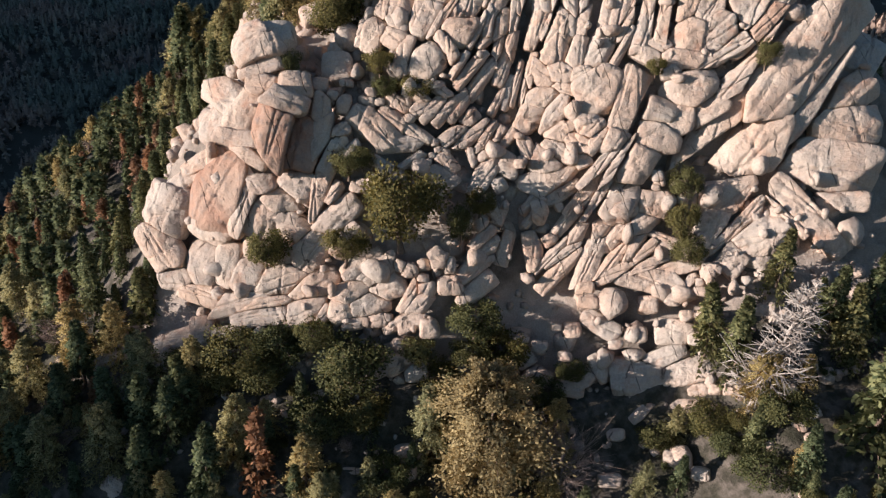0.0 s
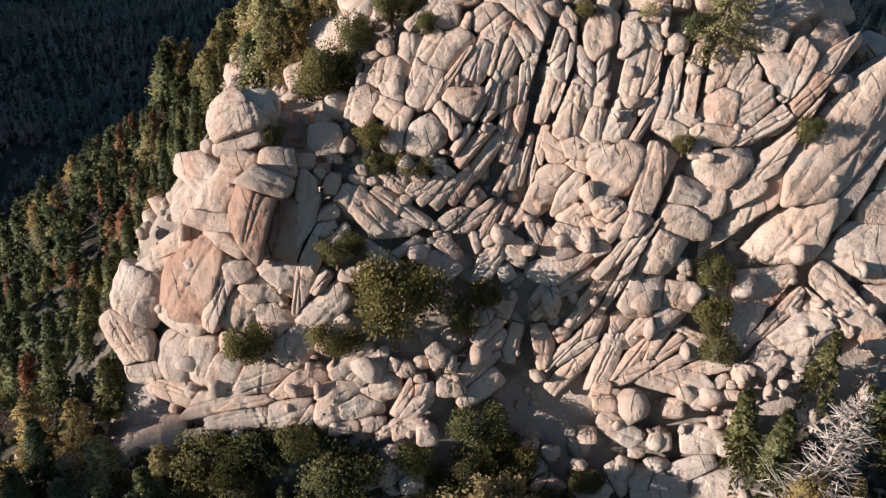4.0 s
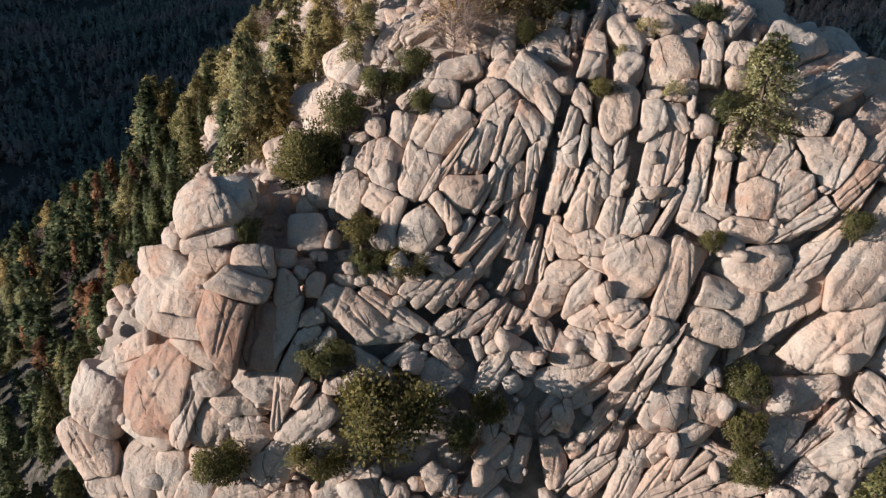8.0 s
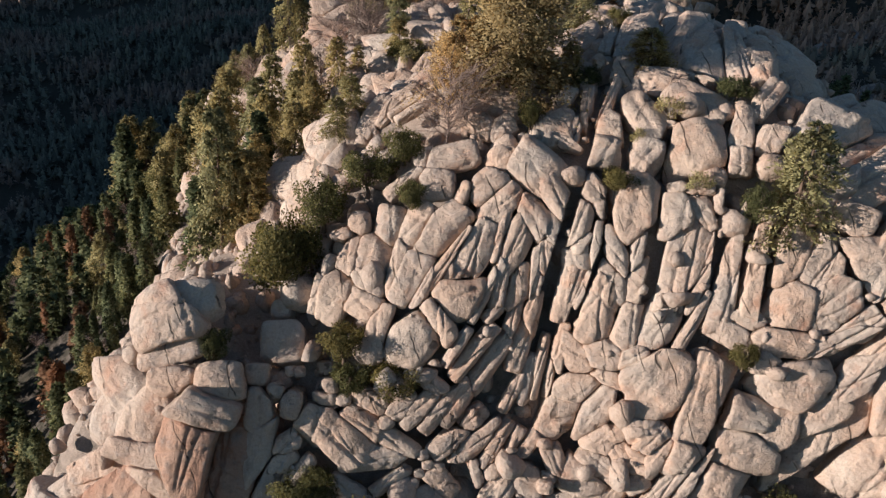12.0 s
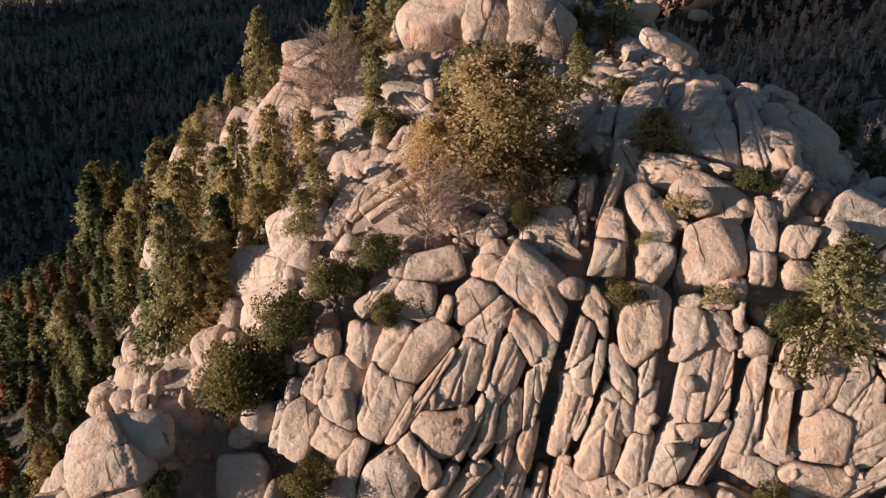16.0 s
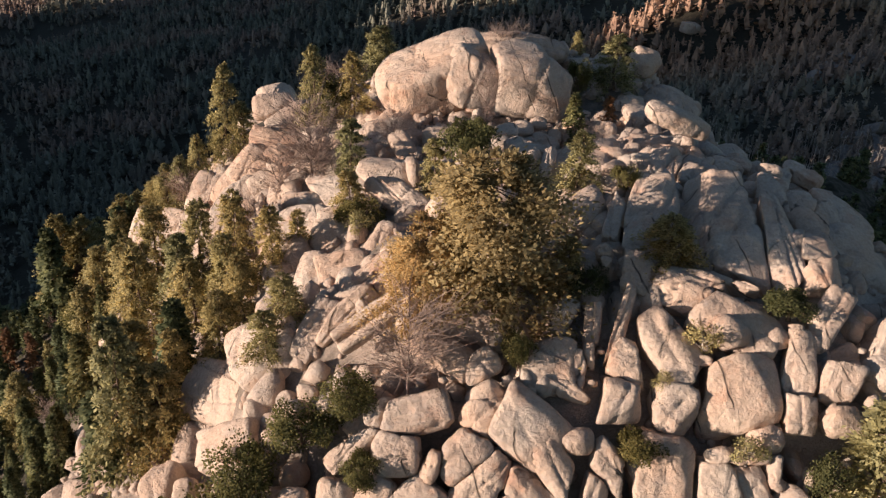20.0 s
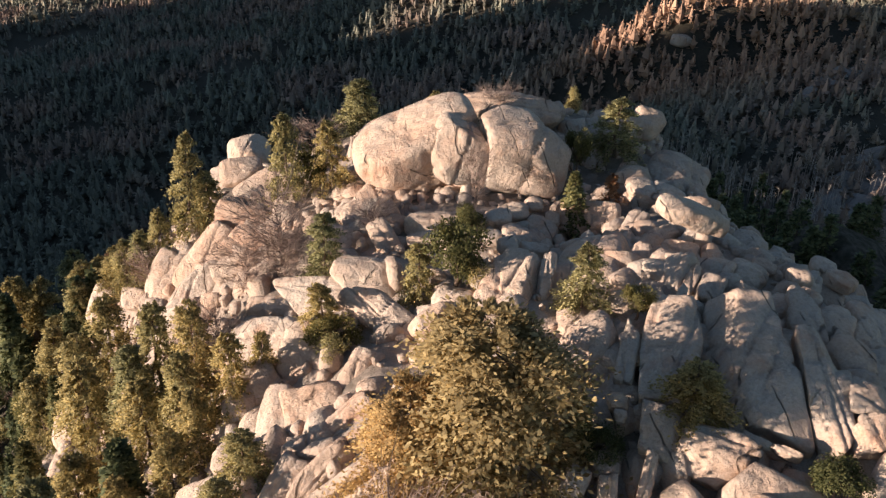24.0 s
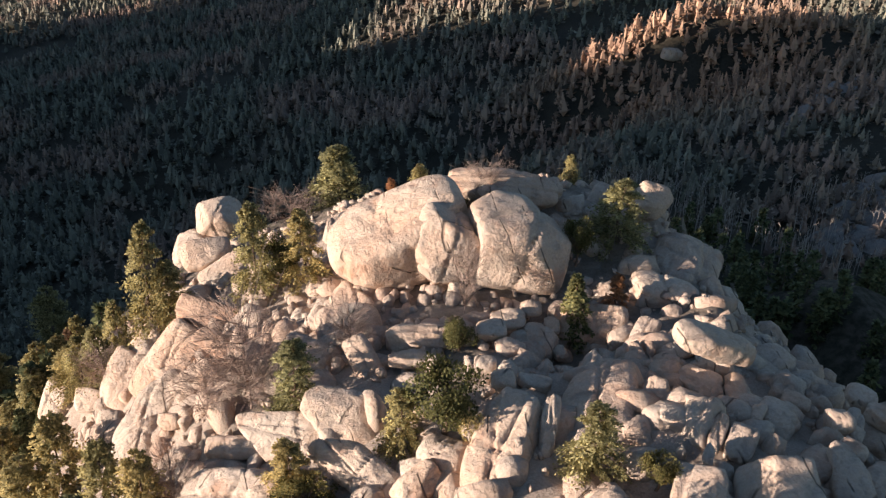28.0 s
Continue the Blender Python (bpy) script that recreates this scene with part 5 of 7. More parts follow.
boulder(-0.7, 96.3, 16.1, 1.68, 1.21, 1.03, 57, -10, 7)
boulder(21.6, 100.1, 22.4, 1.37, 1.15, 0.98, 62, -8, -7)
boulder(17.2, 99.7, 19.4, 1.16, 1.08, 0.92, 60, -7, -6)
boulder(15.3, 99.3, 17.5, 1.57, 1.23, 1.04, 53, -31, 14)
boulder(17.1, 98.2, 14.9, 2.13, 1.87, 1.59, 55, 18, -22)
boulder(21.8, 96.7, 14.7, 2.11, 1.53, 1.30, 57, 4, -15)
boulder(23.5, 97.0, 16.0, 1.86, 1.35, 1.14, 51, -33, 11)
boulder(25.7, 97.6, 17.6, 2.23, 1.16, 0.98, 47, 42, -46)
boulder(23.6, 101.5, 26.5, 1.52, 1.08, 0.92, 64, -8, -7)
boulder(23.1, 102.3, 28.2, 1.37, 0.93, 0.79, 65, -8, -7)
boulder(32.1, 100.5, 26.9, 1.47, 1.37, 1.16, 62, -9, -10)
boulder(30.6, 98.8, 22.8, 1.63, 1.21, 1.03, 60, -11, -11)
block(mound, "block", 25.7, 100.0, 23.4, 2.55, 1.24, 0.93, 63, 20, -21)
block(mound, "block", 36.0, 98.1, 24.1, 2.45, 1.65, 1.24, 58, -12, -13)
boulder(35.4, 100.2, 28.2, 1.31, 1.06, 0.90, 61, -10, -12)
block(mound, "block", 32.8, 102.1, 30.2, 4.41, 1.68, 1.26, 64, 6, -14)
block(mound, "block", 31.4, 96.1, 17.2, 3.66, 2.69, 2.02, 57, -12, -12)
block(mound, "block", 37.1, 94.7, 19.5, 3.16, 1.60, 1.20, 54, -22, -8)
block(mound, "block", 34.6, 96.3, 20.9, 2.51, 1.17, 0.90, 53, -29, -1)
boulder(37.5, 101.0, 30.7, 1.50, 0.66, 0.56, 49, -45, 13)
boulder(51.5, 89.8, 24.7, 1.11, 1.12, 0.96, 48, -10, -10)
boulder(54.0, 89.4, 23.3, 1.05, 1.13, 0.96, 47, -10, -8)
boulder(42.6, 90.8, 20.0, 1.63, 1.14, 0.97, 52, -18, -20)
boulder(56.7, 91.7, 24.5, 0.67, 0.64, 0.55, 51, -10, -9)
boulder(37.3, 91.6, 15.9, 2.39, 1.01, 0.86, 52, -16, -15)
boulder(38.7, 92.4, 18.1, 1.40, 0.87, 0.74, 54, -16, -16)
boulder(31.4, 92.4, 13.9, 1.96, 0.85, 0.72, 37, -41, 18)
boulder(59.2, 94.0, 26.7, 1.31, 1.01, 0.86, 55, -12, -12)
boulder(51.0, 85.0, 20.3, 1.21, 0.77, 0.66, 38, -25, 5)
boulder(48.9, 83.5, 19.2, 1.24, 0.80, 0.68, 43, -16, -14)
# western shoulder
block(ridge, "beam", -21.0, 196.1, 77.1, 2.44, 1.68, 1.26, 44, -12, 0)
block(ridge, "beam", -18.4, 193.6, 75.9, 2.76, 1.56, 1.17, 41, -25, 11)
block(ridge, "beam", -25.3, 208.3, 71.0, 2.07, 1.31, 0.98, 39, -21, 5)
block(ridge, "beam", -18.2, 183.4, 75.1, 3.55, 1.37, 1.03, 51, 7, -21, mat=red_rock_mat)
block(ridge, "beam", -22.5, 190.2, 73.0, 2.18, 1.27, 0.95, 43, -29, 14)
block(ridge, "beam", -16.3, 177.2, 75.0, 2.39, 1.01, 0.90, 48, 17, -30, mat=red_rock_mat)
block(ridge, "beam", -23.8, 187.2, 71.7, 2.67, 1.24, 0.93, 37, -37, 24)
block(ridge, "beam", -26.3, 186.1, 70.3, 2.14, 1.43, 1.07, 30, -43, 36)
block(ridge, "beam", -22.8, 180.2, 70.6, 4.09, 2.34, 1.75, 29, -43, 36)
block(ridge, "beam", -28.7, 183.0, 67.1, 3.19, 2.20, 1.65, 20, -49, 49)
block(ridge, "beam", -22.8, 173.3, 68.8, 4.08, 2.04, 1.53, 24, -46, 42)
block(ridge, "beam", -23.8, 169.8, 67.1, 3.52, 2.00, 1.50, 18, -48, 50)
boulder(-19.8, 168.8, 71.1, 1.19, 0.87, 0.74, 48, -7, -15)
block(ridge, "beam", -17.8, 172.4, 73.4, 2.23, 1.28, 0.96, 44, -30, 10)
block(ridge, "beam", -28.8, 174.7, 64.9, 2.26, 1.29, 0.97, -7, -51, 83)
block(ridge, "beam", -10.8, 157.9, 76.4, 2.14, 0.86, 0.90, 47, -9, -8)
block(ridge, "beam", -10.9, 152.3, 74.6, 3.46, 2.63, 1.97, 48, -6, -13)
block(ridge, "beam", -6.5, 149.3, 75.7, 3.08, 2.51, 1.88, 39, 23, -37)
block(ridge, "beam", -11.5, 146.5, 73.4, 3.86, 2.17, 1.63, 8, -48, 58)
block(ridge, "beam", -8.0, 141.9, 74.1, 2.76, 1.64, 1.23, -5, -43, 83)
block(ridge, "beam", -5.4, 142.1, 75.3, 2.62, 1.77, 1.33, 42, -13, -0)
block(ridge, "beam", -6.6, 133.8, 74.5, 2.81, 1.18, 0.90, 16, -42, 55)
block(ridge, "beam", -3.5, 137.7, 76.1, 3.43, 1.16, 0.90, 29, -33, 29)
block(ridge, "beam", -4.3, 133.6, 75.7, 2.70, 0.84, 0.90, 31, -34, 28)
block(ridge, "beam", -1.7, 132.0, 77.0, 3.36, 0.57, 0.90, 38, -30, 20)
block(ridge, "beam", -1.1, 129.7, 77.1, 3.06, 0.44, 0.90, 40, -30, 19)
block(ridge, "beam", -0.3, 135.7, 77.7, 1.31, 0.75, 0.90, 38, -20, 9)
block(ridge, "beam", -6.0, 157.9, 77.4, 4.16, 1.89, 1.42, 45, -4, -6)
block(ridge, "beam", -6.4, 167.7, 77.8, 2.76, 2.10, 1.58, 19, -42, 55)
block(ridge, "beam", -1.5, 158.0, 78.8, 3.08, 2.33, 1.75, 44, 4, -15)
block(ridge, "beam", 0.2, 150.7, 79.6, 3.47, 1.36, 1.02, 40, 20, -36)
block(ridge, "beam", 0.7, 164.4, 79.9, 2.80, 1.03, 0.90, 30, 35, -56)
block(ridge, "beam", -1.7, 144.2, 77.7, 1.80, 1.06, 0.90, 15, -42, 54)
block(ridge, "beam", -1.7, 173.0, 80.0, 2.65, 1.97, 1.48, 43, -20, 11)
block(ridge, "beam", 6.4, 130.1, 77.8, 3.13, 1.96, 1.47, 48, -3, -2)
block(ridge, "beam", 4.2, 126.6, 76.2, 2.48, 1.11, 0.90, 47, 19, -25)
boulder(-50.6, 205.5, 48.1, 1.56, 1.19, 1.01, -17, -41, 91)
boulder(-48.1, 199.0, 47.0, 2.48, 1.72, 1.46, 9, -46, 54)
boulder(-48.0, 191.3, 45.1, 3.68, 1.68, 1.43, -22, -42, 96)
boulder(-37.9, 171.5, 53.5, 3.47, 1.28, 1.09, -12, -49, 86)
boulder(-40.2, 171.3, 50.3, 2.43, 1.62, 1.38, -14, -49, 86)
boulder(-56.8, 205.3, 38.7, 1.19, 1.26, 1.07, 45, -9, -17)
boulder(-50.4, 189.5, 43.2, 1.89, 1.07, 0.91, -16, -43, 91)
boulder(-59.4, 202.5, 33.0, 1.95, 2.57, 2.19, -26, -38, 104)
boulder(-69.3, 223.5, 26.2, 2.75, 1.89, 1.60, 1, -29, 77)
boulder(-40.7, 190.8, 58.2, 3.41, 2.52, 2.14, 28, -46, 26)
boulder(-34.5, 185.4, 62.0, 1.98, 1.58, 1.35, 50, -6, -12)
block(ridge, "beam", 6.8, 125.6, 75.8, 1.27, 1.00, 0.90, 45, -27, 17)
block(ridge, "beam", 13.4, 129.1, 78.0, 1.69, 0.71, 0.90, 23, -44, 47)
block(ridge, "beam", 12.5, 125.6, 76.0, 1.73, 1.72, 1.29, 49, -13, 0)
block(ridge, "beam", 13.0, 123.8, 75.2, 1.69, 0.68, 0.90, 55, 8, -15)
block(ridge, "beam", 14.2, 124.9, 76.0, 1.29, 0.57, 0.90, 4, -52, 73)
block(ridge, "beam", 16.2, 130.7, 79.2, 0.80, 0.77, 0.90, 48, -6, -10)
block(ridge, "beam", 15.8, 128.1, 78.0, 1.79, 0.54, 0.90, -4, -50, 80)
block(ridge, "beam", 15.4, 125.9, 76.9, 1.02, 0.53, 0.90, -3, -50, 80)
block(ridge, "beam", 7.2, 123.3, 74.4, 1.15, 1.05, 0.90, 46, -35, 23)
boulder(17.2, 141.2, 82.6, 2.14, 1.63, 1.39, 30, -33, 27)
boulder(19.8, 139.5, 83.0, 1.42, 0.88, 0.75, -10, -43, 85)
boulder(17.7, 133.5, 81.1, 0.46, 0.52, 0.45, 46, -6, -13)
boulder(23.4, 170.8, 80.5, 3.74, 2.09, 1.77, 48, -5, -15, square=18.0, cracks=3, grow=1.1)
boulder(17.1, 168.9, 79.7, 2.59, 1.76, 1.50, 44, -2, 2)
boulder(14.5, 170.1, 81.8, 1.70, 1.06, 0.90, 45, -1, 5)
boulder(17.0, 171.6, 82.2, 1.08, 0.86, 0.73, 49, -2, -0)
# great summit slabs
block(slabs_top, "slab", 22.5, 138.8, 82.8, 4.60, 1.99, 1.49, 0, -26, 63, square=34.0, grow=1.24)
block(slabs_top, "slab", 29.0, 137.2, 82.1, 6.11, 2.88, 2.16, 5, 23, -95, square=34.0, grow=1.24)
block(slabs_top, "slab", 35.0, 143.3, 83.3, 2.68, 1.48, 1.11, 6, 17, -74, square=34.0, grow=1.24)
block(slabs_top, "slab", 32.4, 134.3, 82.6, 4.48, 1.47, 1.10, 9, 23, -87, square=34.0, grow=1.24)
block(slabs_top, "slab", 36.9, 138.3, 82.7, 1.87, 1.37, 1.03, -2, 19, -86, square=34.0, grow=1.24)
block(slabs_top, "slab", 20.0, 132.7, 80.7, 2.26, 1.75, 1.31, -2, -31, 67, square=34.0, grow=1.24)
block(slabs_top, "slab", 23.9, 130.9, 81.0, 2.37, 0.70, 0.90, 32, -1, -21, square=34.0, grow=1.24)
block(slabs_top, "slab", 27.4, 130.3, 80.9, 1.65, 0.47, 0.90, 32, 2, -23, square=34.0, grow=1.24)
block(slabs_top, "slab", 19.5, 139.1, 82.9, 2.42, 0.65, 0.90, -3, -27, 69, square=34.0, grow=1.24)
boulder(16.9, 141.5, 82.5, 2.44, 1.76, 1.68, 14, -22, 32, square=18.0, cracks=3, grow=1.1)
boulder(17.7, 134.6, 81.5, 0.76, 0.71, 0.61, 36, -9, -12)
# summit slabs
block(slabs_top, "slab", 37.7, 143.6, 82.0, 1.59, 2.17, 1.63, 6, 23, -56, square=34.0, grow=1.24)
block(slabs_top, "slab", 34.9, 133.1, 82.5, 1.30, 1.35, 1.01, 23, 18, -40, square=34.0, grow=1.24)
block(slabs_top, "slab", 34.5, 130.8, 81.7, 1.30, 1.42, 1.06, 34, -3, -3, square=34.0, grow=1.24)
block(slabs_top, "slab", 40.5, 138.7, 79.2, 3.02, 3.06, 2.30, 26, 10, 9, square=34.0, grow=1.24)
block(slabs_top, "slab", 42.8, 144.5, 80.7, 2.66, 2.18, 1.64, 21, 16, -8, square=34.0, grow=1.24)
block(slabs_top, "slab", 40.9, 143.3, 81.5, 2.00, 1.22, 0.91, 26, -3, 36, square=34.0, grow=1.24)
block(slabs_top, "slab", 33.8, 126.8, 79.9, 2.29, 0.93, 0.90, 24, -33, 43, square=34.0, grow=1.24)
block(slabs_top, "slab", 23.1, 130.0, 80.3, 1.96, 1.52, 1.14, 38, 9, -29, square=34.0, grow=1.24)
block(slabs_top, "slab", 43.7, 131.3, 78.3, 2.44, 1.05, 0.90, 29, -4, 30, square=34.0, grow=1.24)
block(slabs_top, "slab", 17.7, 127.9, 78.4, 3.38, 0.69, 0.90, 6, -40, 64, square=34.0, grow=1.24)
block(slabs_top, "slab", 18.2, 125.1, 76.7, 2.07, 1.34, 1.01, 43, 14, -28, square=34.0, grow=1.24)
block(slabs_top, "slab", 21.1, 125.4, 77.4, 2.88, 1.70, 1.27, 35, 31, -50, square=34.0, grow=1.24)
block(slabs_top, "slab", 26.5, 126.7, 79.1, 2.85, 1.61, 1.21, 43, 13, -25, square=34.0, grow=1.24)
block(slabs_top, "slab", 26.2, 123.1, 75.0, 2.72, 2.66, 1.99, 53, -6, -7, square=34.0, grow=1.24)
block(slabs_top, "slab", 30.8, 124.1, 77.4, 2.63, 1.27, 0.95, 1, -49, 75, square=34.0, grow=1.24)
boulder(30.8, 125.7, 79.2, 0.77, 0.61, 0.52, 51, -7, -12)
boulder(23.7, 124.2, 77.5, 0.55, 0.39, 0.33, 53, -7, -10)
block(slabs_top, "slab", 16.9, 122.8, 74.7, 1.58, 1.44, 1.08, 53, -4, -5, square=34.0, grow=1.24)
block(slabs_top, "slab", 30.1, 121.2, 75.0, 1.41, 1.06, 0.90, -7, -55, 85, square=34.0, grow=1.24)
block(slabs_top, "slab", 21.1, 122.3, 74.6, 1.73, 1.56, 1.17, 31, -47, 42, square=34.0, grow=1.24)
block(slabs_top, "slab", 33.4, 122.6, 77.0, 1.66, 1.15, 0.90, 27, -46, 41, square=34.0, grow=1.24)
# summit
boulder(33.7, 151.4, 83.4, 1.58, 1.17, 1.00, 27, 6, -33)
boulder(38.8, 162.6, 81.1, 1.92, 1.55, 1.31, 28, -1, -2)
boulder(41.0, 159.6, 80.4, 1.31, 1.02, 0.87, 24, 11, -25)
boulder(36.3, 153.7, 83.1, 1.19, 0.75, 0.63, 26, 8, -31)
boulder(38.0, 150.3, 83.7, 1.02, 1.03, 0.88, 27, -3, -6)
boulder(40.0, 151.2, 82.7, 1.34, 0.64, 0.54, 9, -25, 60)
boulder(42.9, 155.3, 82.3, 1.20, 1.08, 0.92, 25, 10, -29)
boulder(43.2, 152.2, 82.5, 1.48, 0.90, 0.77, 24, 13, -35)
boulder(42.3, 152.3, 80.2, 1.52, 1.42, 1.20, 25, 9, -27)
boulder(46.5, 154.5, 78.1, 1.23, 1.51, 1.28, 1, 27, -81)
boulder(37.5, 147.3, 83.2, 1.06, 0.79, 0.67, 24, 14, -42)
# below the great boulders
boulder(16.4, 190.9, 87.8, 6.70, 2.39, 2.03, 38, 5, -16, square=18.0, cracks=3, grow=1.1)
boulder(21.9, 191.6, 87.2, 1.40, 1.77, 1.50, 19, 31, -66)
boulder(34.8, 190.8, 86.4, 2.17, 2.27, 1.93, 21, 30, -35)
boulder(-25.1, 222.7, 70.7, 3.34, 3.47, 2.95, 22, -11, -3)
boulder(-27.8, 220.8, 65.9, 4.52, 3.38, 2.87, 27, -8, -18)
boulder(-24.3, 215.6, 62.9, 3.52, 2.24, 1.90, 14, -23, 33)
boulder(-1.3, 176.8, 78.1, 4.13, 2.69, 2.56, 18, 18, -64, square=18.0, cracks=3, grow=1.1)
boulder(5.1, 181.9, 76.5, 4.34, 2.60, 2.47, 29, 2, -19, square=18.0, cracks=3, grow=1.1)
boulder(36.5, 183.3, 80.5, 3.88, 5.38, 3.60, 7, 33, -26, square=18.0, cracks=3, grow=1.1)
boulder(32.2, 175.4, 81.5, 3.60, 2.30, 2.18, 22, -2, -4, square=18.0, cracks=3, grow=1.1)
boulder(38.0, 176.7, 80.9, 1.07, 1.76, 1.49, 34, 3, 5)
boulder(29.3, 163.0, 82.1, 1.90, 0.94, 0.80, 21, -23, 8)
boulder(31.9, 163.8, 82.6, 1.70, 0.56, 0.47, 30, -3, -27)
boulder(32.4, 161.2, 82.8, 1.25, 0.54, 0.46, 28, 4, -36)
boulder(29.4, 156.5, 83.1, 2.27, 1.36, 1.15, 24, 8, -47, square=18.0, cracks=3, grow=1.1)
boulder(31.6, 154.8, 83.3, 1.78, 0.99, 0.84, 14, 22, -84)
boulder(26.3, 149.5, 84.4, 2.16, 1.54, 1.31, 4, -27, 55)
boulder(28.7, 147.4, 84.2, 1.61, 1.08, 0.92, 5, -27, 54)
boulder(27.2, 148.1, 84.7, 1.73, 0.55, 0.47, 5, -27, 55)
boulder(25.5, 145.6, 84.7, 0.88, 0.38, 0.32, 0, -29, 64)
boulder(27.8, 167.4, 81.6, 1.68, 1.13, 0.96, 5, -35, 46)
boulder(33.2, 151.1, 83.3, 1.60, 1.58, 1.34, 24, 10, -45)
boulder(31.1, 150.6, 84.1, 1.23, 0.65, 0.56, 9, -25, 45)
boulder(20.2, 154.4, 81.9, 5.81, 3.08, 2.93, -5, -8, 60, square=18.0, cracks=3, grow=1.1)
boulder(25.6, 161.6, 81.3, 1.65, 1.47, 1.25, 26, 9, -60)
boulder(24.3, 153.8, 83.9, 1.53, 1.15, 0.98, -3, -24, 67)
boulder(11.7, 150.2, 81.6, 4.86, 2.54, 2.41, -5, -20, 63, square=18.0, cracks=3, grow=1.1)
boulder(14.9, 150.6, 83.6, 2.72, 0.69, 0.59, -3, -28, 71, square=18.0, cracks=3, grow=1.1)
boulder(6.9, 150.8, 80.3, 2.08, 1.93, 1.83, -4, -22, 56, square=18.0, cracks=3, grow=1.1)
boulder(4.6, 148.1, 80.2, 2.10, 1.27, 1.08, 16, -23, 31, square=18.0, cracks=3, grow=1.1)
boulder(5.4, 167.8, 81.2, 3.28, 1.36, 1.16, 31, -3, -6, square=18.0, cracks=3, grow=1.1)
boulder(4.3, 164.5, 80.9, 1.79, 0.83, 0.71, 30, -9, 2)
boulder(14.1, 165.6, 80.9, 1.44, 1.26, 1.07, 28, 3, 4)
boulder(17.1, 169.1, 80.5, 1.13, 1.23, 1.04, 36, 0, -1)
boulder(12.4, 167.4, 82.2, 1.45, 1.00, 0.85, 31, 3, 3)
boulder(12.1, 156.6, 83.8, 1.03, 0.98, 0.83, 25, -6, -10)
boulder(14.8, 156.8, 83.4, 1.42, 0.74, 0.63, 22, -0, -20)
boulder(19.0, 170.0, 81.0, 0.79, 0.85, 0.72, 39, -3, -6)
boulder(11.0, 160.0, 83.2, 0.99, 0.81, 0.69, 25, -3, -6)
boulder(15.3, 163.7, 80.6, 1.08, 0.77, 0.66, 23, 2, 2)
boulder(19.5, 167.6, 79.3, 0.78, 0.74, 0.63, 33, -4, -8)
# a pale rock on the far knoll
boulder(141.0, 483.5, 46.0, 5.6, 3.0, 3.0, 8, 10, 20, square=16.0, label="pale granite rock among burnt trees on the knoll")
# the two great boulders of the top, with the split block between them
boulder(4.0, 182.6, 85.2, 7.7, 5.0, 3.7, 16, -22, 5, square=40.0, cracks=2, grow=1.12, label="great pale cracked boulder crowning the summit")
boulder(8.6, 178.9, 85.9, 3.5, 3.0, 3.5, 14, 26, 14, square=24.0, cracks=1, grow=1.12, label="pointed split granite block on the summit")
boulder(16.2, 180.2, 85.7, 5.9, 4.4, 4.1, 14, 7, -6, square=34.0, cracks=1, grow=1.12, label="great smooth pale boulder crowning the summit")
boulder(29.7, 156.5, 87.2, 3.6, 1.5, 1.05, 10, 20, 12, square=22.0, label="long pale capstone balanced on a pile of granite boulders")
# smaller rocks between them, and the grey crag
boulder(-30.1, 118.2, 51.9, 1.65, 0.73, 0.95, 66, -5, -1, grow=1.2)
boulder(-45.6, 105.2, 11.6, 2.11, 1.14, 1.48, 53, 5, 11, grow=1.2)
boulder(-13.4, 113.3, 50.1, 1.01, 1.57, 1.31, 0, -73, 96, grow=1.2)
boulder(-14.9, 113.8, 51.5, 1.41, 1.18, 1.29, 71, 1, 17, grow=1.2)
boulder(-9.3, 113.4, 51.6, 1.43, 0.92, 1.19, 69, -4, -3, grow=1.2)
boulder(-9.9, 114.6, 53.0, 0.93, 0.68, 0.81, 67, -5, -6, grow=1.2)
boulder(-2.1, 109.7, 44.7, 0.65, 0.57, 0.60, 83, -1, 8, grow=1.2)
boulder(12.5, 107.7, 44.7, 0.81, 0.65, 0.73, 68, -4, -3, grow=1.2)
boulder(-12.1, 120.0, 58.9, 1.27, 0.54, 0.70, 8, -49, 99, grow=1.2)
boulder(-7.7, 124.2, 66.2, 1.14, 0.98, 0.96, 81, -6, -15, grow=1.2)
boulder(-9.5, 123.6, 64.1, 1.44, 0.85, 1.06, 36, -16, 8, grow=1.2)
boulder(-11.0, 121.9, 63.2, 0.62, 0.81, 0.65, 60, -5, -5, grow=1.2)
boulder(31.6, 128.7, 78.5, 0.87, 1.11, 0.90, 45, -5, -3, grow=1.2)
boulder(32.6, 117.9, 71.3, 1.51, 1.00, 1.15, 1, -52, 94, grow=1.2)
boulder(34.9, 125.8, 76.1, 2.01, 1.14, 0.57, 45, -28, 17, grow=1.2)
boulder(0.9, 98.4, 22.4, 1.38, 1.38, 1.35, 67, -1, 4, grow=1.2)
boulder(-0.4, 102.6, 30.4, 1.05, 0.81, 0.93, 44, -6, -3, grow=1.2)
boulder(38.9, 99.5, 30.0, 0.76, 1.12, 0.73, -20, -60, 92, grow=1.2)
boulder(40.2, 100.7, 33.1, 0.67, 1.36, 0.67, -4, -63, 73, grow=1.2)
boulder(35.3, 86.6, 10.7, 1.14, 1.52, 1.02, -16, -44, 84, grow=1.2)
boulder(-1.0, 90.0, 6.9, 1.82, 1.20, 1.18, 49, 0, 2, grow=1.2)
boulder(-1.3, 88.0, 5.5, 1.39, 1.75, 1.21, 42, 0, 3, grow=1.2)
boulder(-24.2, 92.6, 9.7, 1.25, 1.00, 0.86, 50, 0, 3, grow=1.2)
boulder(-49.7, 104.8, 9.8, 1.86, 1.21, 1.20, 46, -18, 14, grow=1.2)
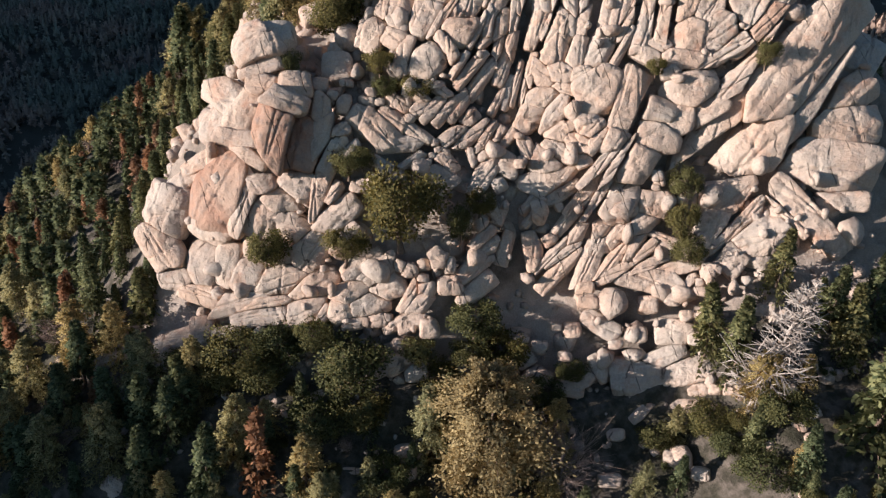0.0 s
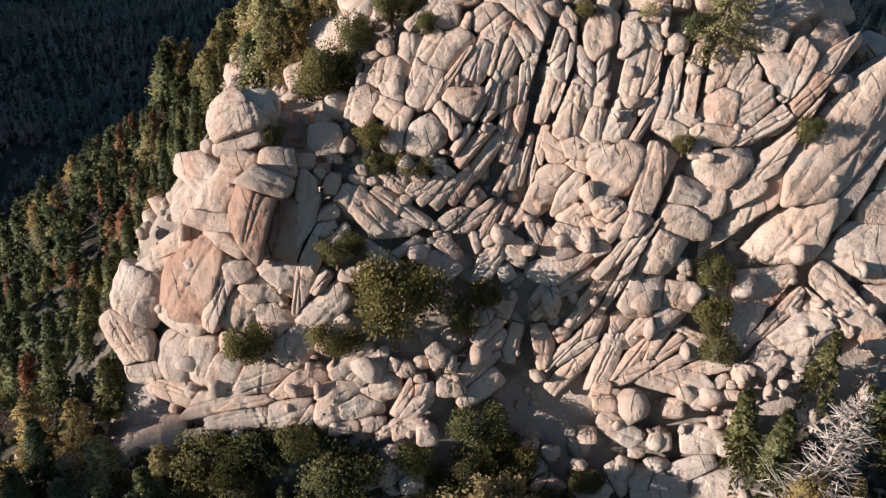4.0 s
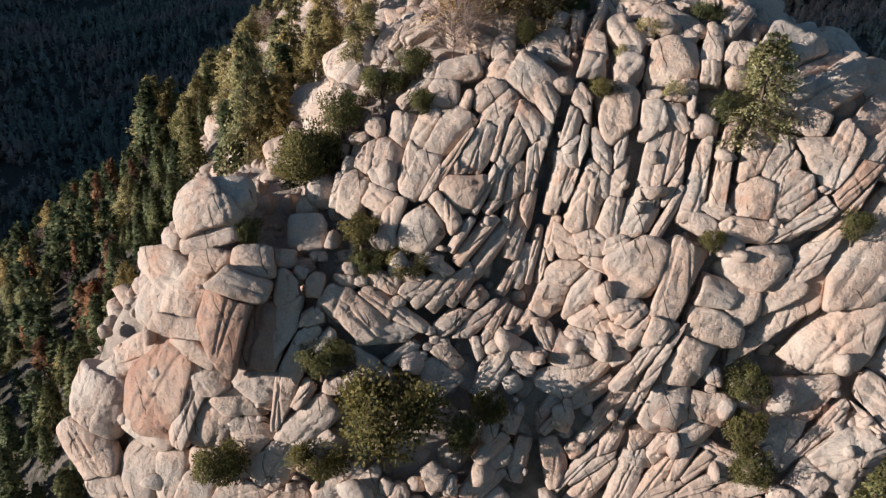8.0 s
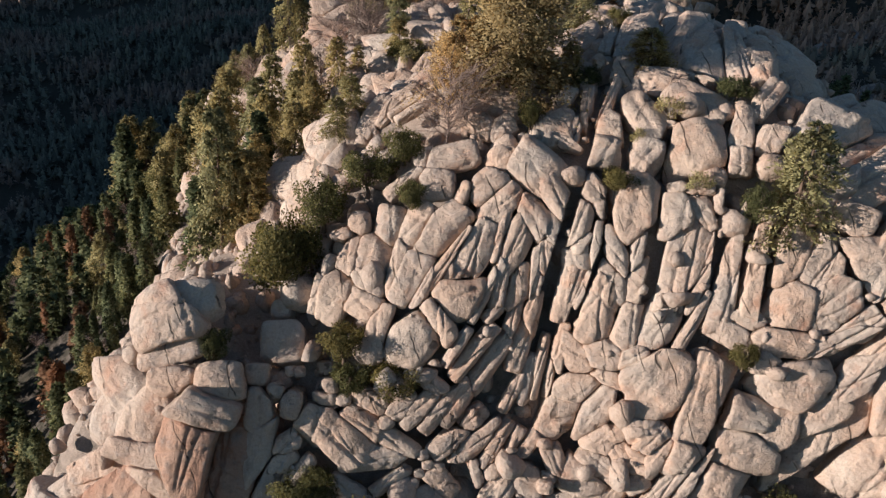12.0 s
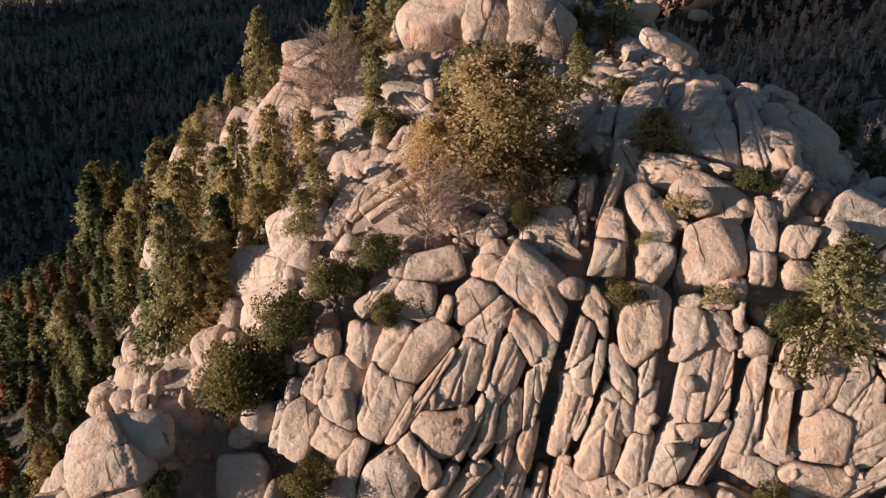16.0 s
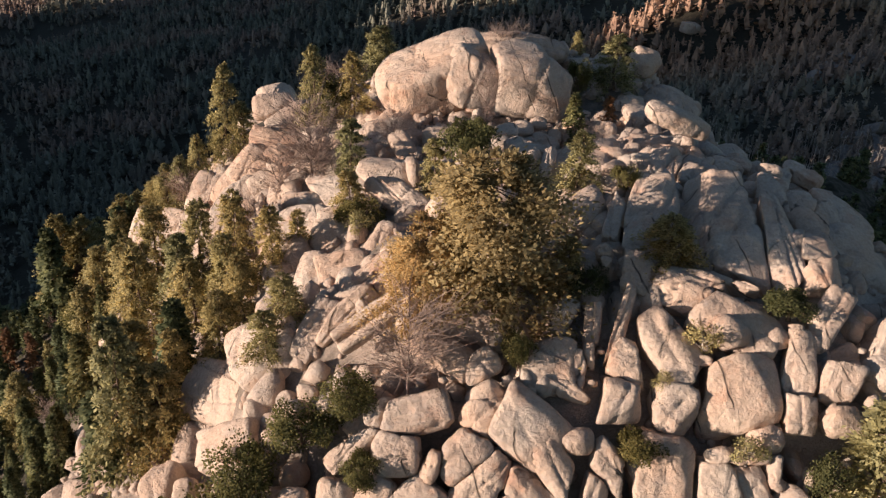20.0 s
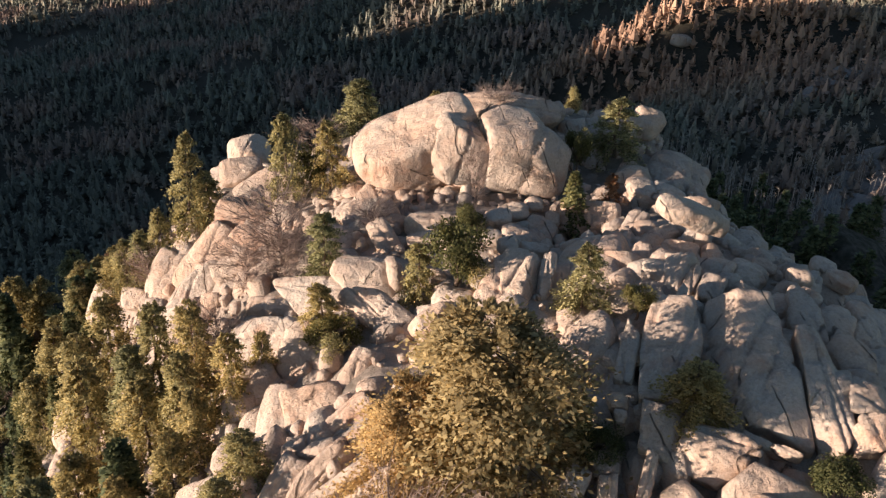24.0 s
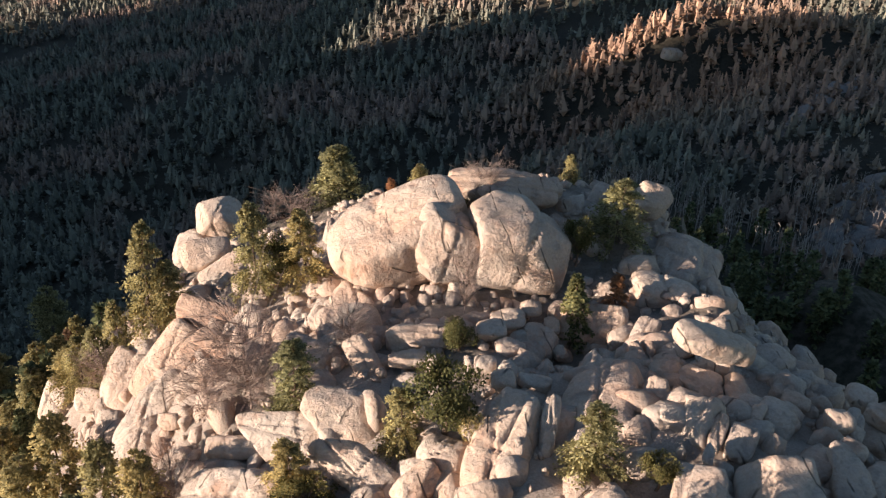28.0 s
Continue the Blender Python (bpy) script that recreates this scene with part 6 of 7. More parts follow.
boulder(-56.7, 108.1, 7.3, 1.67, 1.04, 1.04, 47, -8, -7, grow=1.2)
boulder(-56.3, 99.3, 1.7, 1.25, 0.92, 0.84, 40, -6, -4, grow=1.2)
boulder(50.3, 81.8, 18.5, 1.15, 0.97, 0.81, 42, -9, -7, grow=1.2)
boulder(44.7, 92.4, 25.0, 1.01, 0.83, 0.70, 55, -15, -21, grow=1.2)
boulder(-42.1, 87.5, 0.7, 1.22, 1.89, 1.22, 15, -38, 63, grow=1.2)
boulder(20.7, 98.1, 19.1, 0.99, 0.75, 0.67, 62, -7, -7, grow=1.2)
boulder(19.3, 99.9, 22.8, 0.82, 0.58, 0.55, 64, -7, -7, grow=1.2)
boulder(39.6, 97.5, 27.1, 1.19, 0.84, 0.79, 60, -11, -15, grow=1.2)
boulder(41.7, 95.4, 25.7, 1.03, 0.83, 0.71, 58, -14, -19, grow=1.2)
boulder(38.2, 96.2, 24.1, 1.04, 0.92, 0.74, 59, -11, -14, grow=1.2)
boulder(27.8, 98.0, 21.5, 1.06, 0.67, 0.67, 62, -9, -10, grow=1.2)
boulder(37.1, 98.1, 26.7, 0.96, 0.75, 0.66, 60, -10, -12, grow=1.2)
boulder(11.1, 97.7, 15.9, 1.01, 0.74, 0.68, 59, 0, 3, grow=1.2)
boulder(48.7, 87.3, 22.3, 0.92, 0.83, 0.66, 47, -11, -11, grow=1.2)
boulder(58.3, 91.4, 24.6, 0.97, 0.78, 0.67, 51, -8, -7, grow=1.2)
boulder(-45.5, 106.4, 14.2, 1.64, 0.96, 0.96, 55, -13, 2, grow=1.2)
boulder(-49.1, 109.4, 15.3, 1.20, 0.88, 0.80, 52, -4, -2, grow=1.2)
boulder(36.0, 86.5, 10.9, 1.44, 1.62, 1.16, 44, -15, -14, grow=1.2)
boulder(40.4, 91.0, 19.3, 0.87, 0.74, 0.61, 56, -16, -20, grow=1.2)
boulder(45.1, 82.3, 16.9, 0.83, 0.63, 0.56, 47, -20, -23, grow=1.2)
boulder(48.2, 76.1, 14.6, 1.24, 0.70, 0.70, 42, -14, -12, grow=1.2)
boulder(42.9, 94.3, 25.6, 0.79, 1.08, 0.72, 57, -15, -21, grow=1.2)
boulder(39.9, 100.1, 31.9, 0.72, 1.01, 0.67, 62, -10, -16, grow=1.2)
boulder(38.8, 100.1, 31.1, 0.64, 0.59, 0.46, 62, -10, -14, grow=1.2)
boulder(28.0, 91.1, 10.8, 1.23, 0.90, 0.83, 52, -13, -13, grow=1.2)
boulder(27.0, 86.7, 6.4, 1.63, 1.05, 1.05, 41, -12, -11, grow=1.2)
boulder(38.0, 83.8, 10.6, 1.19, 0.96, 0.82, 43, -18, -19, grow=1.2)
boulder(-1.4, 89.9, 6.8, 1.81, 1.28, 1.20, 49, 0, 3, grow=1.2)
boulder(-51.3, 94.6, 2.2, 1.05, 1.05, 0.79, 40, -3, 0, grow=1.2)
boulder(-41.5, 86.8, 0.5, 1.23, 1.31, 0.96, 40, -2, 1, grow=1.2)
boulder(-9.1, 87.0, 5.5, 2.03, 0.80, 0.80, 41, 0, 4, grow=1.2)
boulder(-12.1, 86.2, 5.0, 1.87, 0.79, 0.79, 41, 0, 3, grow=1.2)
boulder(-20.1, 128.6, 60.4, 2.19, 1.70, 1.49, -27, -31, 96, grow=1.2)
boulder(-21.7, 137.3, 58.2, 1.42, 0.86, 0.86, 45, -14, -22, grow=1.2)
boulder(-17.1, 125.7, 63.0, 0.88, 1.01, 0.72, 44, -9, -13, grow=1.2)
boulder(-19.4, 124.1, 60.4, 1.26, 0.80, 0.80, 31, -20, 7, grow=1.2)
boulder(-17.9, 123.5, 61.2, 0.83, 0.58, 0.55, 41, -7, -7, grow=1.2)
boulder(-1.0, 125.9, 72.4, 0.88, 1.09, 0.76, 32, -42, 33, grow=1.2)
boulder(-2.4, 124.8, 70.4, 1.14, 1.20, 0.88, 39, -37, 20, grow=1.2)
boulder(-4.7, 126.9, 71.0, 1.72, 1.11, 1.11, 49, -22, 3, grow=1.2)
boulder(-8.6, 128.1, 70.0, 0.95, 1.23, 0.84, 51, -4, -5, grow=1.2)
boulder(-7.5, 122.5, 65.0, 0.89, 1.21, 0.81, 0, -53, 78, grow=1.2)
boulder(-5.7, 125.7, 69.4, 1.10, 0.81, 0.74, 52, -6, -8, grow=1.2)
boulder(-7.0, 128.3, 71.0, 0.84, 0.84, 0.63, 51, -5, -7, grow=1.2)
boulder(-9.8, 126.6, 68.2, 0.83, 0.55, 0.54, 52, -4, -4, grow=1.2)
boulder(-8.5, 121.7, 63.8, 1.56, 1.21, 1.07, 14, -52, 60, grow=1.2)
boulder(33.1, 120.7, 74.6, 1.40, 1.02, 1.10, 42, 3, 1, grow=1.2)
block(grey, "block", 135.8, 306.8, 34.5, 5.60, 4.63, 3.91, 26, -29, 8, mat=shaded_rock_mat)
block(grey, "block", 124.3, 294.2, 32.7, 5.40, 3.33, 3.33, 17, -24, 27, mat=shaded_rock_mat)
block(grey, "block", 144.0, 312.8, 37.4, 5.42, 5.00, 3.94, 32, -25, -5, mat=shaded_rock_mat)
block(grey, "block", 140.3, 298.8, 34.1, 6.06, 5.01, 4.23, 9, -36, 29, mat=shaded_rock_mat)
block(grey, "block", 132.4, 293.7, 32.4, 5.49, 4.57, 3.84, 20, -27, 10, mat=shaded_rock_mat)
block(grey, "block", 138.3, 315.9, 37.3, 3.56, 3.26, 2.58, 32, -24, -3, mat=shaded_rock_mat)
block(grey, "block", 115.6, 282.2, 33.5, 4.24, 2.59, 2.59, 17, -22, 28, mat=shaded_rock_mat)
block(grey, "block", 149.9, 316.3, 39.9, 3.43, 4.11, 2.88, 36, -18, -18, mat=shaded_rock_mat)
block(grey, "block", 131.8, 286.3, 32.2, 4.80, 3.65, 3.26, 15, -29, 22, mat=shaded_rock_mat)
block(grey, "block", 124.0, 284.6, 32.6, 4.23, 3.19, 2.86, 20, -21, 17, mat=shaded_rock_mat)
block(grey, "block", 131.4, 305.4, 34.0, 3.93, 3.15, 2.71, 19, -33, 26, mat=shaded_rock_mat)
block(grey, "block", 145.3, 306.6, 37.4, 3.28, 3.28, 2.46, 39, -10, -29, mat=shaded_rock_mat)
block(grey, "block", 118.3, 290.2, 33.6, 3.36, 2.34, 2.21, 17, -23, 28, mat=shaded_rock_mat)
block(grey, "block", 138.5, 302.5, 34.9, 3.39, 3.52, 2.60, 31, -25, -4, mat=shaded_rock_mat)
block(grey, "block", 189.0, 420.9, 41.1, 7.33, 5.07, 4.82, 19, -29, 7, mat=shaded_rock_mat)
block(grey, "block", 173.3, 403.9, 40.2, 6.78, 3.97, 3.97, 16, -33, 12, mat=shaded_rock_mat)
block(grey, "block", 161.1, 391.4, 38.4, 6.48, 3.31, 3.31, 13, -34, 19, mat=shaded_rock_mat)
block(grey, "block", 149.3, 379.1, 36.9, 5.83, 2.58, 2.58, 13, -32, 21, mat=shaded_rock_mat)
block(grey, "block", 220.9, 452.8, 39.2, 5.14, 4.01, 3.52, 25, -27, 11, mat=shaded_rock_mat)
block(grey, "block", 198.0, 424.7, 42.8, 4.33, 3.33, 2.95, 24, -23, -4, mat=shaded_rock_mat)
block(grey, "block", 168.7, 389.8, 40.8, 4.81, 2.77, 2.77, 17, -33, 11, mat=shaded_rock_mat)
build_rocks()

# ---- bushes and trees: place, height, breadth ----
plant("oak", -25.9, 97.3, 15.0, 7.7, 1.2)
plant("oak", -20.1, 97.3, 16.2, 6.8, 1.2)
plant("oak", -22.2, 94.9, 12.9, 6.1, 1.2)
plant("oak", -9.8, 94.3, 14.0, 9.2, 1.2)
plant("oak", -15.3, 98.0, 18.3, 5.2, 1.2)
plant("oak", 7.5, 98.9, 20.7, 6.5, 1.2)
plant("oak", 11.0, 98.3, 16.2, 7.5, 1.2)
plant("oak", 6.9, 97.0, 17.0, 5.0, 1.2)
plant("oak", 21.6, 97.0, 15.7, 4.3, 1.2)
plant("big_pine", 9.9, 87.9, 4.9, 17.4)
plant("pine", 1.7, 90.2, 7.4, 10.7)
plant("fir", 42.7, 92.4, 22.3, 10.7)
plant("fir", 39.6, 95.3, 22.5, 10.7)
plant("fir", 48.7, 98.3, 32.4, 8.3)
plant("fir", 60.9, 94.8, 28.5, 10.7)
plant("fir", 57.7, 92.3, 25.0, 10.7)
plant("fir", 57.5, 81.1, 17.9, 21.3)
plant("fir", 55.4, 94.7, 27.8, 9.3)
plant("fir", -28.2, 84.5, 3.3, 10.7)
plant("fir", 43.4, 82.9, 15.4, 7.3)
plant("oak", 46.5, 83.2, 18.7, 6.1, 1.2)
plant("rust", -21.3, 85.0, 3.6, 13.2, 0.8)
plant("pine", -53.0, 90.6, -0.6, 10.7)
plant("fir", -44.9, 95.0, 5.0, 10.7)
plant("pine", -40.5, 97.9, 9.3, 10.7)
plant("fir", -35.2, 90.6, 6.4, 10.7)
plant("pine", -54.3, 106.7, 8.8, 10.7)
plant("pine", -61.7, 98.1, -2.6, 10.7)
plant("fir", -37.9, 85.7, 1.5, 10.7)
plant("oak", -14.3, 90.4, 8.4, 7.6, 1.2)
plant("oak", -8.0, 91.4, 9.9, 6.6, 1.2)
plant("pine", -15.0, 84.8, 4.1, 9.0)
plant("oak", -4.3, 85.4, 4.2, 6.1, 1.2)
plant("fir", -52.6, 111.2, 14.6, 10.7)
plant("fir", -76.9, 137.9, 3.2, 10.7)
plant("pine", -62.8, 107.3, 1.4, 10.7)
plant("oak", 32.9, 89.1, 10.6, 4.9, 1.2)
plant("oak", 39.3, 88.4, 13.9, 5.6, 1.2)
plant("oak", 41.2, 84.5, 13.4, 4.8, 1.2)
plant("fir", 47.8, 77.2, 16.0, 8.0)
plant("oak", 43.9, 78.9, 13.6, 5.6, 1.2)
plant("bare", 20.0, 86.2, 4.1, 8.1, 0.8)
plant("bare", -59.4, 111.9, 7.4, 5.2)
plant("oak", 17.7, 95.9, 12.8, 4.9, 1.2)
plant("oak", 2.9, 94.3, 14.3, 5.6, 1.2)
plant("oak", -0.5, 96.2, 17.6, 4.7, 1.2)
plant("oak", -28.0, 95.1, 11.9, 5.8, 1.2)
plant("pine", -32.5, 96.8, 11.5, 8.7)
plant("pine", 19.4, 90.7, 7.3, 9.6, 0.9)
plant("fir", -68.9, 213.4, 27.2, 10.7)
plant("fir", -50.4, 206.4, 46.9, 6.5)
plant("rust", -73.2, 193.6, 20.9, 11.1, 0.8)
plant("rust", -83.5, 204.6, 16.0, 9.1, 0.8)
plant("pine", -61.4, 181.2, 25.9, 10.7)
plant("fir", -47.7, 169.7, 38.0, 9.9)
plant("pine", -48.0, 207.9, 48.4, 9.3)
plant("pine", -49.5, 200.5, 46.3, 10.6)
plant("pine", -67.4, 221.7, 28.5, 11.2)
plant("pine", -50.7, 206.3, 46.5, 11.2)
plant("pine", -48.1, 187.4, 44.7, 11.2)
plant("pine", -47.6, 179.3, 42.3, 11.2)
plant("pine", -51.6, 223.5, 42.0, 10.4, 0.9)
plant("pine", -76.3, 131.6, 1.7, 10.7)
plant("fir", -73.3, 141.0, 6.9, 10.7)
plant("fir", -52.0, 102.9, 7.2, 10.7)
plant("pine", -46.9, 104.3, 10.7, 10.1)
plant("fir", -55.8, 91.0, -2.7, 10.7)
plant("fir", -33.3, 92.8, 8.5, 10.7)
plant("pine", -43.1, 89.1, 2.5, 10.7)
plant("fir", -71.9, 118.0, 0.6, 10.7)
plant("fir", -52.6, 97.0, 3.1, 10.7)
plant("fir", -38.8, 91.5, 6.1, 10.7)
plant("oak", -34.5, 98.0, 11.5, 6.0, 1.2)
plant("pine", -25.0, 88.1, 5.6, 10.7)
# on the outcrop
plant("pine", -118.1, 354.4, -42.5, 32.3, 0.87)
plant("pine", -36.3, 187.5, 62.0, 8.0, 0.92)
plant("pine", -33.2, 187.7, 64.5, 6.9, 1.06)
plant("pine", -30.5, 187.6, 67.1, 7.6, 0.84)
plant("pine", -26.2, 187.5, 70.5, 14.8, 0.65)
plant("pine", -24.1, 188.4, 71.6, 8.1, 1.14)
plant("pine", -12.9, 184.1, 78.4, 10.4, 0.84)
plant("oak", -9.9, 184.6, 79.3, 6.5, 0.65)
plant("pine", -7.3, 183.5, 79.9, 8.3, 1.04)
plant("bare", -11.3, 205.5, 77.3, 4.1, 1.67)
plant("pine", -4.4, 208.0, 78.5, 9.1, 1.51)
plant("rust", 3.2, 200.1, 83.2, 2.7, 1.77)
plant("pine", 6.4, 197.8, 84.3, 4.5, 1.11)
plant("oak", 9.6, 191.0, 85.4, 3.1, 1.77)
plant("bare", 14.2, 190.5, 86.0, 4.6, 0.95)
plant("oak", 16.1, 188.9, 85.8, 3.2, 1.13)
plant("pine", 26.8, 199.8, 85.1, 4.2, 1.00)
plant("pine", 29.2, 184.2, 84.4, 7.2, 1.54)
plant("oak", 23.3, 179.6, 83.5, 6.1, 0.52)
plant("fir", 21.6, 170.6, 80.2, 6.2, 1.25)
plant("rust", 25.9, 172.0, 82.0, 3.8, 1.58)
plant("bare", 10.3, 172.4, 81.8, 6.1, 0.50)
plant("oak", 9.2, 165.4, 81.3, 4.0, 0.89)
plant("oak", 7.0, 153.5, 81.1, 7.3, 0.85)
plant("pine", 3.6, 153.3, 79.9, 5.7, 1.09)
plant("sprout", 8.8, 151.2, 81.7, 3.4, 0.63)
plant("bare", -11.3, 166.8, 76.7, 7.7, 0.85)
plant("bare", -15.2, 166.1, 73.8, 5.4, 1.03)
plant("pine", -5.9, 161.8, 77.6, 7.4, 1.10)
plant("bare", -1.2, 168.5, 79.7, 4.0, 0.89)
plant("oak", -4.2, 149.0, 77.2, 3.8, 1.16)
plant("pine", 17.2, 146.0, 83.1, 5.7, 1.24)
plant("oak", 21.3, 143.8, 83.4, 3.3, 0.83)
plant("pine", -64.7, 220.0, 29.8, 17.7, 0.89)
plant("pine", -68.9, 219.5, 27.5, 20.2, 0.89)
plant("pine", -33.4, 171.9, 58.4, 11.3, 0.94)
plant("pine", -24.0, 160.6, 65.2, 9.9, 0.92)
plant("pine", -18.3, 155.3, 68.7, 9.9, 0.84)
plant("pine", -37.0, 171.2, 54.3, 11.0, 1.01)
plant("bare", -16.3, 156.6, 70.3, 5.9, 0.61)
plant("pine", -12.5, 145.3, 73.4, 7.3, 0.84)
plant("pine", -25.0, 156.0, 63.4, 9.2, 0.97)
plant("pine", -18.3, 150.8, 67.4, 7.7, 1.05)
plant("pine", -10.3, 147.9, 74.6, 4.8, 0.96)
plant("oak", -48.8, 181.3, 42.8, 9.5, 0.62)
plant("pine", -72.9, 225.0, 24.6, 15.0, 1.14)
plant("pine", -48.9, 205.0, 48.3, 6.6, 1.31)
plant("pine", -55.4, 204.7, 39.9, 8.2, 1.43)
plant("pine", -30.4, 157.7, 57.2, 13.1, 0.86)
plant("pine", -29.0, 147.5, 55.9, 10.4, 1.01)
plant("pine", -22.3, 135.8, 58.7, 10.0, 1.01)
plant("pine", -22.4, 150.9, 63.6, 8.7, 1.01)
plant("pine", -17.7, 141.9, 65.2, 8.0, 0.99)
plant("pine", -15.5, 144.2, 68.2, 7.9, 1.01)
plant("pine", -22.0, 141.4, 60.8, 8.4, 1.00)
plant("pine", -11.0, 132.4, 72.5, 3.9, 1.45)
plant("pine", -9.8, 135.9, 73.3, 5.1, 1.34)
plant("pine", -38.3, 190.3, 61.9, 5.4, 1.90)
plant("bare", -32.1, 185.0, 64.7, 4.2, 1.13)
plant("bare", -10.5, 163.9, 76.5, 4.8, 0.96)
plant("pine", -5.3, 150.9, 76.9, 5.7, 1.21)
plant("sprout", -4.1, 146.5, 77.0, 3.4, 0.95)
plant("oak", -3.1, 124.4, 72.0, 4.1, 1.12)
plant("bare", 1.2, 124.5, 74.3, 6.8, 0.82)
plant("oak", 9.7, 125.3, 76.0, 3.9, 0.78)
plant("oak", -6.8, 123.3, 68.7, 5.4, 1.04)
plant("oak", -11.2, 122.3, 65.1, 6.3, 0.91)
plant("oak", -14.6, 120.4, 59.0, 9.1, 0.73)
plant("oak", -2.1, 119.9, 68.1, 4.1, 0.72)
plant("oak", 30.8, 127.0, 79.7, 2.8, 1.54)
plant("sprout", 23.6, 124.8, 77.8, 2.8, 1.10)
plant("sprout", 25.9, 118.9, 71.9, 2.9, 1.05)
plant("oak", 18.3, 119.5, 71.9, 2.8, 1.43)
plant("pine", 34.9, 117.4, 69.9, 10.4, 1.12)
plant("oak", 31.4, 117.4, 69.7, 4.8, 0.66)
plant("sprout", 20.2, 122.8, 75.4, 2.3, 0.69)
plant("pine", 23.2, 133.4, 81.7, 3.8, 2.20)
plant("oak", -15.2, 120.5, 58.2, 8.4, 0.94)
plant("oak", -20.8, 113.1, 54.0, 4.5, 0.76)
plant("oak", -8.0, 113.1, 54.8, 4.4, 1.09)
plant("oak", -7.2, 111.4, 52.1, 3.7, 1.07)
plant("oak", -3.0, 111.3, 52.4, 3.7, 1.59)
plant("oak", -11.6, 106.4, 41.6, 4.8, 1.13)
plant("oak", -9.8, 107.0, 42.9, 4.0, 0.84)
plant("oak", -3.7, 102.9, 33.1, 13.3, 0.87)
plant("oak", -11.7, 102.2, 30.0, 6.4, 0.97)
plant("oak", 7.1, 105.3, 37.2, 5.1, 0.93)
plant("oak", 4.4, 103.5, 33.7, 7.0, 0.50)
plant("oak", -23.0, 103.5, 28.2, 7.7, 0.84)
plant("oak", 36.2, 106.2, 41.3, 5.8, 0.74)
plant("oak", 36.1, 103.7, 35.3, 7.2, 0.60)
plant("oak", 36.9, 102.3, 32.6, 5.5, 0.80)
plant("oak", 30.5, 110.6, 57.5, 3.0, 0.93)
plant("oak", 45.5, 110.6, 59.5, 4.5, 0.79)
plant("fir", -67.1, 211.9, 28.0, 19.8, 1.02)
plant("fir", -48.6, 201.6, 47.0, 10.1, 1.36)
plant("pine", -26.0, 136.3, 55.9, 17.5, 0.67)
plant("pine", -23.6, 136.6, 57.6, 11.4, 0.88)
plant("fir", -28.4, 137.9, 54.0, 10.5, 1.18)
plant("fir", -22.3, 142.6, 60.9, 10.4, 1.13)
plant("fir", -42.4, 164.4, 44.2, 10.0, 1.16)
plant("big_pine", 8.0, 131.3, 78.5, 12.6, 1.15)
plant("big_pine", 2.8, 130.6, 78.2, 7.5, 1.13)
plant("pine", 14.4, 132.4, 79.3, 4.5, 1.17)
plant("oak", 15.8, 131.4, 79.2, 2.8, 1.12)

# the leaning dead fir below the slabs
plant("dead", 44.1, 87.7, 18.7, 20.0, 1.0, (-12, 24), 0)


# ---- woods ----
def scatter(rng, count, lo, hi, keep):
    x, y = rng.uniform(lo[0], hi[0], count), rng.uniform(lo[1], hi[1], count)
    m = keep(x, y)
    x, y = x[m], y[m]
    return x, y, height(x, y)


SMALL_FIRS = [conifer(s, 0.22, 0.05, 0.85, 75, 6, 0.9, 0.125, 0.35) for s in (71, 72, 73)]


def slope_woods():
    """The open wood on the flank west of the tower, tree by tree, and the thick wood beyond."""
    rng = np.random.default_rng(5)
    edge = lambda x, y: (x < -43) & (x < np.interp(y, [95, 120, 150, 175, 230], [-38, -46, -38, -44, -46])) & (land(x, y) > -25)
    x, y, z = scatter(rng, 680, (-112, 92), (-34, 245), edge)
    thick = []
    for a, b, c in zip(x, y, z):
        what = rng.choice(["fir", "pine", "oak", "rust", "bare"], p=[0.66, 0.10, 0.08, 0.08, 0.08])
        tall = rng.uniform(4.5, 10.5) if what in ("fir", "pine", "rust") else rng.uniform(2.2, 3.8)
        if what == "fir" and (a < -60 or b > 200):
            thick.append((a, b, c - 0.2, tall, rng.uniform(0.8, 1.15), rng.uniform(0, 6)))
        else:
            plant(str(what), a, b, c - 0.2, tall, rng.uniform(0.8, 1.15))
    thicket("slope_woods", "dense dark firs covering the flank of the mountain", SMALL_FIRS, thick)
    # brush at the foot of the face
    x, y, z = scatter(rng, 230, (-66, 70), (74, 97), lambda x, y: (y < 96) & (y > 72) & ~((x > 6) & (x < 52) & (y > 89)))
    for a, b, c in zip(x, y, z):
        what = rng.choice(["fir", "pine", "oak", "bare"], p=[0.22, 0.30, 0.40, 0.08])
        tall = rng.uniform(4, 7.5) if what in ("fir", "pine") else rng.uniform(1.6, 3.4)
        plant(str(what), a, b, c - 0.2, tall, rng.uniform(0.8, 1.15))


slope_woods()


def shaded_woods():
    """Firs and bare snags on the dark side behind the summit slabs."""
    rng = np.random.default_rng(15)
    x, y, z = scatter(rng, 130, (50, 150), (100, 290), lambda x, y: (land(x, y) < 64) & (mountain(x, y) > 20))
    spots = list(zip(x, y, z - 0.2, rng.uniform(5, 9.5, len(x)), rng.uniform(0.85, 1.2, len(x)), rng.uniform(0, 6, len(x))))
    thicket("shaded_woods", "dark firs in shade behind the summit slabs", SMALL_FIRS, spots[6:])
    for a, b, c, tall, wide, turn in spots[:6]:
        plant("dead", a, b, c, tall, wide)


shaded_woods()


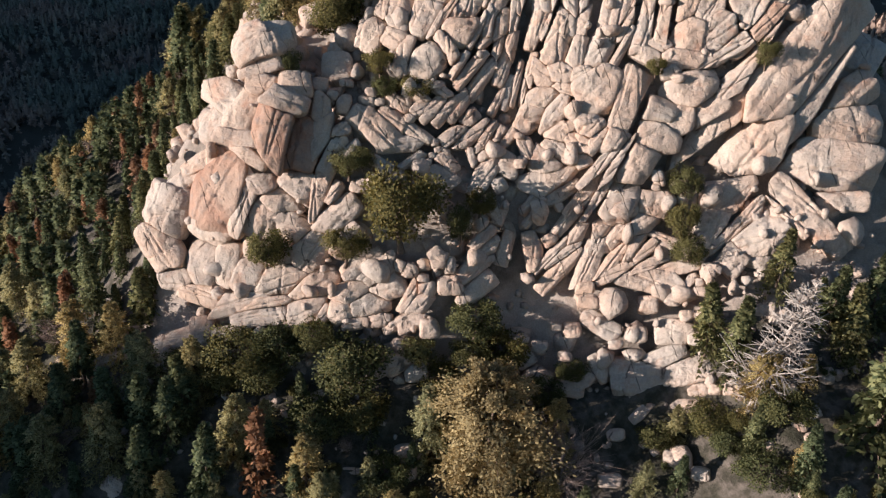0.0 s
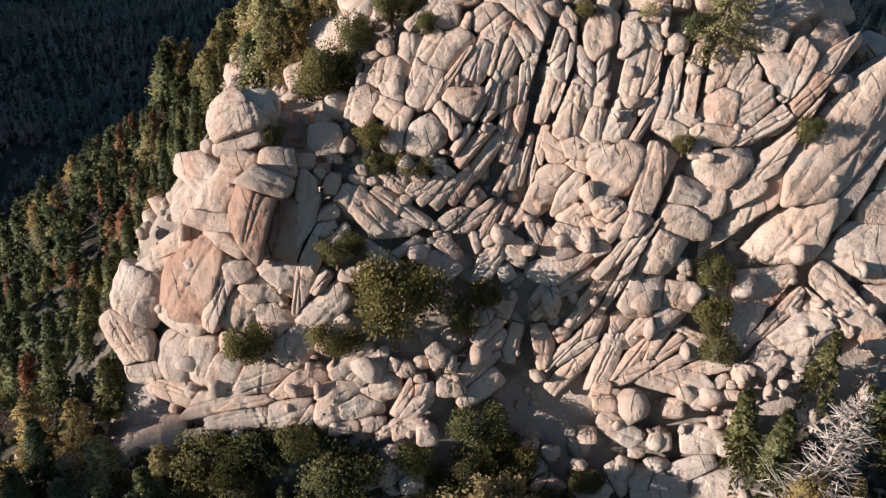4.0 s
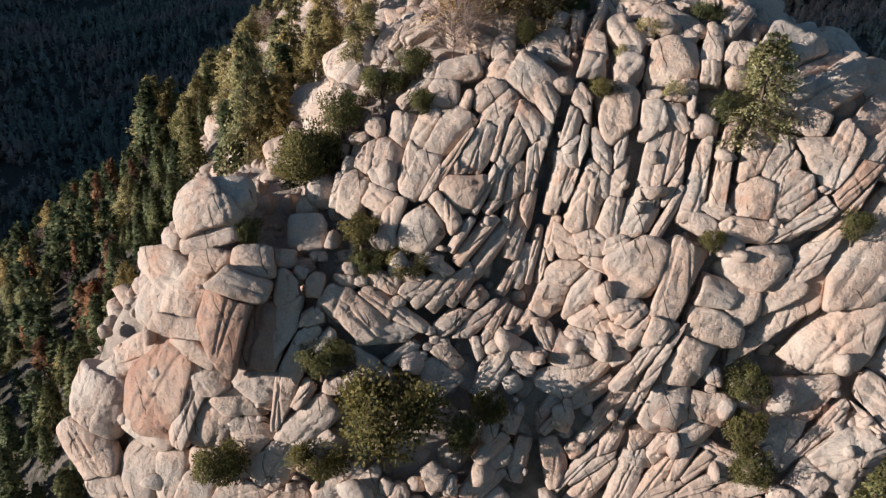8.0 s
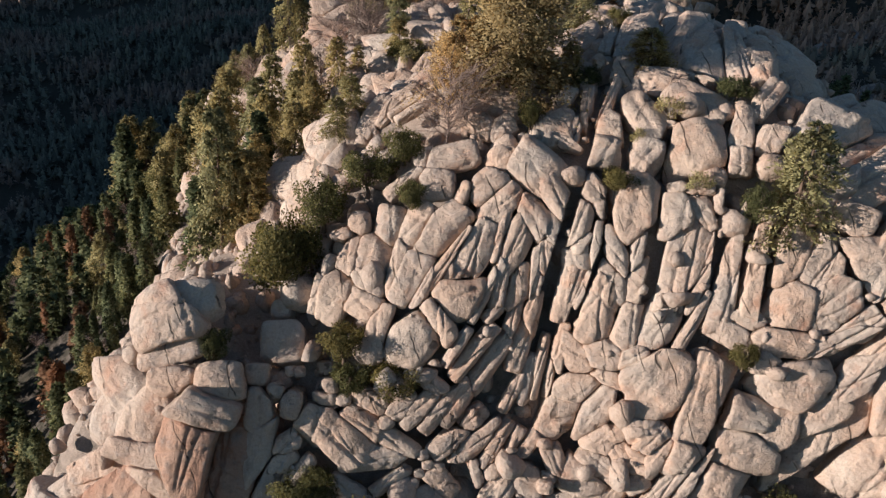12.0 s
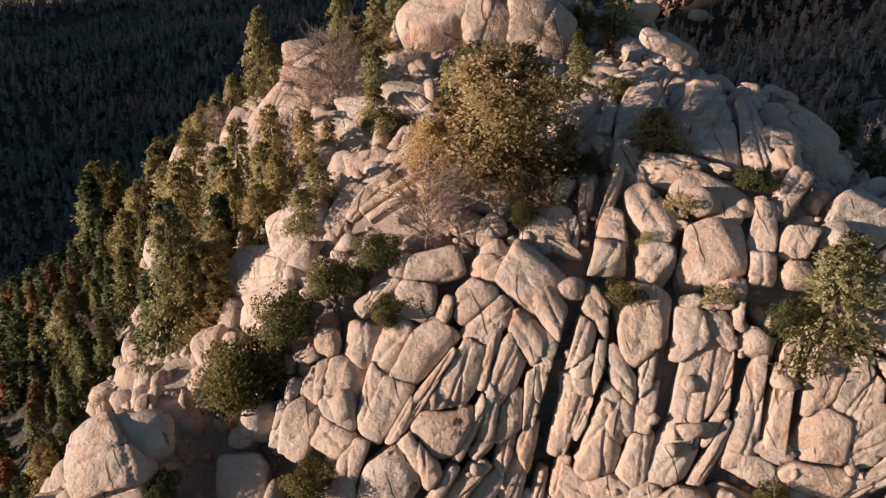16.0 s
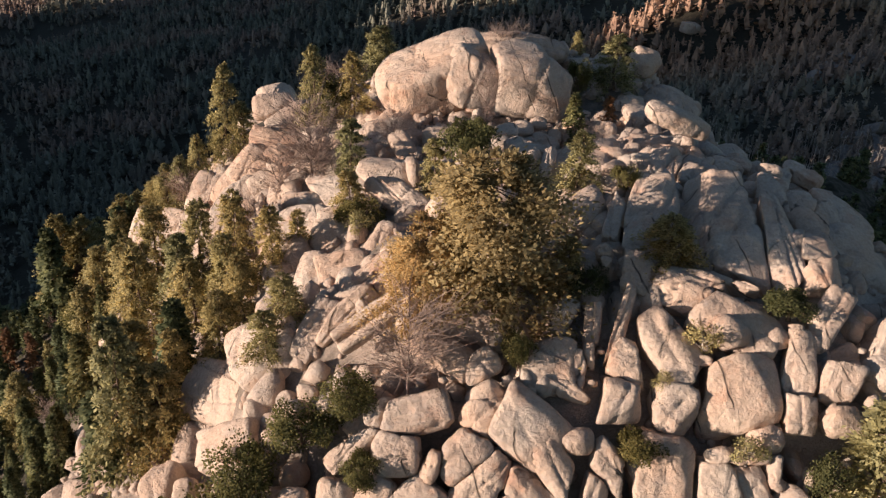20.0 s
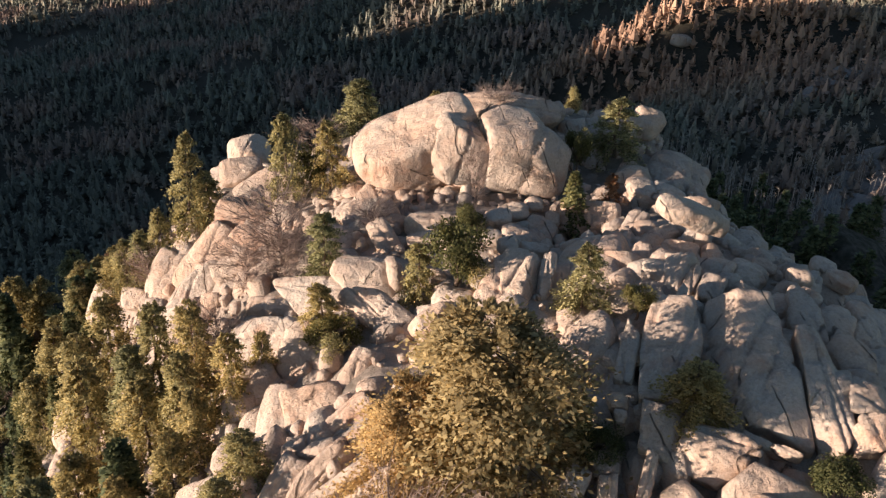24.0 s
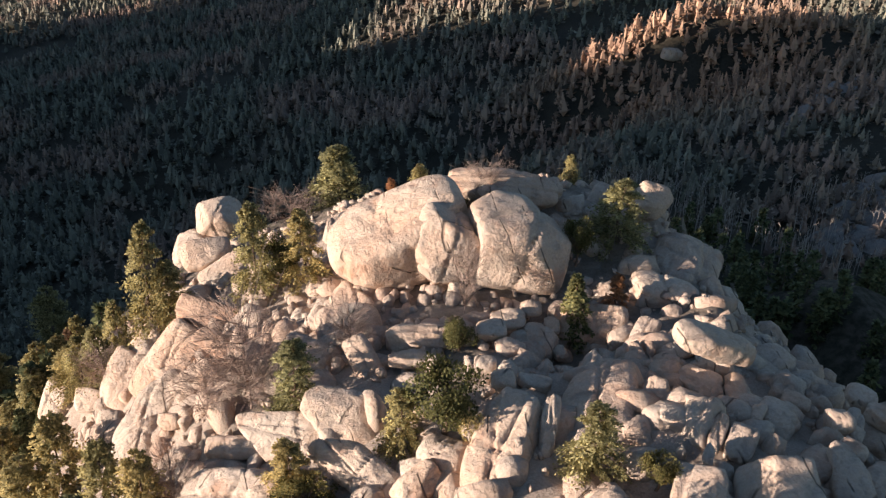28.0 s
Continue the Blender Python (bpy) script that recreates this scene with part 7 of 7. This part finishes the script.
def aspens():
    """A grey stand of leafless trunks on the valley floor, too many to count."""
    rng = np.random.default_rng(19)
    x, y, z = scatter(rng, 700, (58, 262), (150, 330), lambda x, y: (grain(x / 22, y / 22, 0.1, 44) > -0.1))
    n = len(x)
    base, tall = np.stack([x, y, z - 0.3], -1), rng.uniform(5, 9, n)
    top = base + np.stack([rng.normal(0, 0.4, n), rng.normal(0, 0.4, n), tall], -1)
    k = np.repeat(np.arange(n), 5)
    u = rng.uniform(0.4, 0.95, len(k))
    tb = base[k] + (top - base)[k] * u[:, None]
    te = tb + np.stack([rng.normal(0, 0.7, len(k)), rng.normal(0, 0.7, len(k)), rng.uniform(0.6, 1.6, len(k))], -1)
    v, f = merged(sticks(base, top, 0.13, 0.03), sticks(tb, te, 0.05, 0.02))
    ob = new("aspen_stand", mesh_from("aspen_stand", v, f, bare_mat, False))
    tagged(ob, "stand of leafless pale aspens in the shaded valley", "trees", kind="stuff")


aspens()


def far_woods():
    """The shaded forest in the valley: ragged cones, too many to count."""
    rng = np.random.default_rng(9)
    n = 46000
    y = 225 + 1000 * rng.uniform(0, 1, n) ** 0.75
    x = rng.uniform(-0.78, 0.78, n) * (y - 20)
    z = land(x, y)
    clear = ((x + 330) / 50) ** 2 + ((y - 868) / 22) ** 2 > 1
    keep = ((mountain(x, y) < valley(x, y) + 14) | ((x > 58) & (mountain(x, y) < 66) & (y > 165))) & clear & (grain(x / 40, y / 40, 0.2, 31) + rng.uniform(-0.6, 1.0, n) + 0.9 * (np.hypot(x - 165, 2 * (y - 497)) < 90) > -0.25)
    x, y, z = x[keep], y[keep], z[keep]
    n = len(x)
    tall = rng.uniform(6, 12, n) * (0.8 + 0.3 * rng.uniform(0, 1, n)) * np.interp(y, [200, 330, 480], [0.55, 0.7, 1.0])
    wide = tall * rng.uniform(0.19, 0.33, n)
    # a dark core each, and ragged sprays round it
    sides = 4
    ang = np.arange(sides) * 2 * math.pi / sides + rng.uniform(0, 6.28, (n, 1))
    foot = np.stack([x, y, z + 0.04 * tall], -1)[:, None]
    r = wide[:, None] * rng.uniform(0.55, 0.85, (n, sides))
    ring = np.stack([x[:, None] + r * np.cos(ang), y[:, None] + r * np.sin(ang), z[:, None] + tall[:, None] * rng.uniform(0.22, 0.5, (n, sides))], -1)
    tip = np.stack([x + rng.normal(0, 0.3, n), y + rng.normal(0, 0.3, n), z + tall * rng.uniform(0.9, 1.05, n)], -1)[:, None]
    i = np.arange(n) * (sides + 2)
    faces = []
    for s in range(sides):
        e = (s + 1) % sides
        faces += [np.stack([i, i + 1 + e, i + 1 + s], -1), np.stack([i + 1 + s, i + 1 + e, i + 1 + sides], -1)]
    cores = np.stack(faces, 1).reshape(-1, 3)
    sprays = 13
    k = np.repeat(np.arange(n), sprays)
    h = np.tile(np.linspace(0.1, 0.92, sprays), n) + rng.uniform(-0.06, 0.06, n * sprays)
    az = rng.uniform(0, 6.28, n)[k] + np.tile(np.arange(sprays) * 2.4, n) + rng.uniform(-0.7, 0.7, n * sprays)
    out = np.stack([np.cos(az), np.sin(az), 0 * az], -1)
    reach = wide[k] * np.minimum(1.1, 1.7 * (1.06 - h)) * rng.uniform(0.6, 1.2, n * sprays)
    base = np.stack([x[k], y[k], z[k] + tall[k] * h], -1) + out * (0.25 * reach)[:, None]
    along = out * reach[:, None] + np.stack([0 * h, 0 * h, tall[k] * rng.uniform(-0.05, 0.16, len(k))], -1)
    side = np.stack([-np.sin(az), np.cos(az), rng.uniform(-0.9, 0.9, len(k))], -1)
    tufts = kites(base, along, side, np.linalg.norm(along, axis=1), reach * 0.75 + 0.3)
    vc, fc = np.concatenate([foot, ring, tip], 1).reshape(-1, 3), cores
    vt, ft = tufts
    ft = np.concatenate([ft[:, [0, 1, 2]], ft[:, [0, 2, 3]]])
    v, f = merged((vc, fc), (vt, ft))
    ob = new("far_woods", mesh_from("far_woods", v, f, far_mat, False))
    tagged(ob, "dense dark conifer forest filling the shaded valley", "forest", kind="stuff")


def far_material():
    m, n, l, b = material("far_conifers", 0.9)
    geo = n.new("ShaderNodeNewGeometry")
    patch = noise_node(n, l, 0.012, 3, geo.outputs["Position"])
    col = mix(n, l, geo.outputs["Random Per Island"], (0.09, 0.092, 0.075), (0.27, 0.26, 0.195))
    burnt = mix(n, l, geo.outputs["Random Per Island"], (0.17, 0.125, 0.105), (0.40, 0.275, 0.205))
    col = mix(n, l, ramp(n, l, patch.outputs["Fac"], (0.47, BLACK), (0.60, WHITE)).outputs["Color"], col, burnt)
    # the burnt grove on the knoll
    away = n.new("ShaderNodeVectorMath")
    away.operation = "DISTANCE"
    l.new(geo.outputs["Position"], away.inputs[0])
    away.inputs[1].default_value = (150, 497, 60)
    grove = n.new("ShaderNodeMapRange")
    grove.inputs["From Min"].default_value, grove.inputs["From Max"].default_value = 110, 60
    l.new(away.outputs["Value"], grove.inputs["Value"])
    rusty = mix(n, l, geo.outputs["Random Per Island"], (0.24, 0.15, 0.105), (0.48, 0.30, 0.20))
    col = mix(n, l, grove.outputs["Result"], col, rusty)
    l.new(col, b.inputs["Base Color"])
    return m


far_mat = far_material()
far_woods()


# ---- rubble in the clefts ----
def rubble():
    rng = np.random.default_rng(3)
    x, y, z = scatter(rng, 5200, (-44, 88), (62, 204), lambda x, y: (y > 96) | (rng.uniform(0, 1, len(x)) < 0.3))
    proud = land(x, y) - 0.55
    vs, fs, at = [], [], 0
    for k, (a, b, c) in enumerate(zip(x, y, z)):
        if k % 4 == 1 and 97 < b < 126:
            c = proud[k]
        large = k % 5 == 0 and 97 < b < 198
        v0, f0 = BALLS[2 if large else 1]
        s = rng.uniform(0.9, 1.7) if large else rng.uniform(0.25, 0.9) * rng.uniform(0.5, 1.2)
        size = s * rng.uniform(0.6, 1.3, 3)
        pl = unit(rng, 9)
        q = np.maximum(1e-4, v0 @ pl.T) / rng.uniform(0.75, 1.1, 9)
        r = np.minimum(np.sum(q ** 8, axis=1) ** (-1 / 8), 1.5)
        vs.append(v0 * r[:, None] * size + np.array([a, b, c + (-0.1 if large else 0.1)]))
        fs.append(f0 + at)
        at += len(v0)
    ob = new("rubble", mesh_from("rubble", np.concatenate(vs), np.concatenate(fs), rock_mat))
    tagged(ob, "loose granite rubble in the clefts and gullies", "rubble", kind="stuff")


rubble()
